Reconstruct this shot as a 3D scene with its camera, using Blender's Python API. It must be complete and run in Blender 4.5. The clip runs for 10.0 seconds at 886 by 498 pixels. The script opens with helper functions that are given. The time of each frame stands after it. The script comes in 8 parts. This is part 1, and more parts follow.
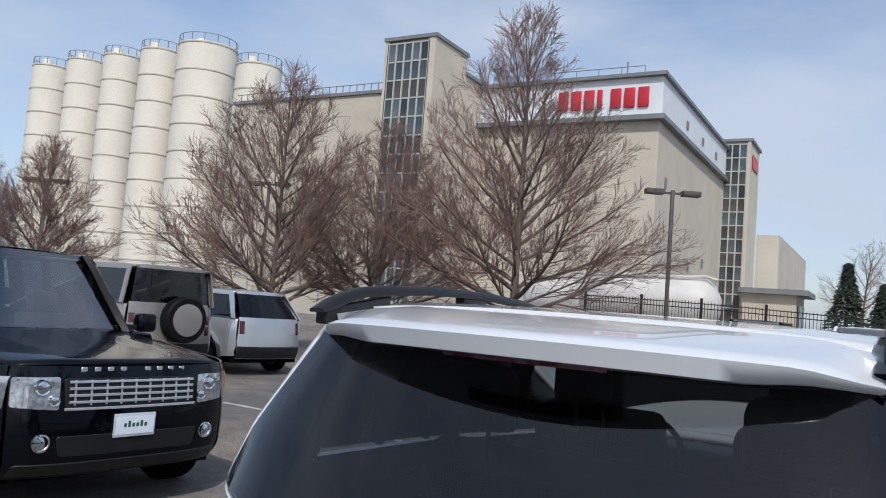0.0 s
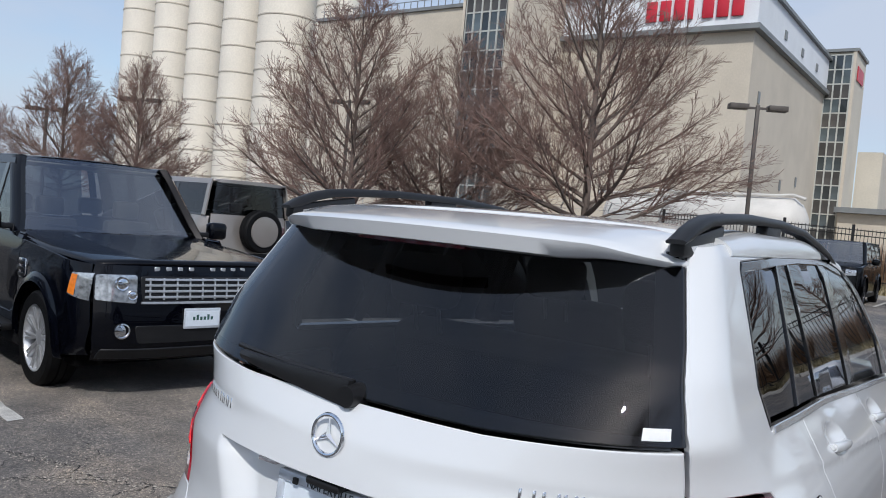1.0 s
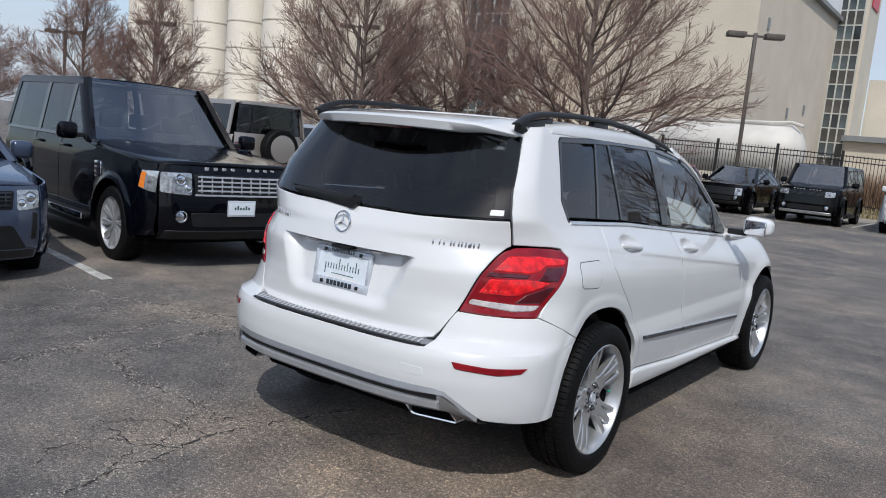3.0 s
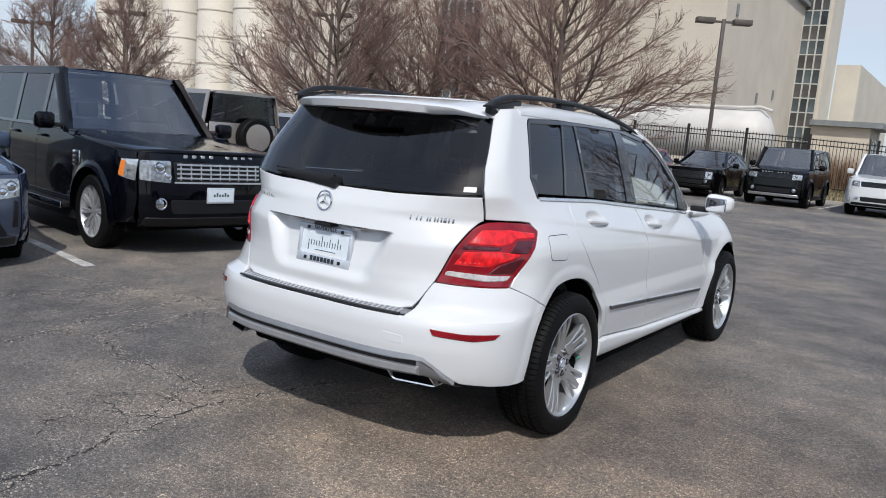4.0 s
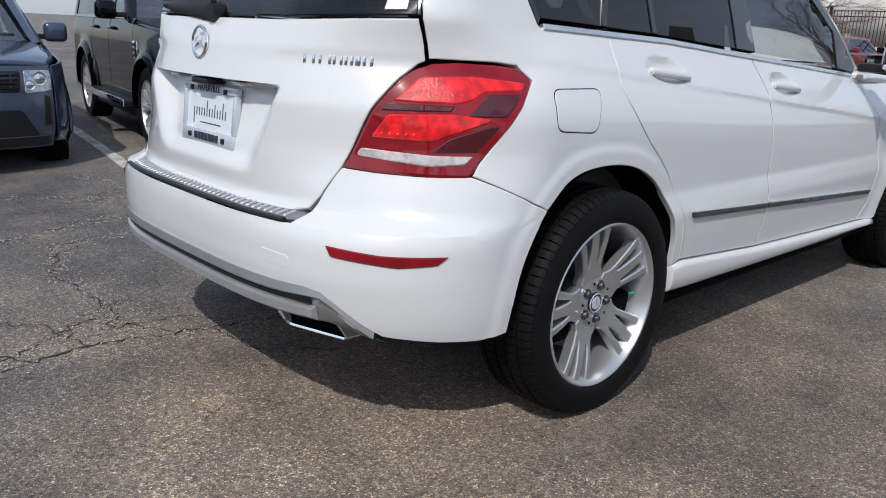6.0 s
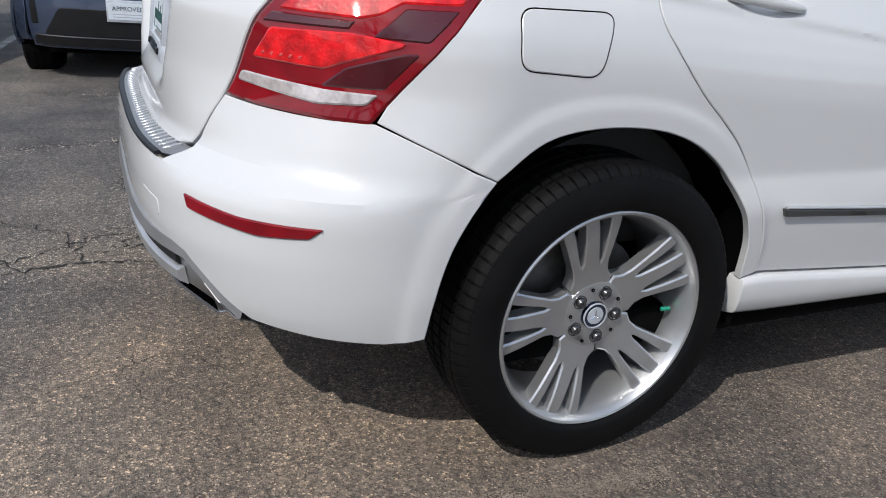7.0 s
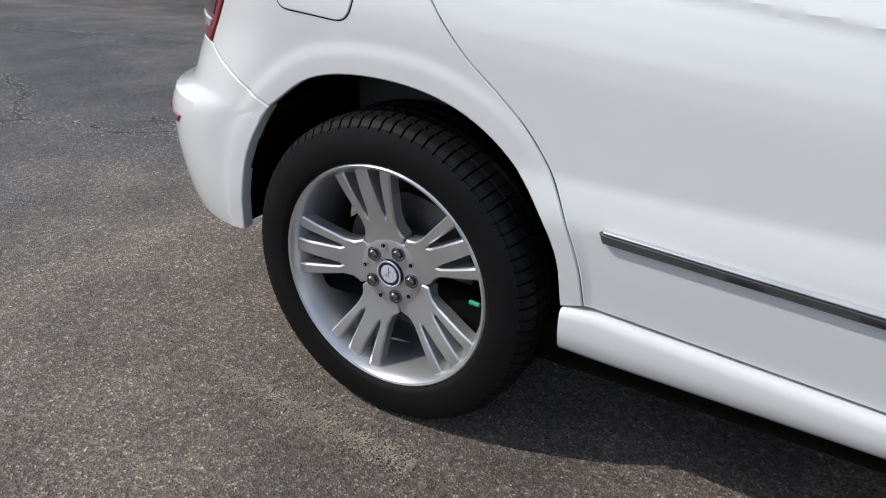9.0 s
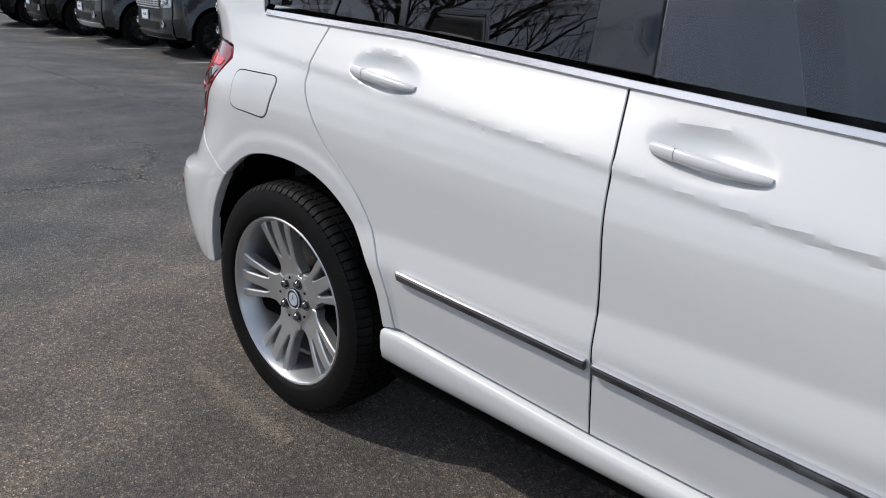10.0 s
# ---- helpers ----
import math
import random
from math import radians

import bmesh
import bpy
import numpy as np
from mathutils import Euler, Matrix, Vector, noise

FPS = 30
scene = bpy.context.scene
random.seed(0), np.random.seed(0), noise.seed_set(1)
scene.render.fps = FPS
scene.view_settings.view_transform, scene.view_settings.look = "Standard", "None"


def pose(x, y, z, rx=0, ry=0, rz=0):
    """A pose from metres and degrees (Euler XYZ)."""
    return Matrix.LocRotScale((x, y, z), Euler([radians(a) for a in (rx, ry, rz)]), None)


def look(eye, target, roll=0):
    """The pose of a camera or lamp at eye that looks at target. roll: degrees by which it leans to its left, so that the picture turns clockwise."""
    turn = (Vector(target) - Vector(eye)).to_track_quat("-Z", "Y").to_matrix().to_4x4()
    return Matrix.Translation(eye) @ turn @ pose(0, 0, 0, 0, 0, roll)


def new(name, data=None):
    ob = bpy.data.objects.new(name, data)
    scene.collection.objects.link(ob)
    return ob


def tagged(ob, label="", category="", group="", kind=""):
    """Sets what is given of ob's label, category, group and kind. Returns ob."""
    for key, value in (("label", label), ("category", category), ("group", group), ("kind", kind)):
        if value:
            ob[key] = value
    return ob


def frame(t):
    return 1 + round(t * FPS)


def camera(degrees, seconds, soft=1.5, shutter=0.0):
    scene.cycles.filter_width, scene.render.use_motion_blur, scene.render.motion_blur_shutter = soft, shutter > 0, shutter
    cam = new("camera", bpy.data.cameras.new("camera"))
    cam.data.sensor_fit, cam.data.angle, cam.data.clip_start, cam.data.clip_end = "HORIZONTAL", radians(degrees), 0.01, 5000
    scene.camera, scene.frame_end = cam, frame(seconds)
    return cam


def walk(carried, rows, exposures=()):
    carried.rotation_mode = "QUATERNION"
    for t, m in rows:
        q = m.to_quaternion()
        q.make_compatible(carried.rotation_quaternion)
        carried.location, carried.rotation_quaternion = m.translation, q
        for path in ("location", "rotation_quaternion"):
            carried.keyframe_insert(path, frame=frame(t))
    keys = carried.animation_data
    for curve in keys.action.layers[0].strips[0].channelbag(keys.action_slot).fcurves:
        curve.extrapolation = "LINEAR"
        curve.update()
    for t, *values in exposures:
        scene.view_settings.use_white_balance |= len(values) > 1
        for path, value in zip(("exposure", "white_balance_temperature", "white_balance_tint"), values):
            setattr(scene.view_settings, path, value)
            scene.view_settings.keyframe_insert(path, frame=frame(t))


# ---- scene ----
cam = camera(59.3, 10.0, 1.0)
PATH = [
    (0, (0.572, -1.921, 1.6), (-0.425, -0.193, 1.745), 4.5),
    (0.5, (0.813, -2.086, 1.578), (-0.282, -0.412, 1.587), 4.8),
    (1, (1.147, -2.075, 1.577), (-0.02, -0.452, 1.494), 5.0),
    (1.1, (1.243, -2.1, 1.573), (0.03, -0.512, 1.477), 5.1),
    (1.3, (1.368, -2.24, 1.567), (0.17, -0.644, 1.44), 5.1),
    (1.5, (1.489, -2.362, 1.57), (0.284, -0.774, 1.416), 5.3),
    (2, (1.858, -2.654, 1.525), (0.643, -1.079, 1.319), 5.5),
    (2.5, (2.141, -3.005, 1.49), (0.946, -1.42, 1.246), 5.5),
    (3.8, (2.442, -3.465, 1.434), (1.323, -1.833, 1.143), 5.1),
    (4, (2.447, -3.457, 1.432), (1.335, -1.82, 1.138), 4.9),
    (4.5, (2.403, -3.252, 1.38), (1.283, -1.627, 1.059), 4.1),
    (5, (2.311, -2.872, 1.311), (1.141, -1.293, 0.939), 3.2),
    (5.5, (2.265, -2.386, 1.195), (0.995, -0.906, 0.753), 2.4),
    (5.7, (2.242, -2.193, 1.167), (0.917, -0.772, 0.691), 2.1),
    (6.8, (2.118, -1.189, 1.117), (0.506, -0.243, 0.407), 4.9),
    (7, (2.147, -1.0, 1.108), (0.468, -0.199, 0.375), 4.8),
    (7.5, (2.215, -0.506, 1.11), (0.412, -0.137, 0.328), 4.9),
    (8, (2.274, -0.026, 1.102), (0.452, -0.125, 0.283), 4.6),
    (8.5, (2.221, 0.451, 1.131), (0.495, -0.052, 0.255), 3.8),
    (8.7, (2.16, 0.625, 1.126), (0.496, -0.058, 0.251), 2.5),
    (9, (2.116, 0.88, 1.146), (0.567, -0.045, 0.283), 1.4),
    (9.4, (2.081, 1.22, 1.168), (0.632, 0.076, 0.399), 0.6),
    (9.5, (2.09, 1.304, 1.183), (0.65, 0.136, 0.435), 0.9),
    (10, (2.134, 1.792, 1.293), (0.759, 0.504, 0.623), 1.8),
]
walk(cam, [(t, look(eye, target, roll)) for t, eye, target, roll in PATH], exposures=[(0.0, 0.27, 6200, 10), (2.5, 0.24, 6300, 10), (4.5, 0.42, 6400, 10), (5.5, 0.32, 6400, 10), (7.0, 0.31, 6520, 10), (8.5, 0.68, 6560, 10), (9.5, 0.38, 6620, 10), (10.0, 0.30, 6620, 10)])

# ---- world, sun ----
SUN_AZ, SUN_EL = radians(146.5), radians(46.5)      # azimuth clockwise from +y
world = bpy.data.worlds.new("sky")
scene.world = world
world.use_nodes = True
wn, wl = world.node_tree.nodes, world.node_tree.links
wn.clear()
w_out = wn.new("ShaderNodeOutputWorld")
w_bg = wn.new("ShaderNodeBackground")
w_bg.inputs["Strength"].default_value = 0.124
w_sky = wn.new("ShaderNodeTexSky")
w_sky.sky_type = "NISHITA"
w_sky.sun_disc = False
w_sky.sun_elevation, w_sky.sun_rotation = SUN_EL, SUN_AZ
w_sky.dust_density = 1.5
w_sky.ozone_density = 1.5
w_co = wn.new("ShaderNodeTexCoord")
w_map = wn.new("ShaderNodeMapping")
w_map.inputs["Scale"].default_value = (1.0, 1.0, 3.2)
w_noise = wn.new("ShaderNodeTexNoise")
w_noise.inputs["Scale"].default_value = 1.7
w_noise.inputs["Detail"].default_value = 6.0
w_noise.inputs["Roughness"].default_value = 0.52
w_ramp = wn.new("ShaderNodeValToRGB")
w_ramp.color_ramp.elements[0].position, w_ramp.color_ramp.elements[1].position = 0.40, 0.66
w_ramp.color_ramp.elements[0].color, w_ramp.color_ramp.elements[1].color = (0.12, 0.12, 0.12, 1), (0.92, 0.92, 0.92, 1)
w_mix = wn.new("ShaderNodeMixRGB")
w_mix.inputs["Color2"].default_value = (3.9, 4.3, 5.0, 1)
wl.new(w_co.outputs["Generated"], w_map.inputs["Vector"])
wl.new(w_map.outputs["Vector"], w_noise.inputs["Vector"])
wl.new(w_noise.outputs["Fac"], w_ramp.inputs["Fac"])
wl.new(w_ramp.outputs["Color"], w_mix.inputs["Fac"])
wl.new(w_sky.outputs["Color"], w_mix.inputs["Color1"])
wl.new(w_mix.outputs["Color"], w_bg.inputs["Color"])
wl.new(w_bg.outputs["Background"], w_out.inputs["Surface"])

sun = new("sun", bpy.data.lights.new("sun", "SUN"))
sun.data.energy, sun.data.angle, sun.data.color = 2.2, radians(0.6), (1.0, 0.965, 0.91)
sun_from = Vector((math.sin(SUN_AZ) * math.cos(SUN_EL), math.cos(SUN_AZ) * math.cos(SUN_EL), math.sin(SUN_EL)))
sun.matrix_world = look(sun_from * 60, (0, 0, 0))


# ---- materials ----
def material(name, color, rough=0.5, metal=0.0, coat=0.0, var=0.0, scale=4.0, grain=0.0, bump=0.0, bump_scale=60.0, spec=0.5, rnd=0.0):
    """A surface with two scales of variation: broad stains (var) and fine grain, and a fine relief."""
    m = bpy.data.materials.new(name)
    m.use_nodes = True
    n, l = m.node_tree.nodes, m.node_tree.links
    b = n["Principled BSDF"]
    b.inputs["Base Color"].default_value = (*color, 1)
    b.inputs["Roughness"].default_value, b.inputs["Metallic"].default_value = rough, metal
    b.inputs["Coat Weight"].default_value, b.inputs["Coat Roughness"].default_value = coat, 0.03
    b.inputs["Specular IOR Level"].default_value = spec
    co = n.new("ShaderNodeTexCoord")
    if var or grain or rnd:
        last = None
        for k, (amount, s, det) in enumerate(((var, scale, 5.0), (grain, scale * 23, 3.0))):
            if not amount:
                continue
            t = n.new("ShaderNodeTexNoise")
            t.inputs["Scale"].default_value, t.inputs["Detail"].default_value = s, det
            l.new(co.outputs["Object"], t.inputs["Vector"])
            r = n.new("ShaderNodeMapRange")
            r.inputs["From Min"].default_value, r.inputs["From Max"].default_value = 0.3, 0.7
            r.inputs["To Min"].default_value, r.inputs["To Max"].default_value = 1 - amount, 1 + amount
            l.new(t.outputs["Fac"], r.inputs["Value"])
            if last:
                q = n.new("ShaderNodeMath")
                q.operation = "MULTIPLY"
                l.new(last, q.inputs[0]), l.new(r.outputs["Result"], q.inputs[1])
                last = q.outputs["Value"]
            else:
                last = r.outputs["Result"]
        if rnd:
            oi = n.new("ShaderNodeObjectInfo")
            r = n.new("ShaderNodeMapRange")
            r.inputs["To Min"].default_value, r.inputs["To Max"].default_value = 1 - rnd, 1 + rnd
            l.new(oi.outputs["Random"], r.inputs["Value"])
            if last:
                q = n.new("ShaderNodeMath")
                q.operation = "MULTIPLY"
                l.new(last, q.inputs[0]), l.new(r.outputs["Result"], q.inputs[1])
                last = q.outputs["Value"]
            else:
                last = r.outputs["Result"]
        hsv = n.new("ShaderNodeHueSaturation")
        hsv.inputs["Color"].default_value = (*color, 1)
        l.new(last, hsv.inputs["Value"])
        l.new(hsv.outputs["Color"], b.inputs["Base Color"])
    if bump:
        t = n.new("ShaderNodeTexNoise")
        t.inputs["Scale"].default_value, t.inputs["Detail"].default_value = bump_scale, 4.0
        l.new(co.outputs["Object"], t.inputs["Vector"])
        u = n.new("ShaderNodeBump")
        u.inputs["Strength"].default_value, u.inputs["Distance"].default_value = bump, 0.01
        l.new(t.outputs["Fac"], u.inputs["Height"])
        l.new(u.outputs["Normal"], b.inputs["Normal"])
    return m


def glass_material(name, tint, rough=0.0, ior=1.5):
    """A thin pane: clear to the tint, with a reflection that grows at grazing angles."""
    m = bpy.data.materials.new(name)
    m.use_nodes = True
    n, l = m.node_tree.nodes, m.node_tree.links
    n.clear()
    out, mix = n.new("ShaderNodeOutputMaterial"), n.new("ShaderNodeMixShader")
    tr, gl, fr = n.new("ShaderNodeBsdfTransparent"), n.new("ShaderNodeBsdfGlossy"), n.new("ShaderNodeFresnel")
    tr.inputs["Color"].default_value = (*tint, 1)
    gl.inputs["Roughness"].default_value = rough
    gl.inputs["Color"].default_value = (0.95, 0.96, 1.0, 1)
    fr.inputs["IOR"].default_value = ior
    l.new(fr.outputs["Fac"], mix.inputs["Fac"])
    l.new(tr.outputs["BSDF"], mix.inputs[1]), l.new(gl.outputs["BSDF"], mix.inputs[2])
    l.new(mix.outputs["Shader"], out.inputs["Surface"])
    return m


def asphalt_material():
    """Worn asphalt: aggregate, broad stains, and branching cracks."""
    m = bpy.data.materials.new("worn_asphalt")
    m.use_nodes = True
    n, l = m.node_tree.nodes, m.node_tree.links
    b = n["Principled BSDF"]
    b.inputs["Roughness"].default_value = 0.66
    b.inputs["Diffuse Roughness"].default_value = 1.0
    b.inputs["Specular IOR Level"].default_value = 0.5
    co = n.new("ShaderNodeTexCoord")

    def noise_node(s, d, rough=0.55, vec=None):
        t = n.new("ShaderNodeTexNoise")
        t.inputs["Scale"].default_value, t.inputs["Detail"].default_value, t.inputs["Roughness"].default_value = s, d, rough
        l.new(vec or co.outputs["Object"], t.inputs["Vector"])
        return t

    def ramp(src, stops):
        r = n.new("ShaderNodeValToRGB")
        e = r.color_ramp.elements
        while len(e) < len(stops):
            e.new(0.5)
        for k, (p, c) in enumerate(stops):
            e[k].position, e[k].color = p, (*c, 1)
        l.new(src, r.inputs["Fac"])
        return r

    def mixer(kind, fac, a, c):
        x = n.new("ShaderNodeMixRGB")
        x.blend_type = kind
        for s, v in (("Fac", fac), ("Color1", a), ("Color2", c)):
            if hasattr(v, "links"):
                l.new(v, x.inputs[s])
            else:
                x.inputs[s].default_value = v if isinstance(v, float) else (*v, 1)
        return x.outputs["Color"]

    broad = ramp(noise_node(0.42, 4).outputs["Fac"], [(0.36, (0.104, 0.102, 0.104)), (0.50, (0.153, 0.145, 0.139)), (0.64, (0.218, 0.196, 0.175))])
    mid = ramp(noise_node(2.1, 6, 0.65).outputs["Fac"], [(0.32, (0.60, 0.60, 0.62)), (0.53, (1.0, 1.0, 1.0)), (0.70, (1.34, 1.30, 1.24))])
    base = mixer("MULTIPLY", 1.0, broad.outputs["Color"], mid.outputs["Color"])
    # aggregate: pale and dark stones
    vor = n.new("ShaderNodeTexVoronoi")
    vor.inputs["Scale"].default_value = 215.0
    l.new(co.outputs["Object"], vor.inputs["Vector"])
    stones = ramp(vor.outputs["Color"], [(0.0, (0.16, 0.16, 0.17)), (0.45, (0.76, 0.75, 0.74)), (0.78, (1.35, 1.31, 1.24)), (0.93, (3.3, 3.08, 2.7))])
    grit = ramp(noise_node(46, 3, 0.7).outputs["Fac"], [(0.34, (0.55, 0.55, 0.56)), (0.52, (1.0, 1.0, 1.0)), (0.68, (1.55, 1.5, 1.42))])
    base = mixer("MULTIPLY", 0.9, base, stones.outputs["Color"])
    base = mixer("MULTIPLY", 0.8, base, grit.outputs["Color"])
    streak_map = n.new("ShaderNodeMapping")
    streak_map.inputs["Rotation"].default_value = (0, 0, 0.5)
    streak_map.inputs["Scale"].default_value = (0.35, 2.6, 1.0)
    l.new(co.outputs["Object"], streak_map.inputs["Vector"])
    streak = ramp(noise_node(1.0, 5, 0.6, streak_map.outputs["Vector"]).outputs["Fac"], [(0.36, (0.66, 0.67, 0.69)), (0.5, (1.0, 1.0, 1.0)), (0.64, (1.28, 1.22, 1.12))])
    base = mixer("MULTIPLY", 0.35, base, streak.outputs["Color"])
    # a sandy brown stain where the water runs off beside the rear wheel
    spot = n.new("ShaderNodeVectorMath")
    spot.operation = "DISTANCE"
    spot.inputs[1].default_value = (1.25, 0.1, 0.0)
    wash = noise_node(1.1, 5, 0.6)
    push = n.new("ShaderNodeVectorMath")
    push.operation = "MULTIPLY_ADD"
    push.inputs[1].default_value = (2.2, 2.2, 0.0)
    l.new(wash.outputs["Color"], push.inputs[0])
    push.inputs[2].default_value = (-1.1, -1.1, 0.0)
    moved = n.new("ShaderNodeVectorMath")
    l.new(co.outputs["Object"], moved.inputs[0])
    l.new(push.outputs["Vector"], moved.inputs[1])
    l.new(moved.outputs["Vector"], spot.inputs[0])
    far = n.new("ShaderNodeMapRange")
    far.inputs["From Min"].default_value, far.inputs["From Max"].default_value = 0.5, 2.3
    far.inputs["To Min"].default_value, far.inputs["To Max"].default_value = 0.85, 0.0
    l.new(spot.outputs["Value"], far.inputs["Value"])
    base = mixer("MULTIPLY", far.outputs["Result"], base, (1.22, 1.06, 0.90))
    # cracks: cell borders bent by noise
    bend = noise_node(1.3, 5, 0.6)
    shift = n.new("ShaderNodeVectorMath")
    shift.operation = "MULTIPLY_ADD"
    shift.inputs[1].default_value = (0.9, 0.9, 0.0)
    l.new(bend.outputs["Color"], shift.inputs[0])
    l.new(co.outputs["Object"], shift.inputs[2])
    heights = [(vor.outputs["Distance"], 0.35)]
    for s, width, where, lo, hi in ((0.9, 0.005, 0.35, 0.64, 0.74),):
        v = n.new("ShaderNodeTexVoronoi")
        v.feature = "DISTANCE_TO_EDGE"
        v.inputs["Scale"].default_value = s
        l.new(shift.outputs["Vector"], v.inputs["Vector"])
        line = ramp(v.outputs["Distance"], [(0.0, (1, 1, 1)), (width, (0, 0, 0))])
        gate = ramp(noise_node(where, 2).outputs["Fac"], [(lo, (0, 0, 0)), (hi, (1, 1, 1))])
        both = mixer("MULTIPLY", 1.0, line.outputs["Color"], gate.outputs["Color"])
        base = mixer("MULTIPLY", both, base, (0.30, 0.29, 0.29))
        heights.append((both, -1.2))
    l.new(base, b.inputs["Base Color"])
    total = None
    for src, gain in heights:
        q = n.new("ShaderNodeMath")
        q.operation = "MULTIPLY_ADD"
        q.inputs[1].default_value = gain
        l.new(src, q.inputs[0])
        if total:
            l.new(total, q.inputs[2])
        else:
            q.inputs[2].default_value = 0.0
        total = q.outputs["Value"]
    u = n.new("ShaderNodeBump")
    u.inputs["Strength"].default_value, u.inputs["Distance"].default_value = 0.9, 0.013
    l.new(total, u.inputs["Height"])
    l.new(u.outputs["Normal"], b.inputs["Normal"])
    return m


WHITE = material("white_paint", (0.69, 0.70, 0.705), 0.30, coat=1.0, var=0.012, scale=2.0)
ASPHALT = asphalt_material()
RUBBER = material("tyre_rubber", (0.0050, 0.0050, 0.0053), 0.62, spec=0.16, var=0.25, scale=9, grain=0.15, bump=0.12, bump_scale=220)
ALLOY = material("silver_alloy", (0.62, 0.63, 0.64), 0.30, metal=0.8, coat=0.35, var=0.05, scale=12)
CHROME = material("chrome", (0.82, 0.83, 0.85), 0.07, metal=1.0, var=0.05, scale=20)
SATIN = material("satin_silver", (0.62, 0.63, 0.65), 0.32, metal=0.7, var=0.08, scale=14)
BELT = material("bright_belt_strip", (0.80, 0.80, 0.80), 0.24, metal=0.85, var=0.04, scale=14)
BLACK = material("black_plastic", (0.012, 0.012, 0.013), 0.42, spec=0.35, var=0.2, scale=8, bump=0.05, bump_scale=300)
GLOSS_BLACK = material("gloss_black", (0.010, 0.010, 0.011), 0.12, coat=0.6, var=0.2, scale=6)
DARK = material("dark_lining", (0.0035, 0.0035, 0.0036), 0.9, spec=0.05, var=0.3, scale=6)
SEAT = material("dark_leather", (0.040, 0.039, 0.037), 0.55, var=0.2, scale=7, bump=0.2, bump_scale=180)
GREYTRIM = material("grey_trim", (0.34, 0.33, 0.31), 0.8, var=0.08, scale=5)
RED_LENS = material("red_lens", (0.23, 0.002, 0.008), 0.07, spec=0.2, coat=1.0, var=0.22, scale=16)
RED_BRIGHT = material("bright_red_lens", (0.74, 0.008, 0.012), 0.12, spec=0.3, coat=1.0, var=0.45, scale=30, bump=0.25, bump_scale=160)
RED_DARK = material("dark_red_lens", (0.07, 0.002, 0.006), 0.10, coat=1.0, var=0.25, scale=14)
LED_SPOT = material("pale_red_lens", (0.80, 0.10, 0.10), 0.1, coat=1.0, var=0.1, scale=50)
CLEAR_LENS = material("clear_lens", (0.62, 0.56, 0.55), 0.12, metal=0.35, coat=1.0, var=0.25, scale=60)
AMBER = material("amber_lens", (0.75, 0.20, 0.02), 0.15, coat=0.8, var=0.15, scale=40)
TINT = glass_material("rear_glass", (0.22, 0.24, 0.25), ior=1.55)
PRIVACY = glass_material("privacy_glass", (0.085, 0.092, 0.098), ior=1.6)
SCREEN = glass_material("windscreen_glass", (0.52, 0.57, 0.57), ior=2.9)
PANE = glass_material("car_window_glass", (0.62, 0.68, 0.66), ior=1.9)
STEEL = material("brushed_steel", (0.5, 0.5, 0.5), 0.35, metal=1.0, var=0.1, scale=30)
BRAKE = material("brake_disc", (0.16, 0.155, 0.15), 0.45, metal=0.8, var=0.3, scale=18)
PLATE = material("white_plate", (0.72, 0.78, 0.84), 0.35, var=0.05, scale=30)
FRAME = material("plate_frame", (0.60, 0.64, 0.70), 0.25, metal=0.25, var=0.1, scale=40)
INK = material("dark_ink", (0.02, 0.03, 0.04), 0.5, var=0.2, scale=60)
INK_GREEN = material("dark_green_ink", (0.03, 0.09, 0.08), 0.5, var=0.2, scale=60)
INK_BLUE = material("blue_ring", (0.018, 0.024, 0.050), 0.25, coat=0.6, var=0.2, scale=60)
GREEN = material("green_cap", (0.01, 0.30, 0.19), 0.4, var=0.2, scale=80)
STICKER = material("white_sticker", (0.75, 0.75, 0.74), 0.5, var=0.06, scale=50)
LINEPAINT = material("worn_line_paint", (0.46, 0.45, 0.42), 0.8, var=0.35, scale=6, grain=0.4, bump=0.3, bump_scale=180)
STUCCO = material("beige_stucco", (0.57, 0.505, 0.41), 0.9, var=0.07, scale=0.35, grain=0.05, bump=0.15, bump_scale=9)
STUCCO_PALE = material("pale_stucco", (0.58, 0.53, 0.44), 0.9, var=0.07, scale=0.3, grain=0.04, bump=0.1, bump_scale=9)
BAND = material("white_fascia", (0.74, 0.76, 0.78), 0.6, var=0.05, scale=0.4, grain=0.04)
COPING = material("grey_coping", (0.20, 0.21, 0.21), 0.5, var=0.12, scale=1.0)
SIGNRED = material("red_sign", (0.52, 0.018, 0.035), 0.4, var=0.1, scale=1.0)
SILO = material("cream_silo_concrete", (0.76, 0.70, 0.60), 0.85, var=0.06, scale=0.25, grain=0.05, bump=0.1, bump_scale=6)
SILO_BAND = material("silo_joint", (0.50, 0.45, 0.37), 0.85, var=0.1, scale=0.8)
MULLION = material("pale_mullion", (0.46, 0.46, 0.42), 0.5, var=0.08, scale=2)
BLDG_GLASS = material("building_glass", (0.06, 0.075, 0.08), 0.08, spec=0.8, var=0.5, scale=0.35, rnd=0.7)
SPANDREL = material("dark_spandrel", (0.07, 0.065, 0.06), 0.3, var=0.3, scale=0.8, rnd=0.3)
BARK = material("grey_brown_bark", (0.15, 0.115, 0.095), 0.9, var=0.3, scale=3, grain=0.2, bump=0.4, bump_scale=30)
TWIG = material("reddish_brown_twigs", (0.225, 0.142, 0.116), 0.85, var=0.3, scale=0.6)
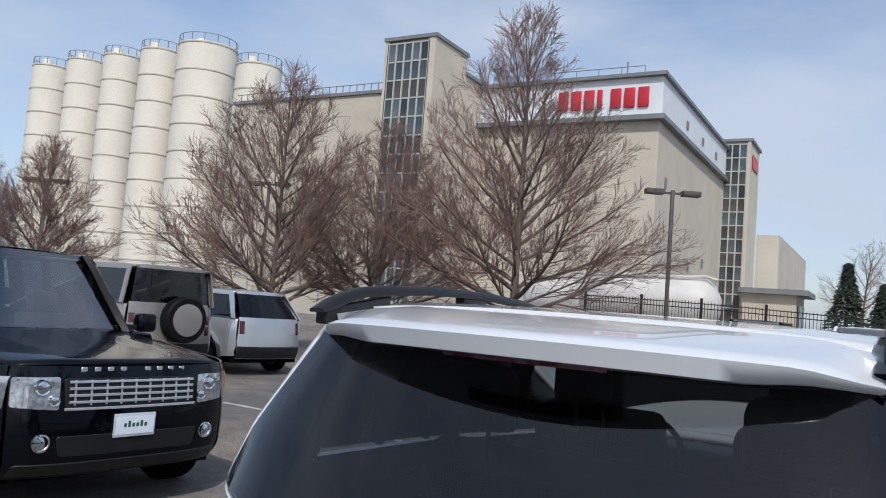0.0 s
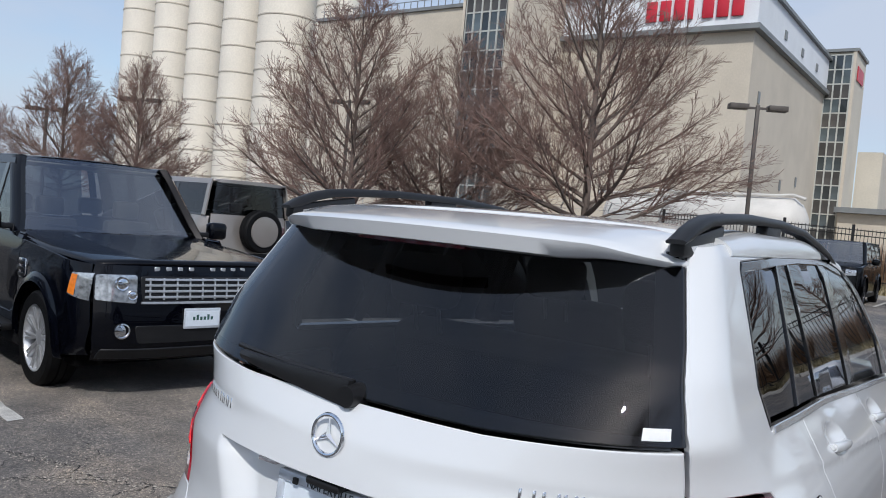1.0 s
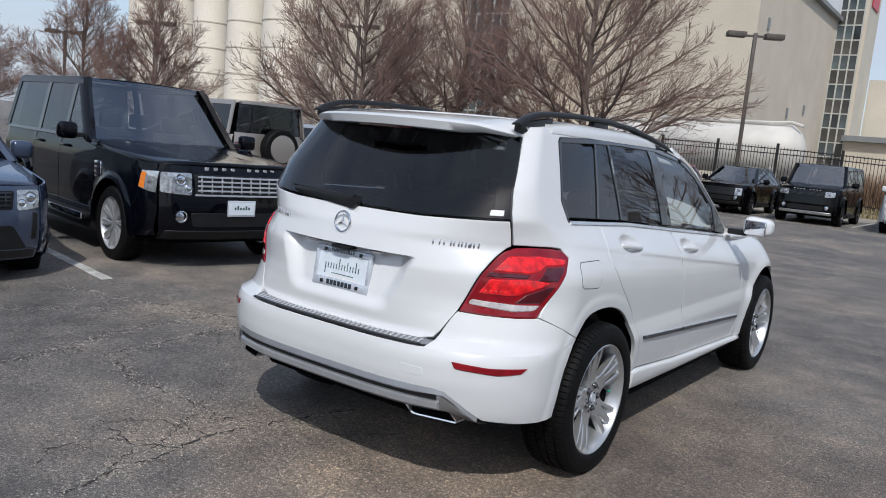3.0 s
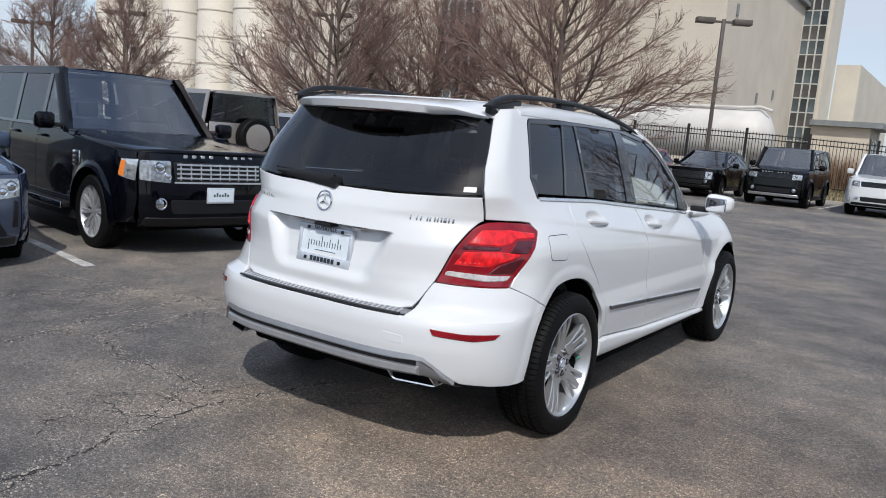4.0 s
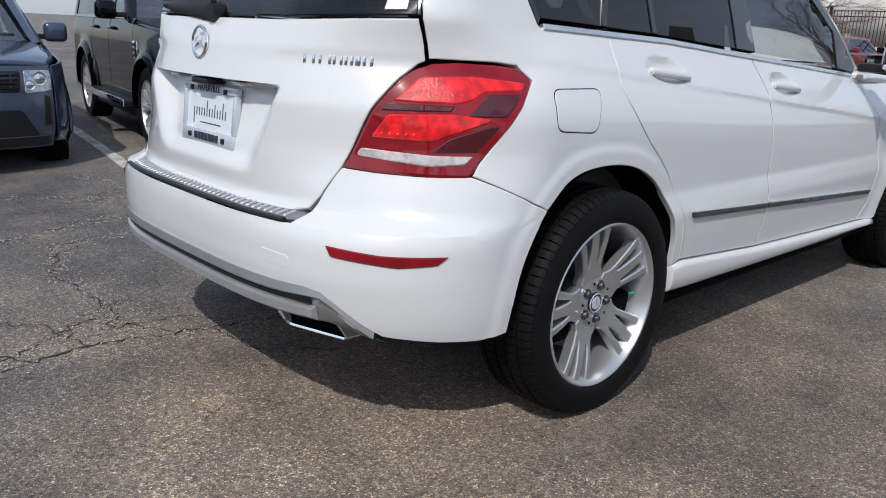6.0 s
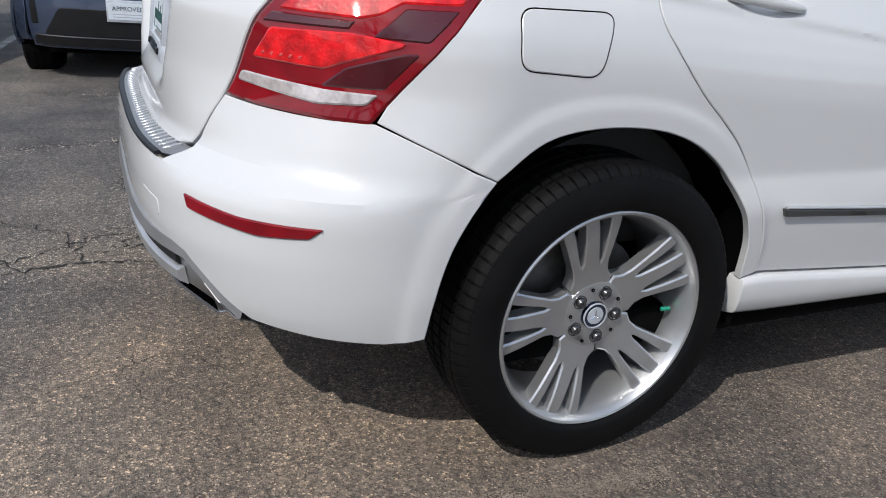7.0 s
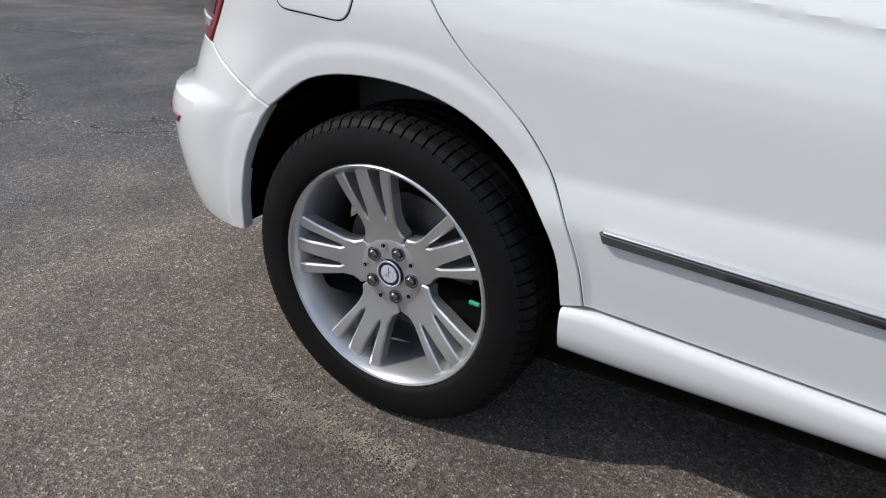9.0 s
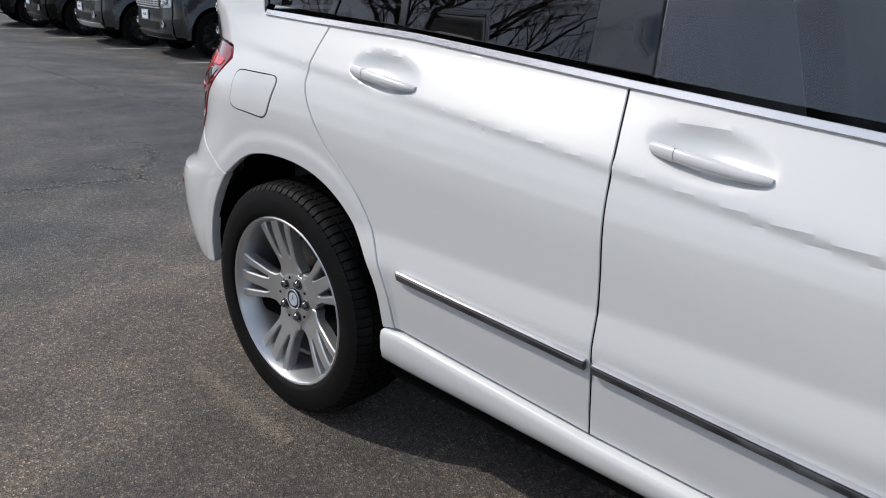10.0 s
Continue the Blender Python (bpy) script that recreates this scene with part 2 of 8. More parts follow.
IRON = material("black_iron", (0.016, 0.015, 0.015), 0.5, var=0.2, scale=10)
GALV = material("galvanised_wire", (0.42, 0.42, 0.41), 0.5, metal=0.5, var=0.15, scale=8)
BRONZE = material("dark_bronze_pole", (0.075, 0.062, 0.052), 0.55, var=0.2, scale=3)
TANK = material("white_tank_paint", (0.60, 0.57, 0.52), 0.5, var=0.10, scale=1.0, grain=0.05)
DRYGRASS = material("dry_grass", (0.24, 0.20, 0.115), 0.95, var=0.35, scale=1.2, grain=0.4, bump=0.5, bump_scale=25)
SHRUB = material("dry_shrub", (0.30, 0.19, 0.12), 0.95, var=0.35, scale=2)
NEEDLES = material("dark_evergreen", (0.030, 0.045, 0.028), 0.9, var=0.4, scale=1.5)
KERB = material("kerb_concrete", (0.40, 0.38, 0.35), 0.9, var=0.15, scale=1.5, grain=0.12, bump=0.2, bump_scale=40)
CAR_BLACK = material("black_car_paint", (0.002, 0.0021, 0.0026), 0.20, spec=0.03, coat=0.6, var=0.1, scale=2)
CAR_NAVY = material("navy_car_paint", (0.0015, 0.0018, 0.0036), 0.20, spec=0.03, coat=0.6, var=0.1, scale=2)
CAR_GREY = material("grey_car_paint", (0.27, 0.245, 0.225), 0.28, metal=0.3, coat=1.0, var=0.06, scale=2)
CAR_CHARCOAL = material("charcoal_car_paint", (0.045, 0.05, 0.055), 0.25, metal=0.4, coat=1.0, var=0.08, scale=2)
CAR_BLUE = material("blue_car_paint", (0.055, 0.075, 0.125), 0.25, metal=0.4, coat=1.0, var=0.08, scale=2)
CAR_RED = material("red_car_paint", (0.22, 0.02, 0.03), 0.25, coat=1.0, var=0.08, scale=2)
CAR_SILVER = material("silver_car_paint", (0.46, 0.48, 0.50), 0.25, metal=0.5, coat=1.0, var=0.05, scale=2)
GUNMETAL = material("dark_alloy", (0.06, 0.06, 0.065), 0.35, metal=0.7, var=0.1, scale=10)
STRIP_GREY = material("dark_grey_strip", (0.055, 0.056, 0.058), 0.4, var=0.12, scale=9)
TRIM_GREY = material("grey_trim_paint", (0.36, 0.36, 0.37), 0.30, metal=0.6, var=0.1, scale=10)
BOLT = material("dark_bolt_steel", (0.17, 0.17, 0.18), 0.25, metal=0.85, var=0.15, scale=60)
STEP_METAL = material("dark_bright_metal", (0.30, 0.305, 0.32), 0.32, metal=0.6, var=0.12, scale=25)
HEADLAMP = material("headlamp_glass", (0.45, 0.47, 0.49), 0.08, metal=0.7, coat=1.0, var=0.45, scale=30)


# ---- mesh helpers ----
def smooth_mesh(me, angle=40):
    me.polygons.foreach_set("use_smooth", [True] * len(me.polygons))
    me.set_sharp_from_angle(angle=radians(angle))


def mesh_of(name, verts, faces, mat, angle=40):
    me = bpy.data.meshes.new(name)
    me.from_pydata([tuple(v) for v in verts], [], [tuple(f) for f in faces])
    me.materials.append(mat)
    smooth_mesh(me, angle)
    return me


def put(ob, parent, label=""):
    if parent is not None:
        ob.parent = parent
    return tagged(ob, label)


def part(name, bm, mat, parent, label="", angle=40):
    """Links a bmesh as one mesh object under a thing or a part."""
    bmesh.ops.recalc_face_normals(bm, faces=bm.faces)
    me = bpy.data.meshes.new(name)
    bm.to_mesh(me)
    bm.free()
    me.materials.append(mat)
    smooth_mesh(me, angle)
    return put(new(name, me), parent, label)


def raw(name, verts, faces, mat, parent, label="", angle=40):
    return put(new(name, mesh_of(name, verts, faces, mat, angle)), parent, label)


def thing(name, label, category, group="", kind="", at=(0, 0, 0), turn=0.0):
    ob = new(name)
    ob.matrix_world = pose(*at, 0, 0, turn)
    return tagged(ob, label, category, group, kind)


def box(bm, lo, hi, bevel=0.0, m=None, seg=2):
    r = bmesh.ops.create_cube(bm, size=1.0)
    lo, hi = Vector(lo), Vector(hi)
    for v in r["verts"]:
        v.co = (lo + hi) / 2 + Vector(((hi - lo)[k] * v.co[k] for k in range(3)))
    if bevel:
        edges = list({e for v in r["verts"] for e in v.link_edges})
        g = bmesh.ops.bevel(bm, geom=edges, offset=bevel, segments=seg, affect="EDGES", profile=0.5)
        vs = {v for f in g["faces"] for v in f.verts} | {v for v in r["verts"] if v.is_valid}
    else:
        vs = set(r["verts"])
    if m is not None:
        for v in vs:
            v.co = m @ v.co
    return vs


def boxes(name, specs, mat, parent, label="", bevel=0.0):
    bm = bmesh.new()
    for lo, hi in specs:
        box(bm, lo, hi, bevel)
    return part(name, bm, mat, parent, label)


def tube(points, radii, sides=8, cap=True):
    """Vertices and faces of a tapered tube along points."""
    pts = [Vector(p) for p in points]
    if not hasattr(radii, "__len__"):
        radii = [radii] * len(pts)
    verts, faces = [], []
    up = Vector((0.13, 0.21, 1.0)).normalized()
    for i, p in enumerate(pts):
        d = (pts[min(i + 1, len(pts) - 1)] - pts[max(i - 1, 0)]).normalized()
        a = d.cross(up)
        if a.length < 1e-3:
            a = d.cross(Vector((1, 0, 0)))
        a.normalize()
        b = d.cross(a)
        for k in range(sides):
            t = 2 * math.pi * k / sides
            verts.append(p + (a * math.cos(t) + b * math.sin(t)) * radii[i])
    for i in range(len(pts) - 1):
        for k in range(sides):
            j = (k + 1) % sides
            faces.append((i * sides + k, i * sides + j, (i + 1) * sides + j, (i + 1) * sides + k))
    if cap:
        faces.append(tuple(range(sides))[::-1])
        faces.append(tuple(range((len(pts) - 1) * sides, len(pts) * sides)))
    return verts, faces


def tube_part(name, points, radii, mat, parent, label="", sides=8):
    v, f = tube(points, radii, sides)
    return raw(name, v, f, mat, parent, label)


def lathe(profile, seg, axis="x"):
    """Revolves (offset, radius) pairs round the x axis. A closed profile if first and last agree."""
    verts, faces = [], []
    n = len(profile)
    for k in range(seg):
        t = 2 * math.pi * k / seg
        for o, r in profile:
            verts.append((o, r * math.cos(t), r * math.sin(t)))
    for k in range(seg):
        j = (k + 1) % seg
        for i in range(n - 1):
            faces.append((k * n + i, k * n + i + 1, j * n + i + 1, j * n + i))
    return verts, faces


def loft(rings, closed=True, caps=True):
    verts, faces = [], []
    n = len(rings[0])
    for r in rings:
        verts += list(r)
    for i in range(len(rings) - 1):
        for k in range(n if closed else n - 1):
            j = (k + 1) % n
            faces.append((i * n + k, i * n + j, (i + 1) * n + j, (i + 1) * n + k))
    if caps and closed:
        faces.append(tuple(range(n))[::-1])
        faces.append(tuple(range((len(rings) - 1) * n, len(rings) * n)))
    return verts, faces


def dense(points, step):
    """The closed outline with its sides cut into short pieces."""
    out = []
    for (x0, y0), (x1, y1) in zip(points, points[1:] + points[:1]):
        k = max(1, int(math.hypot(x1 - x0, y1 - y0) / step))
        out += [(x0 + (x1 - x0) * i / k, y0 + (y1 - y0) * i / k) for i in range(k)]
    return out


def rounded(points, radius, seg=4):
    """The closed outline with its corners rounded."""
    out, n = [], len(points)
    for i in range(n):
        p, a, b = Vector(points[i]), Vector(points[i - 1]), Vector(points[(i + 1) % n])
        r = radius[i] if hasattr(radius, "__len__") else radius
        da, db = (a - p), (b - p)
        r = min(r, da.length * 0.45, db.length * 0.45)
        if r < 1e-4:
            out.append(tuple(p))
            continue
        s, e = p + da.normalized() * r, p + db.normalized() * r
        for k in range(seg + 1):
            t = k / seg
            out.append(tuple(s * (1 - t) ** 2 + p * 2 * t * (1 - t) + e * t * t))
    return out


def inside_mask(px, py, poly):
    poly = np.asarray(poly)
    x0, y0 = poly[:, 0], poly[:, 1]
    x1, y1 = np.roll(x0, -1), np.roll(y0, -1)
    res = np.zeros(len(px), bool)
    for a, b, c, d in zip(x0, y0, x1, y1):
        if b == d:
            continue
        hit = ((b > py) != (d > py)) & (px < (c - a) * (py - b) / (d - b) + a)
        res ^= hit
    return res


def spline(points, k=6):
    """A smooth open path through the points."""
    p = [np.array(points[0]) * 2 - np.array(points[1])] + [np.array(q) for q in points] + [np.array(points[-1]) * 2 - np.array(points[-2])]
    out = []
    for i in range(1, len(p) - 2):
        for j in range(k):
            t = j / k
            out.append(tuple(0.5 * (2 * p[i] + (p[i + 1] - p[i - 1]) * t + (2 * p[i - 1] - 5 * p[i] + 4 * p[i + 1] - p[i + 2]) * t * t + (3 * p[i] - p[i - 1] - 3 * p[i + 1] + p[i + 2]) * t ** 3)))
    return out + [tuple(points[-1])]


def shrink(poly, d):
    """The outline moved inwards by d."""
    p = np.asarray(poly, float)
    area = 0.5 * np.sum(p[:, 0] * np.roll(p[:, 1], -1) - np.roll(p[:, 0], -1) * p[:, 1])
    e = np.roll(p, -1, 0) - p
    nrm = np.stack([-e[:, 1], e[:, 0]], 1) / np.maximum(np.linalg.norm(e, axis=1), 1e-9)[:, None]
    nrm *= 1 if area > 0 else -1
    prev = np.roll(nrm, 1, 0)
    b = nrm + prev
    ln = np.maximum(np.sum(b * b, 1), 0.35)
    return p + d * 2 * b / ln[:, None]


def skin(name, outline, surf, mat, parent, label="", step=0.03, edge=0.003, depth=0.02, gap=0.0, fine=None):
    """A panel: the outline filled with small faces, laid on surf(a, b) -> point, with rounded edges turned inwards by depth."""
    from mathutils.geometry import delaunay_2d_cdt
    rim = np.array(dense(list(outline), fine or step))
    if gap:
        rim = shrink(rim, gap)
    inner = shrink(rim, edge)
    lo, hi = inner.min(0), inner.max(0)
    gx, gy = np.meshgrid(np.arange(lo[0] + step / 2, hi[0], step), np.arange(lo[1] + step / 2, hi[1], step))
    gx, gy = gx.ravel(), gy.ravel()
    clear = shrink(rim, edge + 0.45 * step)
    ok = inside_mask(gx, gy, clear) & inside_mask(gx, gy, inner)
    grid = np.stack([gx[ok], gy[ok]], 1)
    # keep the filling clear of the rim
    if len(grid):
        keepers = np.ones(len(grid), bool)
        for q in inner:
            keepers &= np.hypot(grid[:, 0] - q[0], grid[:, 1] - q[1]) > 0.4 * step
        grid = grid[keepers]
    n = len(inner)
    pts = [Vector(p) for p in inner] + [Vector(p) for p in grid]
    edges = [(i, (i + 1) % n) for i in range(n)]
    res = delaunay_2d_cdt(pts, edges, [], 0, 1e-6)
    vs, fs, orig = res[0], res[2], res[3]
    p2 = np.array([tuple(v) for v in vs])
    tri = [tuple(f) for f in fs]
    cen = np.array([p2[list(f)].mean(0) for f in tri])
    good = inside_mask(cen[:, 0], cen[:, 1], inner)
    tri = [f for f, g in zip(tri, good) if g]
    h = 0.004

    def at(a, b):
        p = Vector(surf(a, b))
        na = Vector(surf(a + h, b)) - Vector(surf(a - h, b))
        nb = Vector(surf(a, b + h)) - Vector(surf(a, b - h))
        return p, na.cross(nb).normalized()

    base = [at(*p) for p in p2]
    # outward: the sense of the face order is settled by the middle of the car lying inside
    verts = [p for p, _ in base]
    index = {}
    for i, o in enumerate(orig):
        for j in o:
            if j < n:
                index[j] = i
    ring0 = [index.get(i) for i in range(n)]
    if None in ring0:
        ring0 = [i if i is not None else ring0[k - 1] for k, i in enumerate(ring0)]
    sense = skin.sense
    r1, r2 = [], []
    for p in rim:
        q, nn = at(*p)
        nn = nn * sense
        r1.append(len(verts))
        verts.append(q - nn * edge * 0.8)
        r2.append(len(verts))
        verts.append(q - nn * max(depth, edge * 1.5))
    area = 0.5 * np.sum(rim[:, 0] * np.roll(rim[:, 1], -1) - np.roll(rim[:, 0], -1) * rim[:, 1])
    faces = []
    for f in tri:
        a, b, c = (p2[i] for i in f[:3])
        ccw = (b[0] - a[0]) * (c[1] - a[1]) - (b[1] - a[1]) * (c[0] - a[0]) > 0
        faces.append(f if ccw == (sense > 0) else f[::-1])
    turn = (area > 0) == (sense > 0)
    for i in range(n):
        j = (i + 1) % n
        for A, B in ((ring0, r1), (r1, r2)):
            if A[i] == A[j]:
                continue
            q = (A[i], B[i], B[j], A[j])
            faces.append(q if turn else q[::-1])
    return raw(name, verts, faces, mat, parent, label, 22)


skin.sense = 1


def curve_fn(zs, xs, blur=0.012):
    """A smooth curve through the given pairs."""
    fz = np.linspace(zs[0] - 0.1, zs[-1] + 0.1, 1200)
    fx = np.interp(fz, zs, xs)
    k = max(1, int(blur / (fz[1] - fz[0])))
    w = np.hanning(2 * k + 3)
    w /= w.sum()
    fx = np.convolve(np.pad(fx, k + 1, mode="edge"), w, mode="valid")
    return lambda z: float(np.interp(z, fz, fx))


def sstep(a, b, x):
    t = min(1.0, max(0.0, (x - a) / (b - a)))
    return t * t * (3 - 2 * t)


class Shell:
    """A car's outer form: half width by height, rear and front line by height, rounded plan corners. Axle of the rear wheels at y = 0."""

    def __init__(self, width, rear, front, b_rear, b_front, base, radius, m=2.4, belt=0.0, flare=0.02, tail=None):
        self.tail, self.crease, self.flange = tail, None, None
        self.flare_end = 1.50
        self.mz = m if callable(m) else (lambda z, v=m: v)
        m = self.mz(1.0)
        b_rear = b_rear if callable(b_rear) else (lambda z, v=b_rear: v)
        self.w, self.r, self.f, self.br, self.bf, self.base, self.rad, self.m, self.belt, self.flare = width, rear, front, b_rear, b_front, base, radius, m, belt, flare

    def half(self, y, z):
        zz = z + self.belt * min(2.1, max(0.0, y)) * sstep(0.62, 0.9, z)
        x = self.w(zz)
        if self.tail:
            k = sstep(-0.15, -0.34, y)
            if k > 0:
                x = x * (1 - k) + self.tail(zz) * k
        for yc in (self.base,) if self.flange else (0.0, self.base):
            d = math.hypot(y - yc, z - self.rad)
            x += self.flare * sstep(self.rad * self.flare_end, self.rad * 1.24, d)
        if self.crease:
            x += self.crease(y, z) + self.flange(y, z)
        return x

    def side(self, y, z, s=1):
        x, r, f = self.half(y, z), self.r(z), self.f(z)
        br = self.br(z)
        if y < r + br:
            c = min(1.0, max(0.0, 1 - (y - r) / br))
            x *= max(0.0, 1 - c * c) ** (1 / self.mz(z))
        elif y > f - self.bf:
            c = min(1.0, max(0.0, 1 - (f - y) / self.bf))
            x *= max(0.0, 1 - c * c) ** (1 / self.m)
        return (s * x, y, z)

    def rear(self, x, z):
        q = min(1.0, abs(x) / self.half(-0.6, z))
        return (x, self.r(z) + self.br(z) * (1 - math.sqrt(max(0.0, 1 - q ** self.mz(z)))), z)

    def wrap(self, u, z, s=1):
        """u from 0 at the middle of the rear to 1 where the side begins, then metres along the side."""
        r = self.r(z)
        if u <= 1:
            t = max(0.0, u) * math.pi / 2
            y = r + self.br(z) * (1 - math.cos(t))
            return (s * self.half(y, z) * math.sin(t) ** (2 / self.mz(z)), y, z)
        return self.side(r + self.br(z) + (u - 1), z, s)

    def u_x(self, x, z):
        q = min(1.0, abs(x) / self.half(-0.6, z))
        return math.asin(q ** (self.mz(z) / 2)) / (math.pi / 2)

    def u_y(self, y, z):
        r = self.r(z)
        br = self.br(z)
        if y >= r + br:
            return 1 + y - r - br
        return math.acos(max(-1.0, min(1.0, 1 - (y - r) / br))) / (math.pi / 2)

    def nose(self, x, z):
        q = min(1.0, abs(x) / self.half(self.base + 0.6, z))
        return (x, self.f(z) - self.bf * (1 - math.sqrt(max(0.0, 1 - q ** self.m))), z)


# ---- ground ----
def level(x, y):
    """The lot falls a little towards the row of bays, and a low verge rises to the fence."""
    z = -0.22 * sstep(-1.2, -4.6, x) * sstep(2.4, -3.5, y) * sstep(-60, -30, x)
    z -= 0.12 * sstep(-6.5, -10.5, x) * sstep(2.0, 5.0, y) * sstep(-60, -25, x)
    z -= 0.06 * sstep(-2.0, -5.0, x) * sstep(0.5, 2.5, y) * sstep(5.0, 3.0, y)
    return z + (0.55 - 0.036 * min(10.0, max(0.0, x + 10))) * sstep(29.0, 31.0, y) * sstep(-16, -11, x) * sstep(60, 40, x)


def build_ground():
    xs = np.unique(np.concatenate([np.linspace(-2500, -60, 10), np.linspace(-60, -14, 24), np.linspace(-14, 12, 53), np.linspace(12, 60, 20), np.linspace(60, 2500, 10)]))
    ys = np.unique(np.concatenate([np.linspace(-2500, -60, 10), np.linspace(-60, -10, 20), np.linspace(-10, 28, 40), np.linspace(28, 32, 13), np.linspace(32, 70, 16), np.linspace(70, 2500, 10)]))
    verts = [(x, y, level(x, y)) for y in ys for x in xs]
    n = len(xs)
    faces = [(j * n + i, j * n + i + 1, (j + 1) * n + i + 1, (j + 1) * n + i) for j in range(len(ys) - 1) for i in range(n - 1)]
    g = new("ground", mesh_of("ground", verts, faces, ASPHALT, 180))
    tagged(g, "weathered grey asphalt car park with cracks and stains", "ground", kind="structure")


build_ground()


def strip(name, a, b, width, mat, label, z=0.004, wobble=0.012, seed=0):
    """A painted line from a to b with ragged edges."""
    rng = random.Random(seed)
    a, b = Vector((*a, 0)), Vector((*b, 0))
    d = b - a
    side_v = Vector((-d.y, d.x, 0)).normalized() * width / 2
    n = max(2, int(d.length / 0.12))
    verts, faces = [], []
    for i in range(n + 1):
        p = a + d * i / n
        for s in (-1, 1):
            q = p + side_v * s * (1 + rng.uniform(-1, 1) * wobble / width)
            verts.append((q.x, q.y, level(q.x, q.y) + z))
    for i in range(n):
        faces.append((2 * i, 2 * i + 1, 2 * i + 3, 2 * i + 2))
    ob = new(name, mesh_of(name, verts, faces, mat, 180))
    return tagged(ob, label, "marking", group="painted bay lines", kind="structure")


FADED = material("faded_line_paint", (0.30, 0.255, 0.205), 0.9, var=0.4, scale=40, grain=0.5, bump=0.5, bump_scale=150)
AX = Vector((0.988, -0.15))        # the bays on one side run along this
for k in range(-2, 9):
    y = 0.53 - 2.65 * k
    x0 = -4.15
    strip("bay_line", (x0, y), (x0 - 5.0 * AX.x, y - 5.0 * AX.y), 0.10, LINEPAINT, "worn white painted parking bay line", seed=k + 5)
for k, x in enumerate((-7.2, -4.6, -1.9, 0.9, 3.7)):
    strip("bay_line", (x, 24.6), (x, 29.0), 0.10, LINEPAINT, "worn white painted parking bay line", seed=30 + k)


def faded_line(a, b, width, count):
    """The last flecks of a worn-off line."""
    rng = random.Random(77)
    v, f = [], []
    for k in range(count):
        t = rng.random()
        off = rng.gauss(0, width / 3)
        d = Vector((b[0] - a[0], b[1] - a[1])).normalized()
        x, y = a[0] + (b[0] - a[0]) * t - d.y * off, a[1] + (b[1] - a[1]) * t + d.x * off
        r, q = rng.uniform(0.0008, 0.0026), rng.uniform(0, 6.28)
        o = len(v)
        n = 5
        for c in range(n):
            w = r * rng.uniform(0.6, 1.3)
            v.append((x + w * math.cos(q + c * 6.283 / n), y + w * math.sin(q + c * 6.283 / n), level(x, y) + 0.002 + 0.000001 * k))
        f.append(tuple(range(o, o + n)))
    tagged(new("faded_line", mesh_of("faded_line", v, f, FADED, 180)), "worn-off flecks of a painted line by the rear wheel", "marking", kind="stuff")


faded_line((0.985, -0.42), (1.027, 0.17), 0.060, 4200)



def cracks(name, pts, width, seed, label):
    """A crack in the asphalt, a thin sunken-looking dark seam with side branches."""
    rng = random.Random(seed)
    verts, faces = [], []

    def run(path, w):
        for (x0, y0), (x1, y1) in zip(path, path[1:]):
            n = max(2, int(math.hypot(x1 - x0, y1 - y0) / 0.022))
            side_v = Vector((-(y1 - y0), x1 - x0)).normalized()
            first = len(verts)
            for i in range(n + 1):
                t = i / n
                j = noise.noise((x0 + (x1 - x0) * t * 3, y0 * 3 + t * 7, seed)) * 0.05 * math.sin(math.pi * t) + rng.gauss(0, 0.0075) * (0.3 + w / 0.012)
                x, y = x0 + (x1 - x0) * t + side_v.x * j, y0 + (y1 - y0) * t + side_v.y * j
                ww = w * rng.choice((0.08, 0.25, 0.5, 0.8)) * rng.uniform(0.6, 1.1)
                for s in (-1, 1):
                    verts.append((x + side_v.x * ww * s, y + side_v.y * ww * s, level(x, y) + 0.003))
            for i in range(n):
                a = first + 2 * i
                faces.append((a, a + 1, a + 3, a + 2))
            if rng.random() < 0.55:
                q = rng.uniform(0.2, 0.8)
                bx, by = x0 + (x1 - x0) * q, y0 + (y1 - y0) * q
                a = rng.uniform(0, 6.28)
                if w > 0.004:
                    run([(bx, by), (bx + 0.3 * math.cos(a), by + 0.3 * math.sin(a)), (bx + 0.55 * math.cos(a + 0.4), by + 0.55 * math.sin(a + 0.4))], w * 0.5)

    run(pts, width)
    ob = new(name, mesh_of(name, verts, faces, CRACK, 180))
    tagged(ob, label, "crack", kind="structure")


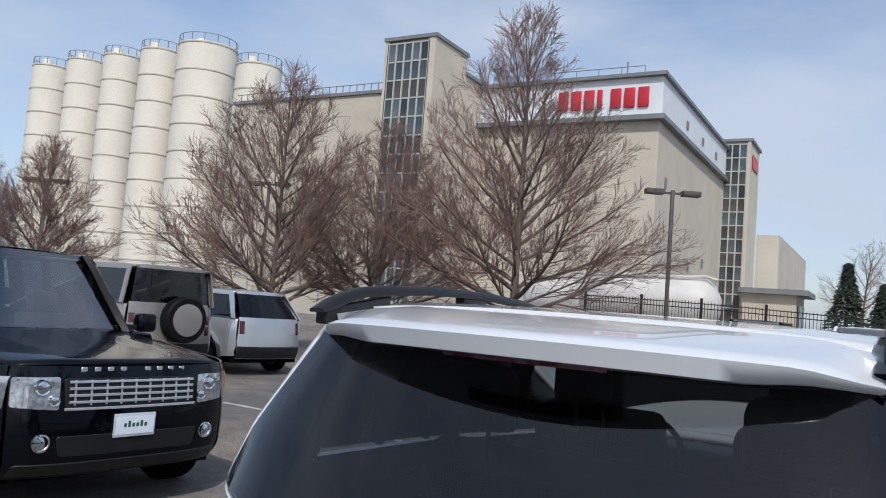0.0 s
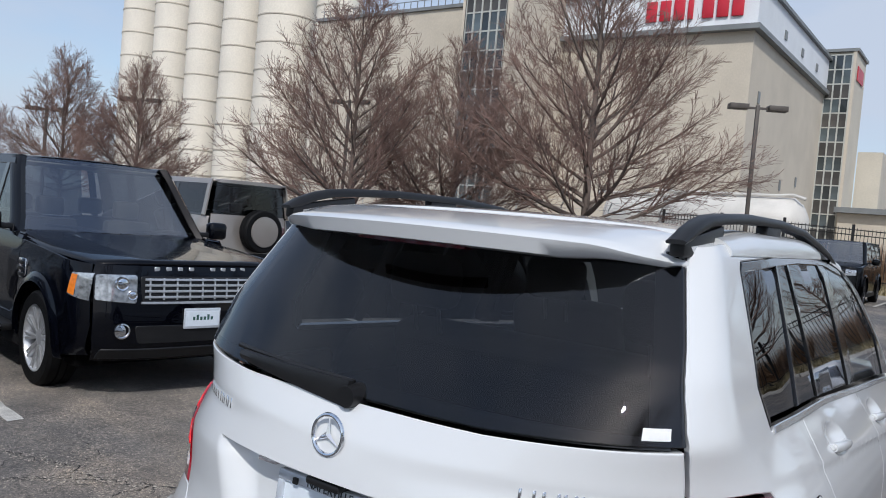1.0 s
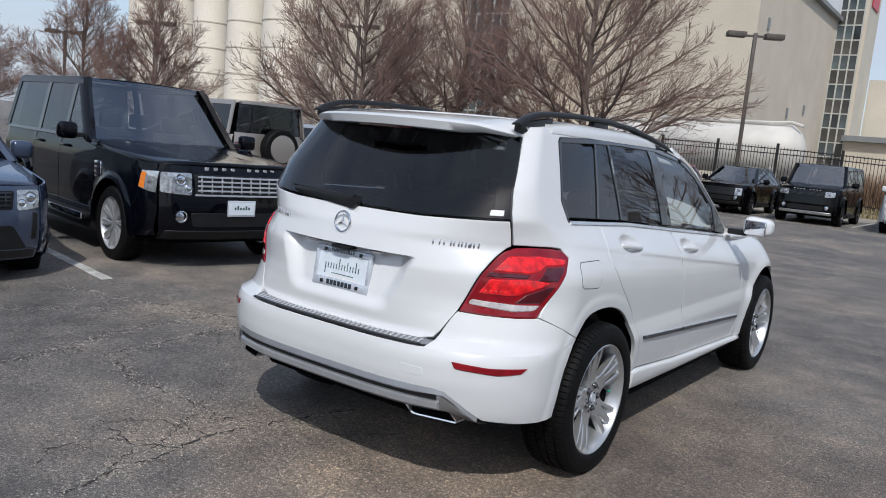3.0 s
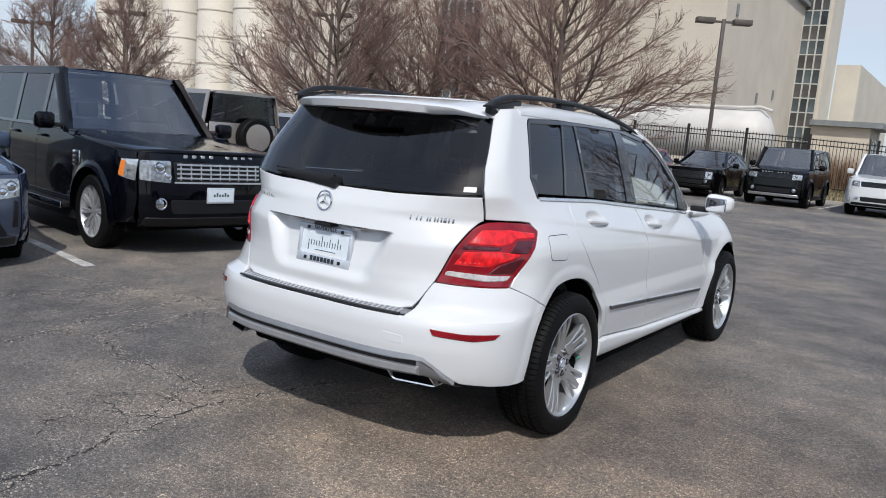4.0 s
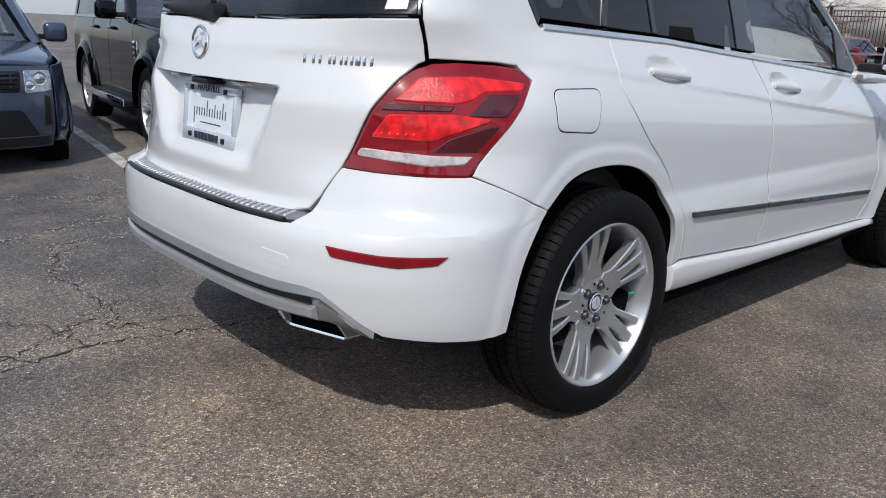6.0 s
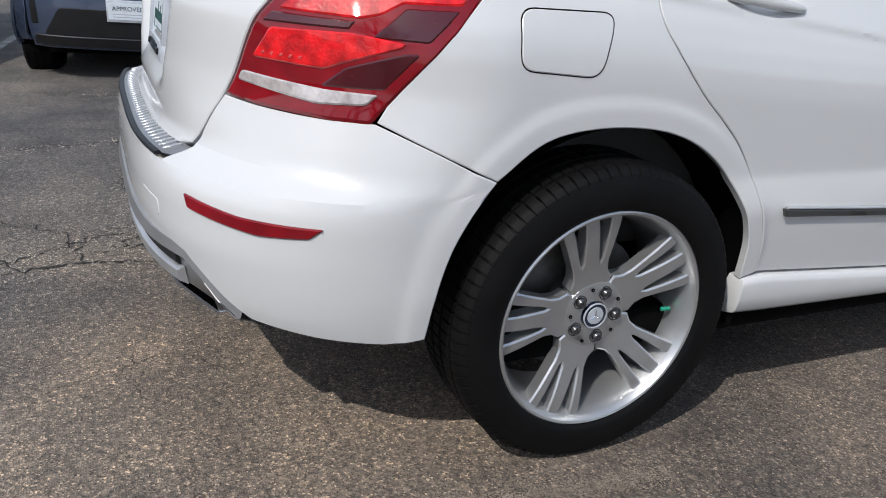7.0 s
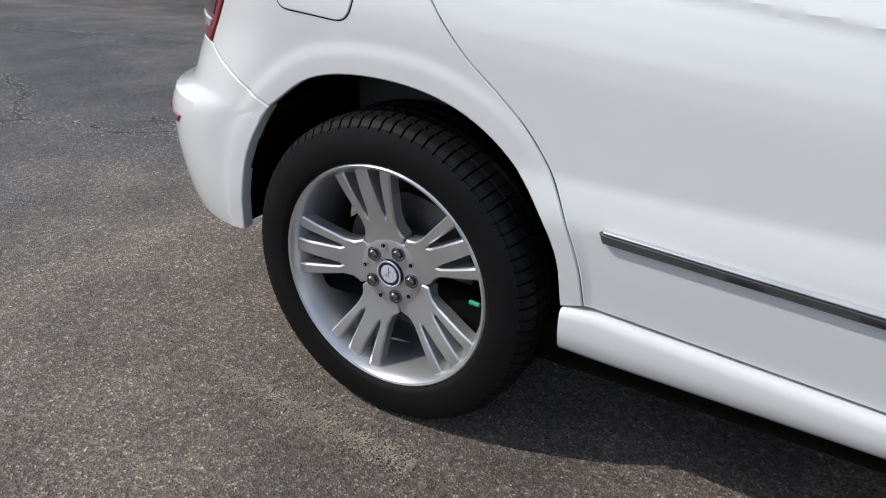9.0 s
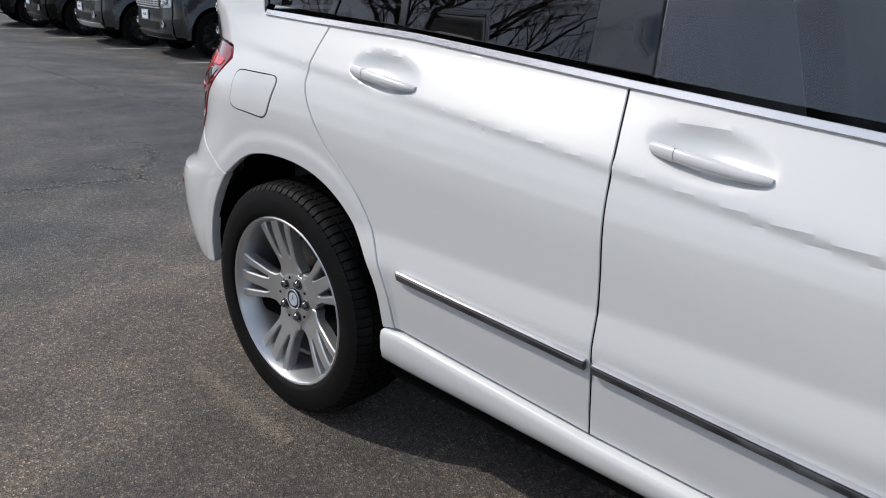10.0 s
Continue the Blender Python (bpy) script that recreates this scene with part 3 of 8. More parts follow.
CRACK = material("crack_filler", (0.034, 0.032, 0.031), 0.85, var=0.3, scale=20, bump=0.3, bump_scale=120)
GRIT = material("pale_grit", (0.34, 0.31, 0.27), 0.9, var=0.4, scale=40, rnd=0.2)
BEHIND, OPEN_LOT = "crumbling crack in the asphalt behind the white car", "long crack in the open asphalt"
CRACKS = (
    ([(-0.42, -2.4), (-0.40, -1.94), (-0.44, -1.74), (-0.49, -1.55), (-0.48, -1.38), (-0.53, -1.17), (-0.54, -1.01), (-0.49, -0.81), (-0.44, -0.56), (-0.36, -0.25)], 0.012, BEHIND),
    ([(-0.57, -1.34), (-0.69, -1.13), (-0.79, -1.01), (-0.80, -0.85)], 0.007, BEHIND),
    ([(-1.73, -0.79), (-1.44, -0.90), (-1.27, -0.87), (-1.04, -0.86), (-0.80, -0.85), (-0.62, -0.95)], 0.008, BEHIND),
    ([(-2.15, -1.5), (-2.23, -1.07), (-2.30, -0.83), (-2.43, -0.53), (-2.49, -0.17), (-2.47, 0.46)], 0.009, BEHIND),
    ([(-1.73, -0.79), (-2.00, -0.73), (-2.01, -0.47), (-2.07, -0.15), (-2.10, 0.24), (-2.0, 0.7)], 0.010, BEHIND),
    ([(-4.1, -1.0), (-3.51, -0.40), (-3.25, -0.16), (-2.96, 0.13), (-2.75, 0.31)], 0.009, BEHIND),
    ([(-4.2, 0.12), (-3.64, 0.18), (-3.09, 0.31), (-2.75, 0.31), (-2.47, 0.46), (-1.9, 0.75)], 0.010, BEHIND),
    ([(1.2, -3.2), (0.49, -3.02), (0.21, -2.98), (-0.03, -2.89), (-0.15, -2.70), (-0.15, -2.36), (-0.40, -1.94)], 0.010, OPEN_LOT),
    ([(0.04, -3.42), (-0.02, -3.22), (-0.14, -3.09), (-0.38, -3.39), (-0.54, -3.87), (-0.3, -4.3)], 0.008, OPEN_LOT),
    ([(-0.14, -3.09), (-0.03, -2.89)], 0.008, OPEN_LOT),
    ([(-1.6, -9.2), (-1.57, -7.91), (-1.47, -6.82), (-1.54, -5.91), (-1.53, -5.17), (-1.74, -4.68), (-2.2, -3.9), (-2.1, -3.0), (-2.5, -2.2), (-2.15, -1.5)], 0.014, OPEN_LOT),
    ([(-1.54, -5.91), (-0.6, -5.6), (0.6, -5.9), (1.6, -5.6)], 0.010, OPEN_LOT),
    ([(0.63, 4.38), (1.00, 4.48), (1.47, 4.38), (1.85, 4.32), (2.8, 4.5), (4.4, 4.3)], 0.009, "fine crack across the drive lane"),
    ([(-1.5, 13.5), (0.5, 14.2), (1.5, 15.4), (4.0, 15.0)], 0.020, "fine crack across the drive lane"),
)
for k, (pts, width, words) in enumerate(CRACKS):
    cracks("crack", pts, width, k + 1, words)


def loose_grit():
    """Crumbs of stone along the cracks."""
    rng = random.Random(8)
    v, f = [], []
    for pts, width, words in CRACKS[:11]:
        for (x0, y0), (x1, y1) in zip(pts, pts[1:]):
            for k in range(int(math.hypot(x1 - x0, y1 - y0) * 230)):
                t = rng.random()
                x, y = x0 + (x1 - x0) * t + rng.gauss(0, 0.045), y0 + (y1 - y0) * t + rng.gauss(0, 0.045)
                r = rng.uniform(0.002, 0.0065)
                z = level(x, y) + r * 0.3
                b = len(v)
                a = rng.uniform(0, 6.28)
                for q in range(4):
                    v.append((x + r * rng.uniform(0.7, 1.2) * math.cos(a + q * 1.571), y + r * rng.uniform(0.7, 1.2) * math.sin(a + q * 1.571), z))
                v += [(x, y, z + r * rng.uniform(0.5, 0.9)), (x, y, z - r * 0.5)]
                f += [(b, b + 1, b + 4), (b + 1, b + 2, b + 4), (b + 2, b + 3, b + 4), (b + 3, b, b + 4), (b + 1, b, b + 5), (b + 2, b + 1, b + 5), (b + 3, b + 2, b + 5), (b, b + 3, b + 5)]
    tagged(new("loose_grit", mesh_of("loose_grit", v, f, GRIT, 10)), "pale stone crumbs scattered along the cracks", "grit", kind="stuff")


loose_grit()


# ---- buildings ----
def wall_box(name, lo, hi, mat, parent, label=""):
    return boxes(name, [(lo, hi)], mat, parent, label)


def glazed_face(parent, x0, x1, y, z0, z1, cols, rows, spandrels):
    """A curtain wall facing -y: real panes between mullions."""
    w, h = (x1 - x0) / cols, (z1 - z0) / rows
    pane_me, span_me = None, None
    for r in range(rows):
        for c in range(cols):
            solid = r in spandrels
            lo = (x0 + c * w + 0.06, y - 0.02, z0 + r * h + 0.06)
            hi = (x0 + (c + 1) * w - 0.06, y + 0.06, z0 + (r + 1) * h - 0.06)
            bm = bmesh.new()
            box(bm, (-(hi[0] - lo[0]) / 2, 0, -(hi[2] - lo[2]) / 2), ((hi[0] - lo[0]) / 2, 0.08, (hi[2] - lo[2]) / 2))
            if solid and span_me is None or not solid and pane_me is None:
                ob = part("spandrel" if solid else "pane", bm, SPANDREL if solid else BLDG_GLASS, parent)
                if solid:
                    span_me = ob.data
                else:
                    pane_me = ob.data
            else:
                bm.free()
                ob = put(new("spandrel" if solid else "pane", span_me if solid else pane_me), parent)
            ob.location = ((lo[0] + hi[0]) / 2, lo[1], (lo[2] + hi[2]) / 2)
    bm = bmesh.new()
    for c in range(cols + 1):
        box(bm, (x0 + c * w - 0.07, y - 0.10, z0), (x0 + c * w + 0.07, y + 0.1, z1))
    for r in range(rows + 1):
        box(bm, (x0, y - 0.07, z0 + r * h - 0.06), (x1, y + 0.1, z0 + r * h + 0.06))
    part("mullions", bm, MULLION, parent, "pale metal mullions")


def factory():
    b = thing("factory_building", "large beige stucco factory with a white fascia and glazed stair towers", "building")
    wall_box("main_block", (-31.2, 58.0, -0.5), (-15.4, 86.0, 17.7), STUCCO, b)
    wall_box("fascia", (-31.3, 57.82, 17.75), (-15.2, 86.2, 20.85), BAND, b, "white fascia band carrying the red sign")
    wall_box("fascia_ledge", (-31.3, 57.3, 17.35), (-14.9, 86.1, 17.74), COPING, b, "dark projecting ledge under the fascia")
    wall_box("roof_coping", (-31.3, 57.4, 20.86), (-14.9, 86.3, 21.15), COPING, b, "dark flat roof edge")
    wall_box("left_wing", (-56.0, 53.0, -0.5), (-31.6, 75.0, 19.7), STUCCO, b)
    wall_box("left_coping", (-56.2, 52.8, 19.71), (-31.55, 75.2, 20.0), COPING, b, "thin dark roof edge")
    wall_box("link_block", (-36.0, 54.75, -0.5), (-31.22, 60.0, 21.2), STUCCO, b)
    wall_box("link_coping", (-36.1, 54.7, 21.21), (-31.0, 60.1, 21.5), COPING, b, "thin dark roof edge")
    # roof rail of thin posts
    bm = bmesh.new()
    for k in range(26):
        x = -55.5 + k * 0.78
        box(bm, (x - 0.03, 53.2, 20.0), (x + 0.03, 53.26, 20.75))
    box(bm, (-56, 53.2, 20.72), (-36, 53.26, 20.78))
    part("roof_rail", bm, COPING, b)
    # first stair tower
    t = boxes("stair_tower", [((-35.9, 49.75, -0.5), (-31.25, 54.8, 22.85))], STUCCO, b)
    boxes("tower_cap", [((-36.15, 49.4, 22.86), (-31.1, 55.0, 23.15))], COPING, t)
    boxes("tower_pier", [((-36.05, 49.5, -0.5), (-35.72, 49.8, 22.85)), ((-31.85, 49.5, -0.5), (-31.24, 49.8, 22.85))], STUCCO, t)
    glazed_face(t, -35.72, -31.85, 49.6, 1.2, 22.6, 5, 14, (3, 7, 11))
    # second stair tower
    t2 = boxes("stair_tower", [((-15.38, 85.4, -0.5), (-12.72, 91.4, 21.7))], STUCCO_PALE, b)
    boxes("tower_cap", [((-15.6, 85.0, 21.71), (-12.5, 91.6, 22.0))], COPING, t2)
    boxes("tower_pier", [((-13.05, 85.1, -0.5), (-12.70, 85.5, 21.7))], STUCCO, t2)
    glazed_face(t2, -15.38, -13.05, 85.2, 0.8, 21.4, 3, 14, (1, 3, 5, 7, 9, 11))
    sign = boxes("side_sign", [((-12.68, 86.2, 19.0), (-12.6, 89.8, 20.4))], SIGNRED, t2, "red sign panel")
    # low wing to the right
    wall_box("low_wing", (-12.7, 92.0, -0.5), (-10.3, 125.0, 12.4), STUCCO_PALE, b)
    wall_box("canopy_wing", (-12.7, 84.0, -0.5), (-7.5, 92.0, 5.4), STUCCO, b)
    wall_box("canopy_roof", (-13.0, 83.2, 5.41), (-6.4, 92.5, 5.95), COPING, b, "dark flat canopy roof")
    bm = bmesh.new()
    for k in range(5):
        box(bm, (-7.46, 84.8 + k * 1.4, 1.8), (-7.36, 85.8 + k * 1.4, 4.4))
    part("wing_window", bm, BLDG_GLASS, b)
    # small openings on the side wall
    for y, z in ((60.5, 12.4), (70.0, 6.4), (76.0, 7.2)):
        boxes("vent", [((-15.38, y, z), (-15.3, y + 0.5, z + 0.9))], COPING, b)
    for y in (66.0, 72.5, 79.0):
        boxes("fascia_vent", [((-15.18, y, 18.6), (-15.1, y + 0.7, 19.3))], COPING, b)
    bm = bmesh.new()
    box(bm, (-18.6, 59.0, 21.15), (-18.5, 59.1, 22.6))
    for k in range(8):
        box(bm, (-30 + k * 1.9, 57.6, 21.15), (-29.95 + k * 1.9, 57.65, 21.75))
    box(bm, (-30, 57.6, 21.7), (-16.7, 57.65, 21.76))
    part("antenna_and_rail", bm, COPING, b)
    # the sign: plain red blocks, one for each letter
    for k in range(7):
        x = -23.85 + k * 1.12
        w = 0.86 if k != 3 else 0.42
        bm = bmesh.new()
        box(bm, (x, 57.62, 18.45), (x + w, 57.80, 20.05), 0.05)
        part("sign_letter", bm, SIGNRED, b, "plain red sign block")
    return b


factory()


def silo(x, d, top, group):
    s = thing("silo", "tall cream concrete storage silo with ring joints", "silo", group, at=(x, 58.4, 0))
    r = d / 2
    v, f = [], []
    seg = 40
    levels = [-0.5, top]
    for z in levels:
        for k in range(seg):
            t = 2 * math.pi * k / seg
            v.append((r * math.cos(t), r * math.sin(t), z))
    for k in range(seg):
        j = (k + 1) % seg
        f.append((k, j, seg + j, seg + k))
    f.append(tuple(range(seg, 2 * seg)))
    raw("shell", v, f, SILO, s)
    n = 9
    for i in range(n):
        z = top - 0.15 - i * (top / n) * 0.96
        vv, ff = lathe([(z - 0.09, r + 0.005), (z - 0.07, r + 0.06), (z + 0.07, r + 0.06), (z + 0.09, r + 0.005)], seg)
        raw("ring_joint", [(b, c, a) for a, b, c in vv], [q[::-1] for q in ff], SILO_BAND, s)
    bm = bmesh.new()
    bmesh.ops.create_cone(bm, cap_ends=True, segments=16, radius1=0.62, radius2=0.55, depth=1.1, matrix=Matrix.Translation((-0.8, -0.4, top + 0.55)))
    part("roof_cap", bm, SILO, s)
    bm = bmesh.new()
    for k in range(14):
        t = math.pi * 2 * k / 14
        box(bm, (r * 0.97 * math.cos(t) - 0.03, r * 0.97 * math.sin(t) - 0.03, top), (r * 0.97 * math.cos(t) + 0.03, r * 0.97 * math.sin(t) + 0.03, top + 0.9))
    tagged(part("handrail", bm, COPING, s), "thin handrail posts", kind="stuff")
    vv, ff = lathe([(top + 0.86, r * 0.96), (top + 0.92, r * 0.96), (top + 0.92, r * 0.98), (top + 0.86, r * 0.98), (top + 0.86, r * 0.96)], seg)
    raw("handrail_ring", [(b, c, a) for a, b, c in vv], ff, COPING, s)


for sx, sd, st in ((-94.9, 4.9, 28.4), (-87.7, 4.9, 28.5), (-81.0, 4.55, 28.5), (-74.2, 4.75, 28.5), (-66.6, 6.5, 28.2), (-58.6, 4.8, 25.4)):
    silo(sx, sd, st, "row of storage silos")


# ---- trees ----
def grow(seed, height, spread, dense_k=1.0, fork=1.3):
    """Trunk and twigs of a bare tree as two meshes' data: limbs rise from low on the trunk into a broad rounded crown."""
    rng = random.Random(seed)
    trunk, twigs = ([], []), ([], [])

    def add(store, pts, radii, sides):
        v, f = tube(pts, radii, sides, False)
        o = len(store[0])
        store[0].extend(v)
        store[1].extend(tuple(i + o for i in q) for q in f)

    def limb(p, d, length, r, lev):
        n = (8, 7, 4, 2, 2)[lev]
        pts, radii = [p], [r]
        cur = d.normalized()
        for i in range(n):
            bend = Vector((rng.gauss(0, 1), rng.gauss(0, 1), rng.gauss(0, 1))) * (0.03, 0.035, 0.05, 0.07, 0.09)[lev]
            cur = (cur + bend + Vector((0, 0, (0.0, 0.060, 0.065, 0.07, 0.07)[lev]))).normalized()
            pts.append(pts[-1] + cur * length / n)
            radii.append(max(0.0050, r * (1 - 0.80 * (i + 1) / n)))
        add(trunk if lev < 2 else twigs, pts, radii, (8, 5, 3, 3, 3)[lev])
        if lev >= 4:
            return
        full = (1.0, 0.12 + 0.88 * length / spread, min(1.0, 0.25 + 0.75 * length / (0.4 * spread)), 1.0)[lev]
        count = int((38, 14, 6.6, 3.6)[lev] * dense_k * full + 0.5)
        t0 = (fork / height, 0.2, 0.15, 0.2)[lev]
        for k in range(count):
            t = t0 + (1 - t0) * ((k + rng.random()) / count) ** (1.35 if lev == 0 else 0.95)
            i = min(n - 1, int(t * n))
            q = pts[i].lerp(pts[i + 1], t * n - i)
            axis = (pts[i + 1] - pts[i]).normalized()
            a = 2.4 * k + rng.uniform(-0.5, 0.5)
            out = Vector((math.cos(a), math.sin(a), 0.0)) if lev == 0 else Vector((rng.gauss(0, 1), rng.gauss(0, 1), rng.gauss(0, 0.8)))
            out = (out - axis * out.dot(axis)).normalized()
            if lev == 0:
                tt = (t - t0) / (1 - t0)
                lean = 1.36 - 0.98 * tt ** 0.85 + rng.uniform(-0.1, 0.1)
                ln = spread * (1.0 - 0.72 * tt ** 1.25) * rng.uniform(0.84, 1.10)
                rr = max(0.014, 0.0165 * ln * rng.uniform(0.7, 1.3))
            else:
                lean = rng.uniform(0.38, 0.68)
                ln = length * (0.46 - 0.26 * t, 0.46 - 0.26 * t, 0.52 - 0.2 * t, 0.6)[lev] * rng.uniform(0.75, 1.25)
                rr = max(0.0062, radii[i] * 0.50)
            nd = axis * math.cos(lean) + out * math.sin(lean)
            limb(q, nd, max(0.28, ln), rr, lev + 1)

    limb(Vector((0, 0, -0.1)), Vector((rng.uniform(-0.03, 0.03), rng.uniform(-0.03, 0.03), 1)), height * 0.94, 0.014 * height, 0)
    return trunk, twigs


TREES = {}


def tree(kind, x, y, turn=0.0, scale=1.0, label="bare deciduous tree with dense reddish-brown twigs", z=None):
    t = thing("tree", label, "tree", "bare trees round the car park", at=(x, y, level(x, y) if z is None else z), turn=turn)
    t.scale = (scale,) * 3
    if kind not in TREES:
        seed, h, s, k, fork = kind
        a, b = grow(seed, h, s, k, fork)
        TREES[kind] = (mesh_of("trunk", *a, BARK, 60), mesh_of("crown", *b, TWIG, 180))
    put(new("trunk", TREES[kind][0]), t)
    put(new("crown", TREES[kind][1]), t)
    return t


BIG, MID, SMALL, FAR, SIDE = (11, 10.2, 4.3, 1.22, 1.8), (5, 7.3, 3.9, 1.10, 1.4), (23, 6.6, 3.0, 1.05, 1.3), (31, 8.0, 4.0, 0.75, 1.6), (47, 9.5, 4.6, 0.90, 1.6)
tree(BIG, -8.9, 18.7, 20)
tree(MID, -14.4, 14.6, 70)
tree(MID, -13.4, 18.3, 200, 0.95)
tree(SMALL, -28.4, 16.5, 0, 1.0)
tree(SMALL, -34.0, 16.5, 120, 1.1)
tree(FAR, -47.0, 16.5, 40, 0.95)
tree(SMALL, -58.0, 22.0, 80, 1.1)
tree(FAR, 3.5, 92.0, 10, 1.5, "bare tree behind the fence", 0.5)
tree(FAR, 11.5, 85.0, 150, 1.4, "bare tree behind the fence", 0.5)
tree(FAR, -2.2, 105.0, 250, 1.5, "bare tree behind the fence", 0.5)
# trees along the other edge of the lot, mirrored in the car's side windows
tree(SIDE, 17.5, 8.5, 130)
tree(SIDE, 16.0, 1.0, 30)
tree(SIDE, 21.0, 16.5, 300)
tree(SIDE, 10.0, -8.6, 210, 1.15)
tree(SIDE, 9.3, 30.2, 80)


def evergreen(x, y, h):
    t = thing("evergreen_tree", "dark green conifer behind the fence", "tree", "conifers", at=(x, y, 0.5))
    rng = random.Random(int(x * 7 + y))
    tube_part("trunk", [(0, 0, 0), (0, 0, h * 0.5), (0, 0, h * 0.97)], [0.16, 0.1, 0.02], BARK, t, sides=7)
    v, f = [], []
    for k in range(1500):
        u = rng.random() ** 0.8
        z = 0.25 + u * (h - 0.3)
        r = (1 - u) * h * 0.27 * rng.uniform(0.35, 1.08) + 0.05
        a = rng.uniform(0, 6.283)
        c = Vector((r * math.cos(a), r * math.sin(a), z))
        o = Vector((math.cos(a), math.sin(a), -0.25)).normalized() * rng.uniform(0.2, 0.42)
        w = Vector((-math.sin(a), math.cos(a), rng.uniform(-0.4, 0.4))) * rng.uniform(0.08, 0.16)
        b = len(v)
        v += [c - o * 0.5, c + w, c + o, c - w, c + Vector((0, 0, 0.07))]
        f += [(b, b + 1, b + 4), (b + 1, b + 2, b + 4), (b + 2, b + 3, b + 4), (b + 3, b, b + 4)]
    raw("crown", v, f, NEEDLES, t, angle=10)


evergreen(-1.9, 58.0, 6.2)
evergreen(0.3, 60.0, 5.0)


# ---- fences, lamps, tanks ----
def iron_fence(x0, x1, y, z0, h):
    fnc = thing("iron_fence", "black iron picket fence on a grassy verge", "fence", at=(0, y, 0))
    bm2 = bmesh.new()
    picket = mesh_of("picket", [(a, b, c) for c in (0.1, h - 0.04) for a, b in ((-0.011, -0.011), (0.011, -0.011), (0.011, 0.011), (-0.011, 0.011))] + [(0, 0, h)],
                     [(0, 1, 5, 4), (1, 2, 6, 5), (2, 3, 7, 6), (3, 0, 4, 7), (4, 5, 8), (5, 6, 8), (6, 7, 8), (7, 4, 8), (3, 2, 1, 0)], IRON, 30)
    nx = int((x1 - x0) / 0.13)
    k = 0
    for i in range(nx):
        x = x0 + i * 0.13
        zz = level(min(x, 0.0), y)
        if i % 19 == 0:
            ob = boxes("post", [((x - 0.05, -0.05, zz), (x + 0.05, 0.05, zz + h + 0.12))], IRON, fnc)
        else:
            pk = put(new("picket", picket), fnc)
            pk.location = (x, 0, zz)
    for z in (0.25, h - 0.28, h - 0.08):
        for a, b in ((x0, -10.0), (-10.0, -5.0), (-5.0, 0.0), (0.0, x1)):
            for q in box(bm2, (a, -0.018, z - 0.02), (b, 0.018, z + 0.02)):
                q.co.z += level(min(q.co.x, 0.0), y)
    part("rail", bm2, IRON, fnc)


iron_fence(-11.0, 28.0, 31.0, 0.5, 2.2)


def chain_fence(a, b, n):
    fnc = thing("chain_link_fence", "galvanised chain-link fence topped with barbed wire", "fence")
    a, b = Vector(a), Vector(b)
    v, f = [], []

    def add(pts, r):
        vv, ff = tube(pts, r, 3, False)
        o = len(v)
        v.extend(vv)
        f.extend(tuple(i + o for i in q) for q in ff)

    for k in range(n + 1):
        p = a.lerp(b, k / n)
        tube_part("post", [p, p + Vector((0, 0, 2.3)), p + Vector((0.25, -0.25, 2.65))], 0.03, GALV, fnc, sides=6)
    for z in (0.1, 2.3, 2.42, 2.54, 2.65):
        add([a + Vector((0, 0, z)), b + Vector((0, 0, z))], 0.014 if z < 2.4 else 0.008)
    L = (b - a).length
    d = (b - a).normalized()
    step = 0.16
    for i in range(int(L / step)):
        for s in (-1, 1):
            p = a + d * (i * step)
            q = p + d * s * 2.2
            if 0 <= (q - a).dot(d) <= L:
                add([p + Vector((0, 0, 0.1)), q + Vector((0, 0, 2.3))], 0.004)
    m = raw("mesh_wire", v, f, GALV, fnc)
    tagged(m, "diamond wire mesh", kind="stuff")


chain_fence((-62, 27, 0), (-11.2, 31, 0.2), 22)


def lot_lamp(x, y, h, heads, turn=0.0):
    t = thing("parking_lamp", "dark bronze car park lamp post with two flat heads", "street lamp", "car park lamps", at=(x, y, level(x, y)), turn=turn)
    boxes("pole", [((-0.065, -0.065, 0), (0.065, 0.065, h + 0.05))], BRONZE, t, bevel=0.01)
    boxes("base", [((-0.25, -0.25, -0.05), (0.25, 0.25, 0.55))], KERB, t, "round concrete footing", bevel=0.06)
    boxes("arm", [((-0.45, -0.035, h - 0.10), (0.45, 0.035, h - 0.02))], BRONZE, t)
    for s in (-1, 1):
        bm = bmesh.new()
        box(bm, (min(s * 0.36, s * 1.05), -0.2, h - 0.14), (max(s * 0.36, s * 1.05), 0.2, h + 0.06), 0.02)
        part("lamp_head", bm, BRONZE, t)


lot_lamp(-6.72, 27.9, 6.62, 2, 32)
lot_lamp(-39.0, 18.2, 5.4, 2, 30)
lot_lamp(-35.2, 21.0, 6.3, 2, 30)
lot_lamp(-25.8, 26.4, 7.0, 2, 15)


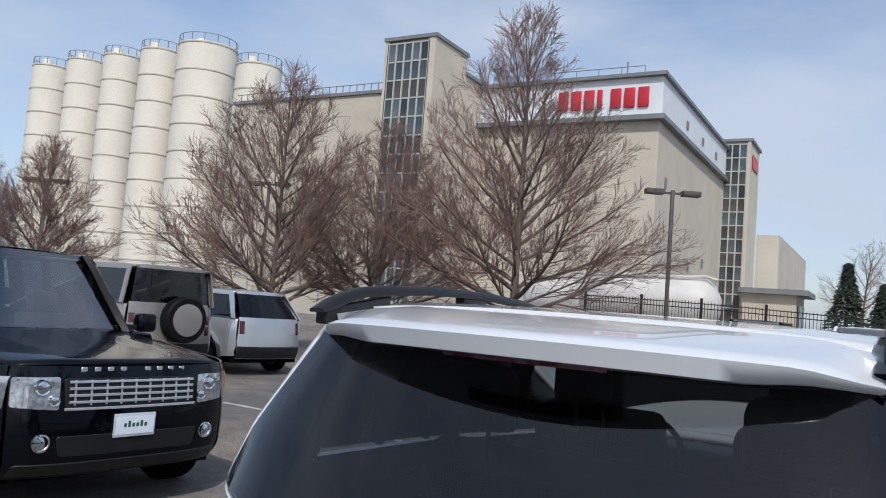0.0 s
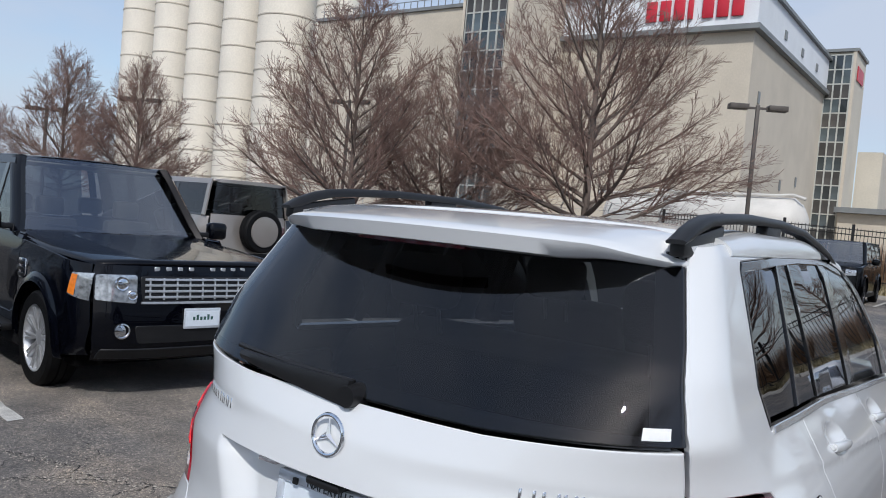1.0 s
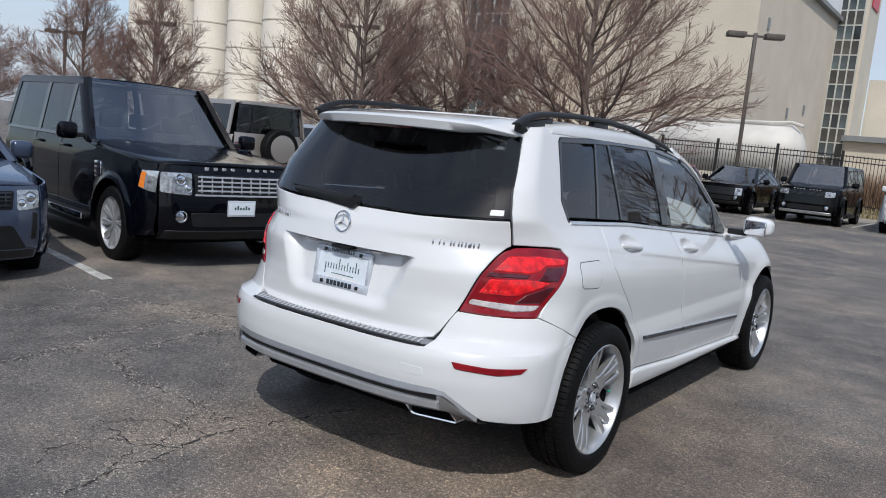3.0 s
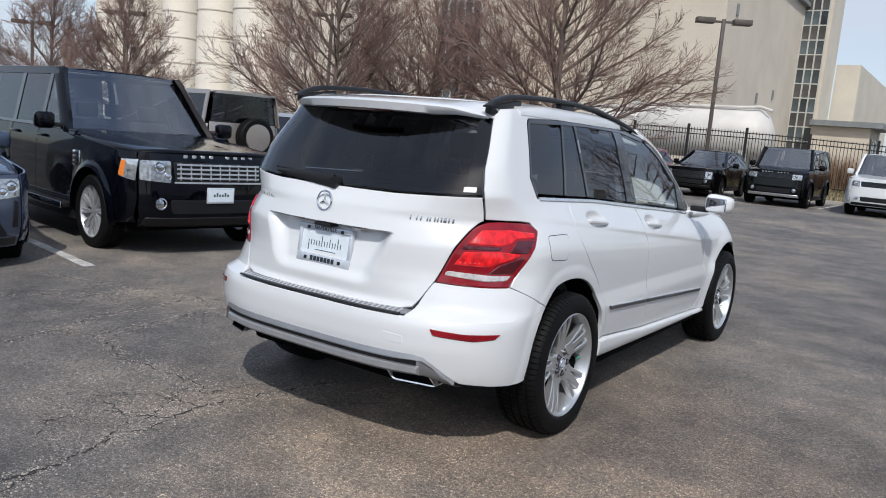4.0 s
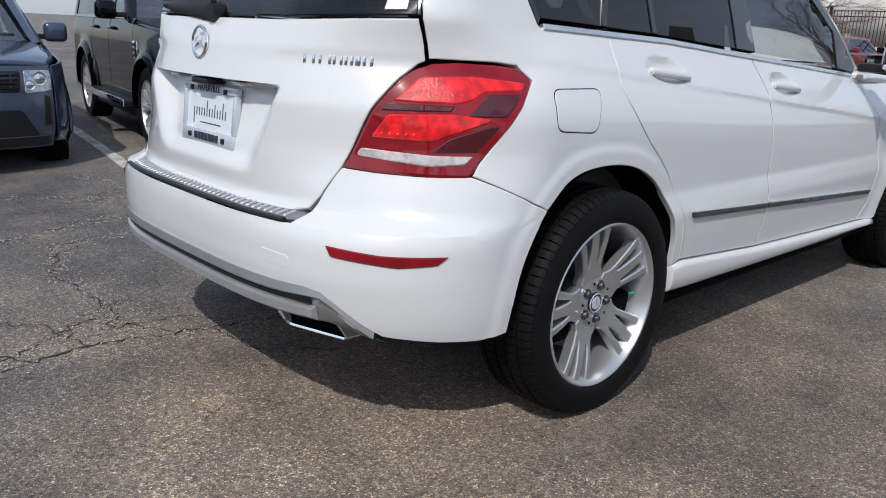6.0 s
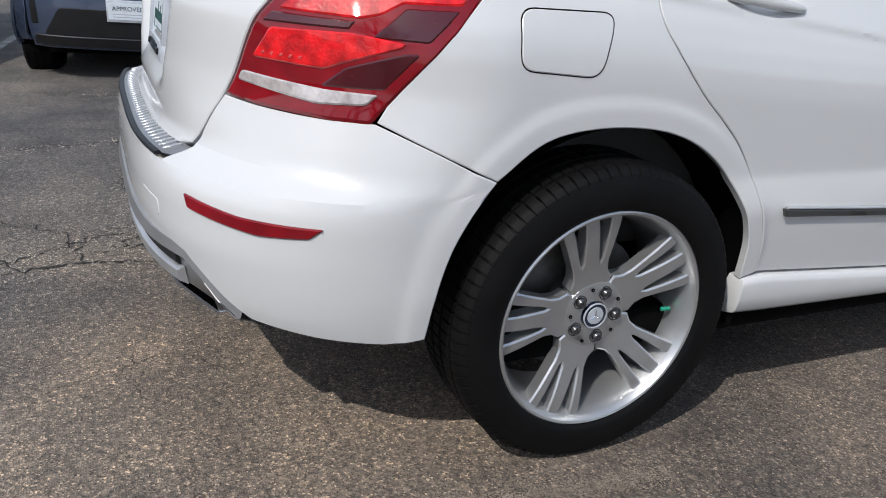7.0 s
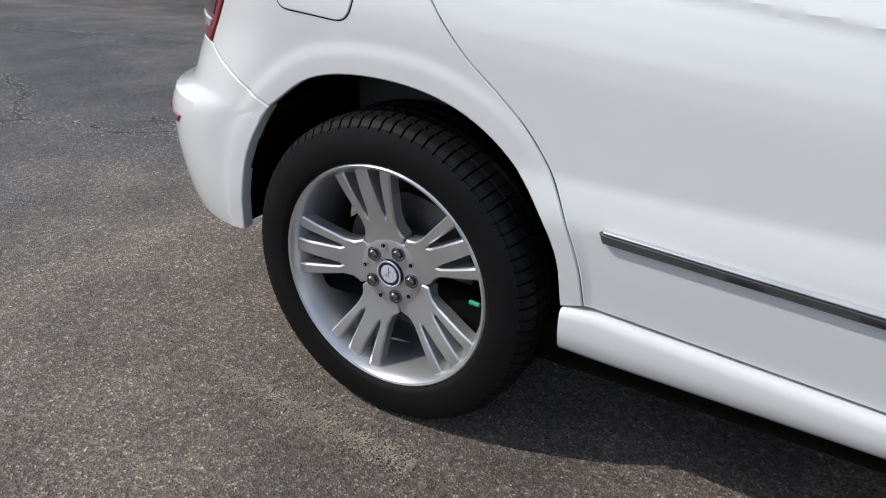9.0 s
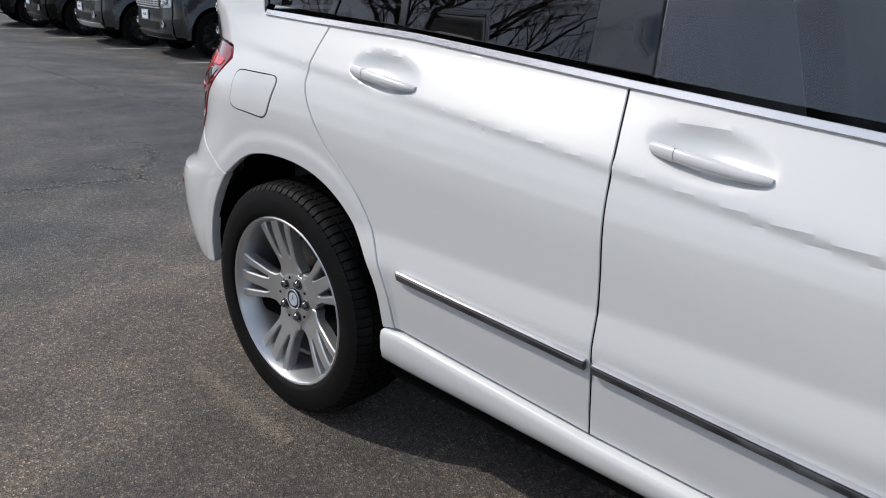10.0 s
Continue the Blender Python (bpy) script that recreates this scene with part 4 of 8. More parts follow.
def tank(x0, x1, y, z, r):
    t = thing("storage_tank", "white horizontal storage tank with domed ends", "tank", "white tanks behind the fence")
    prof = [(x0 - 0.55 * r, 0.001), (x0 - 0.5 * r, 0.35 * r), (x0 - 0.3 * r, 0.75 * r), (x0, r), (x1, r), (x1 + 0.3 * r, 0.75 * r), (x1 + 0.5 * r, 0.35 * r), (x1 + 0.55 * r, 0.001)]
    v, f = lathe(prof, 36)
    raw("shell", [(a, y + b, z + c) for a, b, c in v], [q[::-1] for q in f], TANK, t)
    for xs in (x0 + 0.3, x1 - 0.7):
        boxes("saddle", [((xs, y - r * 0.8, 0.2), (xs + 0.4, y + r * 0.8, z - 0.5 * r))], KERB, t)
    tube_part("pipe", [(x0 - 1, y - r * 0.4, z + r * 1.0), (x1 - 0.8, y - r * 0.4, z + r * 1.03), (x1, y - r * 0.4, z + r * 1.08), (x1 + 0.6, y - r * 0.4, z + r * 0.95)], 0.09, TANK, t)


tank(-13.5, -7.5, 39.4, 2.65, 1.35)
tank(-18.0, -13.0, 42.0, 2.6, 1.3)


def tufts(name, count, region, h, mat, label):
    rng = random.Random(count)
    v, f = [], []
    for k in range(count):
        x, y = rng.uniform(region[0], region[1]), rng.uniform(region[2], region[3])
        z = level(x, y)
        for b in range(4):
            a = rng.uniform(0, 6.283)
            hh = h * rng.uniform(0.4, 1.2)
            d = Vector((math.cos(a), math.sin(a), 0)) * hh * rng.uniform(0.2, 0.7)
            w = Vector((-math.sin(a), math.cos(a), 0)) * 0.02
            o = len(v)
            p = Vector((x, y, z))
            v += [p - w, p + w, p + d + Vector((0, 0, hh))]
            f.append((o, o + 1, o + 2))
    ob = new(name, mesh_of(name, v, f, mat, 180))
    tagged(ob, label, "plants", kind="stuff")


def verge():
    v, f = [], []
    xs, ys = np.linspace(-11.5, 40, 60), np.linspace(29.5, 36, 20)
    for y in ys:
        for x in xs:
            v.append((x, y, level(x, y) + 0.03 + 0.05 * noise.noise((x, y, 0))))
    n = len(xs)
    f = [(j * n + i, j * n + i + 1, (j + 1) * n + i + 1, (j + 1) * n + i) for j in range(len(ys) - 1) for i in range(n - 1)]
    tagged(new("grass_verge", mesh_of("grass_verge", v, f, DRYGRASS, 180)), "dry winter grass verge below the fence", "verge", kind="structure")
    bm = bmesh.new()
    for k in range(17):
        box(bm, (-11.5 + 3 * k, 29.2, -0.1), (-8.53 + 3 * k, 29.36, 0.14), 0.02)
    tagged(part("kerb", bm, KERB, None), "weathered concrete kerb along the parking bays", "kerb", kind="structure")


verge()
tufts("dry_grass", 3500, (-11, 20, 29.6, 32.5), 0.28, DRYGRASS, "dry grass tufts along the fence")
tufts("dry_shrubs", 4200, (-5.0, 14.0, 33.2, 34.8), 1.5, SHRUB, "tall reddish-brown dry shrubs behind the fence")


def distance():
    """An added, unseen building that closes the horizon behind the camera."""
    t = thing("backdrop_building", "plain pale building added out of view behind the camera", "building")
    boxes("wall", [((-40, -75, -0.2), (45, -62, 6.5))], STUCCO_PALE, t)
    boxes("roof", [((-40.5, -75.5, 6.51), (45.5, -61.5, 6.9))], COPING, t)
    bm = bmesh.new()
    for k in range(20):
        box(bm, (-37 + 4 * k, -61.98, 0.6), (-34 + 4 * k, -61.9, 3.4))
    part("windows", bm, BLDG_GLASS, t)


distance()


# ---- the white car ----
CAR = thing("white_suv", "glossy white compact SUV with roof rails and closed tailgate", "car")
W = curve_fn([0.18, 0.28, 0.36, 0.405, 0.43, 0.50, 0.575, 0.595, 0.668, 0.80, 0.87, 0.92, 0.96, 1.00, 1.025, 1.05, 1.10, 1.145, 1.165, 1.30, 1.54, 1.60, 1.66],
             [0.840, 0.856, 0.866, 0.872, 0.876, 0.885, 0.8925, 0.8915, 0.8775, 0.879, 0.880, 0.879, 0.873, 0.861, 0.849, 0.834, 0.803, 0.774, 0.764, 0.726, 0.648, 0.610, 0.560], 0.008)
R = curve_fn([0.20, 0.30, 0.40, 0.52, 0.60, 0.652, 0.676, 0.70, 0.80, 0.95, 1.085, 1.16, 1.30, 1.54, 1.66],
             [-0.78, -0.857, -0.902, -0.926, -0.927, -0.919, -0.862, -0.854, -0.868, -0.870, -0.838, -0.800, -0.690, -0.500, -0.42], 0.012)
BR = curve_fn([0.2, 0.63, 0.70, 0.79, 0.84, 1.06, 1.11, 1.18, 1.30, 1.54, 1.66], [0.46, 0.46, 0.50, 0.575, 0.60, 0.60, 0.50, 0.34, 0.23, 0.165, 0.15], 0.03)
SQUARE = curve_fn([0.2, 0.63, 0.70, 0.79, 0.84, 1.06, 1.18, 1.66], [3.4, 3.4, 3.1, 2.5, 2.4, 2.4, 3.0, 3.0], 0.03)
F = curve_fn([0.20, 0.35, 0.60, 0.80, 0.95, 1.06, 1.20], [3.46, 3.56, 3.585, 3.54, 3.44, 3.0, 2.6], 0.04)
TAIL = curve_fn([0.20, 0.30, 0.36, 0.45, 0.60, 0.75, 0.92, 0.965, 1.00, 1.025, 1.05, 1.10, 1.15, 1.30, 1.54, 1.60, 1.66], [0.82, 0.862, 0.878, 0.888, 0.892, 0.889, 0.882, 0.872, 0.854, 0.841, 0.823, 0.795, 0.772, 0.726, 0.648, 0.610, 0.560], 0.016)
S = Shell(W, R, F, BR, 0.75, 2.755, 0.355, SQUARE, 0.065, 0.017, TAIL)
S.flare_end = 1.46


def shoulder(y, z):
    """The crease that runs from the tail lamp along the doors: the side tucks in below it."""
    d = z - (1.055 - 0.102 * y)
    return -0.0085 * sstep(0.003, -0.019, d) * sstep(-0.19, -0.017, d) * sstep(-0.42, -0.10, y) * sstep(2.6, 2.0, y)


S.crease = shoulder
WB, RAD = 2.755, 0.355


def arc(yc, zc, r, a0, a1, n=18):
    return [(yc + r * math.cos(radians(a0 + (a1 - a0) * k / n)), zc + r * math.sin(radians(a0 + (a1 - a0) * k / n))) for k in range(n + 1)]


def both(build):
    """Runs a builder for the right and for the left side."""
    for s in (1, -1):
        skin.sense = 1 if s > 0 else -1
        build(s)
    skin.sense = 1


# arch of the rear wheel, from its front foot over the top to its rear foot
REAR_ARCH = spline([(0.405, 0.405), (0.388, 0.52), (0.325, 0.630), (0.225, 0.722), (0.10, 0.773), (-0.055, 0.785), (-0.19, 0.761), (-0.298, 0.688)])
REAR_FOOT = spline([(-0.298, 0.688), (-0.345, 0.623), (-0.382, 0.550), (-0.406, 0.46), (-0.42, 0.360)])
ARCH_LINE = np.array(dense(REAR_ARCH + REAR_FOOT[1:], 0.02)[:-1])
ARCH_LINE = ARCH_LINE[[i for i, q in enumerate(ARCH_LINE) if q[1] > 0.41 or q[0] < -0.3 or q[0] > 0.38]]


def flange(y, z):
    """The raised band round the rear wheel opening."""
    if abs(y) > 0.62 or z > 0.95:
        return 0.0
    d = float(np.sqrt(((ARCH_LINE - (y, z)) ** 2).sum(1).min()))
    return 0.0055 * sstep(0.066, 0.040, d)


S.flange = flange
FRONT_ARCH = [(2.755 + 0.425 * math.cos(radians(a)), 0.36 + 0.425 * math.sin(radians(a))) for a in range(-8, 189, 12)]


def door_line():
    """Rear edge of the rear door, from the belt down round the wheel arch to the sill."""
    return spline([(0.075, 1.16), (0.060, 1.08), (0.062, 1.00), (0.108, 0.93), (0.178, 0.853), (0.250, 0.793), (0.313, 0.735), (0.37, 0.660), (0.410, 0.579), (0.438, 0.50), (0.452, 0.418)])


def gate_x(z):
    """Half width of the tailgate at a height."""
    return float(np.interp(z, [1.05, 1.11, 1.172, 1.353, 1.512, 1.60], [0.700, 0.699, 0.697, 0.652, 0.601, 0.575]))


def gate_edge(z):
    """Rear edge of the D-pillar: where the side skin comes in to the tailgate's width."""
    y = S.rear(gate_x(z) + 0.003, z)[1] + 0.004
    for k in range(8):
        if S.side(y, z, 1)[0] <= gate_x(z) + 0.004:
            break
        y -= 0.0015
    return y


def build_sides(s):
    side = lambda y, z: S.side(y, z, s)
    dl = door_line()
    # quarter panel with the D-pillar
    q = ([(0.072, 1.155)] + dl[1:] + [(0.405, 0.405)] + REAR_ARCH[1:]
         + [(-0.42, 0.744), (-0.525, 0.792), (-0.506, 0.825), (-0.40, 0.96), (-0.325, 1.03), (-0.36, 1.066), (-0.42, 1.072)] + [(gate_edge(z), z) for z in np.linspace(1.075, 1.56, 16)] + [(-0.30, 1.572), (0.2, 1.572), (0.2, 1.547), (-0.195, 1.532), (-0.214, 1.513), (-0.245, 1.38), (-0.280, 1.262), (-0.242, 1.172), (-0.235, 1.166)])
    skin("quarter_panel", q, side, WHITE, CAR, step=0.012, fine=0.010, gap=0.0008, edge=0.0025)
    # doors, with a hollow behind each handle
    def door_fn(y, z):
        d = 0.0
        for y0, z0 in ((0.345, 1.047), (1.205, 0.993)):
            a, b = (y - y0 + 0.005) / 0.128, (z - z0 - 0.006 + 0.10 * (y - y0)) / 0.046
            q2 = a * a + b * b
            if q2 < 1:
                d = 0.024 * (1 - q2) ** 1.3
        x, yy, zz = S.side(y, z, s)
        return (x - s * d, yy, zz)

    rd = [(0.075, 1.158)] + dl[1:] + [(1.048, 0.375), (1.050, 0.50), (1.041, 0.75), (1.023, 0.97), (0.996, 1.097), (0.4, 1.143)]
    rear_door = skin("rear_door", rd, door_fn, WHITE, CAR, step=0.009, fine=0.009, gap=0.0016, edge=0.0022)
    fd = [(0.996, 1.097), (1.023, 0.97), (1.041, 0.75), (1.050, 0.50), (1.048, 0.375), (2.12, 0.335), (2.20, 0.42), (2.22, 0.60), (2.18, 0.80), (2.08, 0.93), (2.02, 1.023), (1.5, 1.062)]
    front_door = skin("front_door", fd, door_fn, WHITE, CAR, step=0.010, fine=0.010, gap=0.0016, edge=0.0022)
    # front wing
    fw = [(2.02, 1.018), (2.08, 0.93), (2.18, 0.80), (2.22, 0.60), (2.20, 0.42), (2.12, 0.335)] + [(2.30, 0.32)] + FRONT_ARCH[::-1] + [(3.25, 0.34), (3.36, 0.40), (3.40, 0.60), (3.40, 0.75), (3.30, 0.90), (3.0, 0.985), (2.6, 1.022), (2.3, 1.035)]
    skin("front_wing", fw, side, WHITE, CAR, step=0.035, fine=0.014, gap=0.002)
    # sill
    rings = []
    for y in np.concatenate([[0.404, 0.410], np.linspace(0.425, 2.29, 40), [2.305]]):
        zt = float(np.interp(y, [0.408, 0.452, 1.048, 2.12, 2.30], [0.4045, 0.4125, 0.3705, 0.3305, 0.325]))
        zb = float(np.interp(y, [0.40, 0.50, 1.05, 1.9, 2.31], [0.302, 0.298, 0.290, 0.281, 0.280]))
        t = 0.012 if y in (0.404, 2.305) else 0.0
        rings.append([(s * 0.84, y, zt - t), (s * (0.880 - t), y, zt - t), (s * (0.888 - t), y, zt - 0.005 - t), (s * (0.891 - t), y, zt - 0.020 - t), (s * (0.890 - t), y, (zt + zb) / 2), (s * (0.884 - t), y, zb + 0.022 + t), (s * (0.874 - t), y, zb + 0.010 + t), (s * (0.845 - t), y, zb + t), (s * 0.80, y, zb + t)])
    v, f = loft(rings)
    raw("sill", v, f if s < 0 else [q[::-1] for q in f], WHITE, CAR, "", 50)
    # dark strip just below the skin, coloured for the shade between the doors
    for seam, sw in (([(0.996, 1.097), (1.023, 0.97), (1.041, 0.75), (1.050, 0.50), (1.048, 0.375)], 0.0015),):
        seam = dense(seam + seam[::-1], 0.03)
        seam = seam[:len(seam) // 2]
        v, f = [], []
        for y, z in seam:
            for q in (-sw, sw):
                v.append((s * (S.half(y + q, z) - 0.0013), y + q, z + q * 0.5))
        f = [(2 * k, 2 * k + 1, 2 * k + 3, 2 * k + 2) for k in range(len(seam) - 1)]
        raw("door_gap_shade", v, f, DARK, CAR, "dark strip painting the shade in the door gap", 60)
    # the strip along the doors
    for nm, a, b in (("rear", 0.482, 1.038), ("front", 1.058, 2.15)):
        z0 = lambda y: 0.578 - 0.058 * (y - 0.48)
        st = [(a, z0(a) - 0.0105), (b, z0(b) - 0.0105), (b + (0.010 if nm == "front" else 0), z0(b) + 0.0075), (a - 0.008, z0(a) + 0.009)]
        fn = lambda y, z: (s * (S.half(y, z) + 0.012), y, z)
        skin("side_moulding", st, fn, STRIP_GREY, rear_door if nm == "rear" else front_door, "dark grey rubbing strip", step=0.03, fine=0.02, edge=0.003, depth=0.02)
        ch = [(a, z0(a) + 0.0093), (b, z0(b) + 0.0093), (b, z0(b) + 0.0135), (a, z0(a) + 0.0135)]
        fn2 = lambda y, z: (s * (S.half(y, z) + 0.013), y, z)
        skin("chrome_strip", ch, fn2, SATIN, rear_door if nm == "rear" else front_door, "thin bright strip", step=0.03, fine=0.03, edge=0.0015, depth=0.012)
    # bright strip under the windows
    bl = [(-0.225, 1.172), (0.4, 1.148), (1.0, 1.103), (1.5, 1.068), (1.98, 1.032)]
    strip_o = [(y, z - 0.012) for y, z in bl] + [(y, z + 0.004) for y, z in bl[::-1]]
    fn = lambda y, z: (s * (S.half(y, z) + 0.006), y, z)
    skin("belt_strip", strip_o, fn, BELT, CAR, "bright strip below the windows", step=0.03, fine=0.03, edge=0.002, depth=0.02)
    panes = {
        "quarter_window": [(-0.227, 1.190), (-0.261, 1.264), (-0.227, 1.38), (-0.188, 1.510), (0.150, 1.521), (0.050, 1.178)],
        "vent_window": [(0.078, 1.176), (0.175, 1.521), (0.305, 1.524), (0.325, 1.165)],
        "rear_door_window": [(0.352, 1.163), (0.335, 1.528), (0.870, 1.524), (0.888, 1.128)],
        "front_door_window": [(1.04, 1.116), (1.00, 1.519), (1.36, 1.478), (1.58, 1.385), (1.84, 1.215), (1.84, 1.058), (1.5, 1.085)],
    }
    # surround built from pieces between the panes
    def frame_piece(nm, o):
        f2 = lambda y, z: (s * (S.half(y, z) + 0.001), y, z)
        skin(nm, o, f2, GLOSS_BLACK, CAR, "gloss black window surround", step=0.04, fine=0.02, edge=0.002, depth=0.025)
    frame_piece("window_frame", [(-0.240, 1.172), (-0.278, 1.262), (-0.243, 1.38), (-0.212, 1.512), (-0.190, 1.531), (0.15, 1.544), (0.5, 1.551), (1.0, 1.546), (1.35, 1.505), (1.36, 1.479), (1.0, 1.520), (0.5, 1.527), (0.15, 1.521), (-0.188, 1.509), (-0.228, 1.38), (-0.262, 1.264), (-0.228, 1.190)])
    frame_piece("pillar_cover", [(0.052, 1.178), (0.152, 1.525), (0.174, 1.525), (0.077, 1.177)])
    frame_piece("pillar_cover", [(0.326, 1.166), (0.306, 1.527), (0.334, 1.527), (0.351, 1.164)])
    frame_piece("pillar_cover", [(0.890, 1.127), (0.872, 1.524), (0.998, 1.519), (1.038, 1.117)])
    frame_piece("mirror_triangle", [(1.842, 1.057), (1.842, 1.215), (1.585, 1.387), (1.40, 1.470), (1.41, 1.495), (1.64, 1.398), (1.88, 1.235), (2.05, 1.065), (2.03, 1.038)])
    for nm, o in panes.items():
        f3 = lambda y, z: (s * (S.half(y, z) - 0.004), y, z)
        tint = PANE if nm == "front_door_window" else PRIVACY
        w = skin(nm, o, f3, tint, CAR, "clear door glass" if tint is PANE else "dark privacy glass", step=0.06, fine=0.05, edge=0.001, depth=0.002)
        w.visible_shadow = tint is not PANE
    # door handles: a bar over the cupped hollow, its rear end a separate cap
    for y0, z0, door in ((0.345, 1.047, rear_door), (1.205, 0.993, front_door)):
        def bar(t0, t1, n, grow_by):
            ring = []
            for k in range(n):
                t = t0 + (t1 - t0) * k / (n - 1)
                y = y0 - 0.118 + 0.236 * t
                zc = z0 + 0.006 - 0.024 * t
                bulge = max(0.0, math.sin(math.pi * t)) ** 0.45
                xo = S.half(y, zc) + 0.003 + 0.017 * bulge + grow_by
                hh = (0.0145 - 0.003 * t) * (0.55 + 0.45 * bulge) + grow_by
                ring.append([(s * (xo + 0.008 * math.cos(a) - 0.004), y, zc + hh * math.sin(a)) for a in np.linspace(1.571, -1.571, 7)] + [(s * (xo - 0.018), y, zc - hh * 0.8), (s * (xo - 0.018), y, zc + hh * 0.8)])
            return loft(ring)
        v, f = bar(0.0, 1.0, 17, 0.0)
        hd = raw("door_handle", v, [q[::-1] for q in f] if s > 0 else f, WHITE, door, "", 50)
        v, f = bar(0.03, 0.24, 7, 0.0012)
        raw("handle_cap", v, [q[::-1] for q in f] if s > 0 else f, WHITE, hd, "", 50)
    # fuel flap on the right only
    if s > 0:
        fl = rounded([(-0.268, 1.008), (-0.054, 1.006), (-0.089, 0.884), (-0.270, 0.898)], 0.032, 5)
        f4 = lambda y, z: (s * (S.side(y, z, 1)[0] + 0.0025), y, z)
        skin("fuel_flap", fl, f4, WHITE, CAR, step=0.02, fine=0.01, edge=0.003, depth=0.006)
        o = rounded([(-0.2692, 1.0092), (-0.0528, 1.0072), (-0.0878, 0.8828), (-0.2712, 0.8968)], 0.033, 5)
        f5 = lambda y, z: (s * (S.side(y, z, 1)[0] + 0.0009), y, z)
        skin("flap_gap", o, f5, DARK, CAR, "dark seam round the fuel flap", step=0.02, fine=0.01, edge=0.0005, depth=0.003)
    # wheel housings
    for yc, rr in ((0.0, 0.425), (WB, 0.42)):
        v, f = [], []
        n = 22
        for k in range(n + 1):
            a = radians(-12 + (190 if yc == 0 else 204) * k / n)
            for x in (0.30, 0.872):
                v.append((s * x, yc + rr * math.cos(a), 0.36 + rr * math.sin(a)))
        for k in range(n):
            f.append((2 * k, 2 * k + 1, 2 * k + 3, 2 * k + 2))
        b0 = len(v)
        v += [(s * 0.30, yc + rr * math.cos(radians(-12 + (190 if yc == 0 else 204) * k / n)), 0.36 + rr * math.sin(radians(-12 + (190 if yc == 0 else 204) * k / n))) for k in range(n + 1)]
        f.append(tuple(range(b0, len(v))))
        raw("wheel_housing", v, f, DARK, CAR, "black wheel arch liner")
    # roof rail
    pts = [(s * 0.590, y, z) for y, z in ((-0.475, 1.567), (-0.43, 1.584), (-0.37, 1.604), (-0.30, 1.619), (-0.20, 1.628), (0.05, 1.640), (0.40, 1.641), (0.70, 1.627), (0.98, 1.592), (1.20, 1.556), (1.32, 1.524))]
    rings = []
    for k, p in enumerate(pts):
        h = 0.005 if k in (0, len(pts) - 1) else 0.0125
        rings.append([(p[0] + s * 0.020, p[1], p[2] - h), (p[0] + s * 0.024, p[1], p[2]), (p[0] + s * 0.018, p[1], p[2] + h * 0.75), (p[0] + s * 0.006, p[1], p[2] + h), (p[0] - s * 0.012, p[1], p[2] + h), (p[0] - s * 0.022, p[1], p[2]), (p[0] - s * 0.020, p[1], p[2] - h)])
    v, f = loft(rings)
    rail = raw("roof_rail", v, f, BLACK, CAR, "black roof rail", 60)
    for y0, y1, z1 in ((-0.46, -0.19, 1.612), (0.22, 0.38, 1.630), (1.02, 1.24, 1.566)):
        bm = bmesh.new()
        box(bm, (min(s * 0.572, s * 0.606), y0, 1.535), (max(s * 0.572, s * 0.606), y1, z1), 0.006)
        for q in bm.verts:
            if y0 < 0 and q.co.z > 1.57:
                q.co.z -= 0.038 * sstep(-0.26, -0.46, q.co.y)
            if y0 > 1 and q.co.z > 1.55:
                q.co.z -= 0.036 * sstep(1.04, 1.24, q.co.y)
        part("rail_foot", bm, BLACK, rail)
    # door mirror
    bm = bmesh.new()
    vs = box(bm, (0.90, 1.925, 1.045), (1.075, 2.06, 1.175), 0.045, seg=4)
    for v in bm.verts:
        t = (v.co.x - 0.90) / 0.175
        v.co.z = 1.045 + (v.co.z - 1.045) * (1.05 - 0.22 * t) + 0.012 * t
        v.co.y += 0.03 * t * t
        v.co.x *= s
    mir = part("door_mirror", bm, WHITE, CAR, angle=60)
    bm = bmesh.new()
    box(bm, (min(s * 0.918, s * 1.054), 1.907, 1.064), (max(s * 0.918, s * 1.054), 1.940, 1.154), 0.006)
    for q in bm.verts:
        q.co.y -= 0.22 * (abs(q.co.x) - 0.987)
    part("mirror_glass", bm, CHROME, mir, "mirror glass")
    bm = bmesh.new()
    box(bm, (min(s * 0.80, s * 0.93), 1.96, 1.045), (max(s * 0.80, s * 0.93), 2.02, 1.085), 0.012)
    part("mirror_arm", bm, BLACK, mir)


both(build_sides)


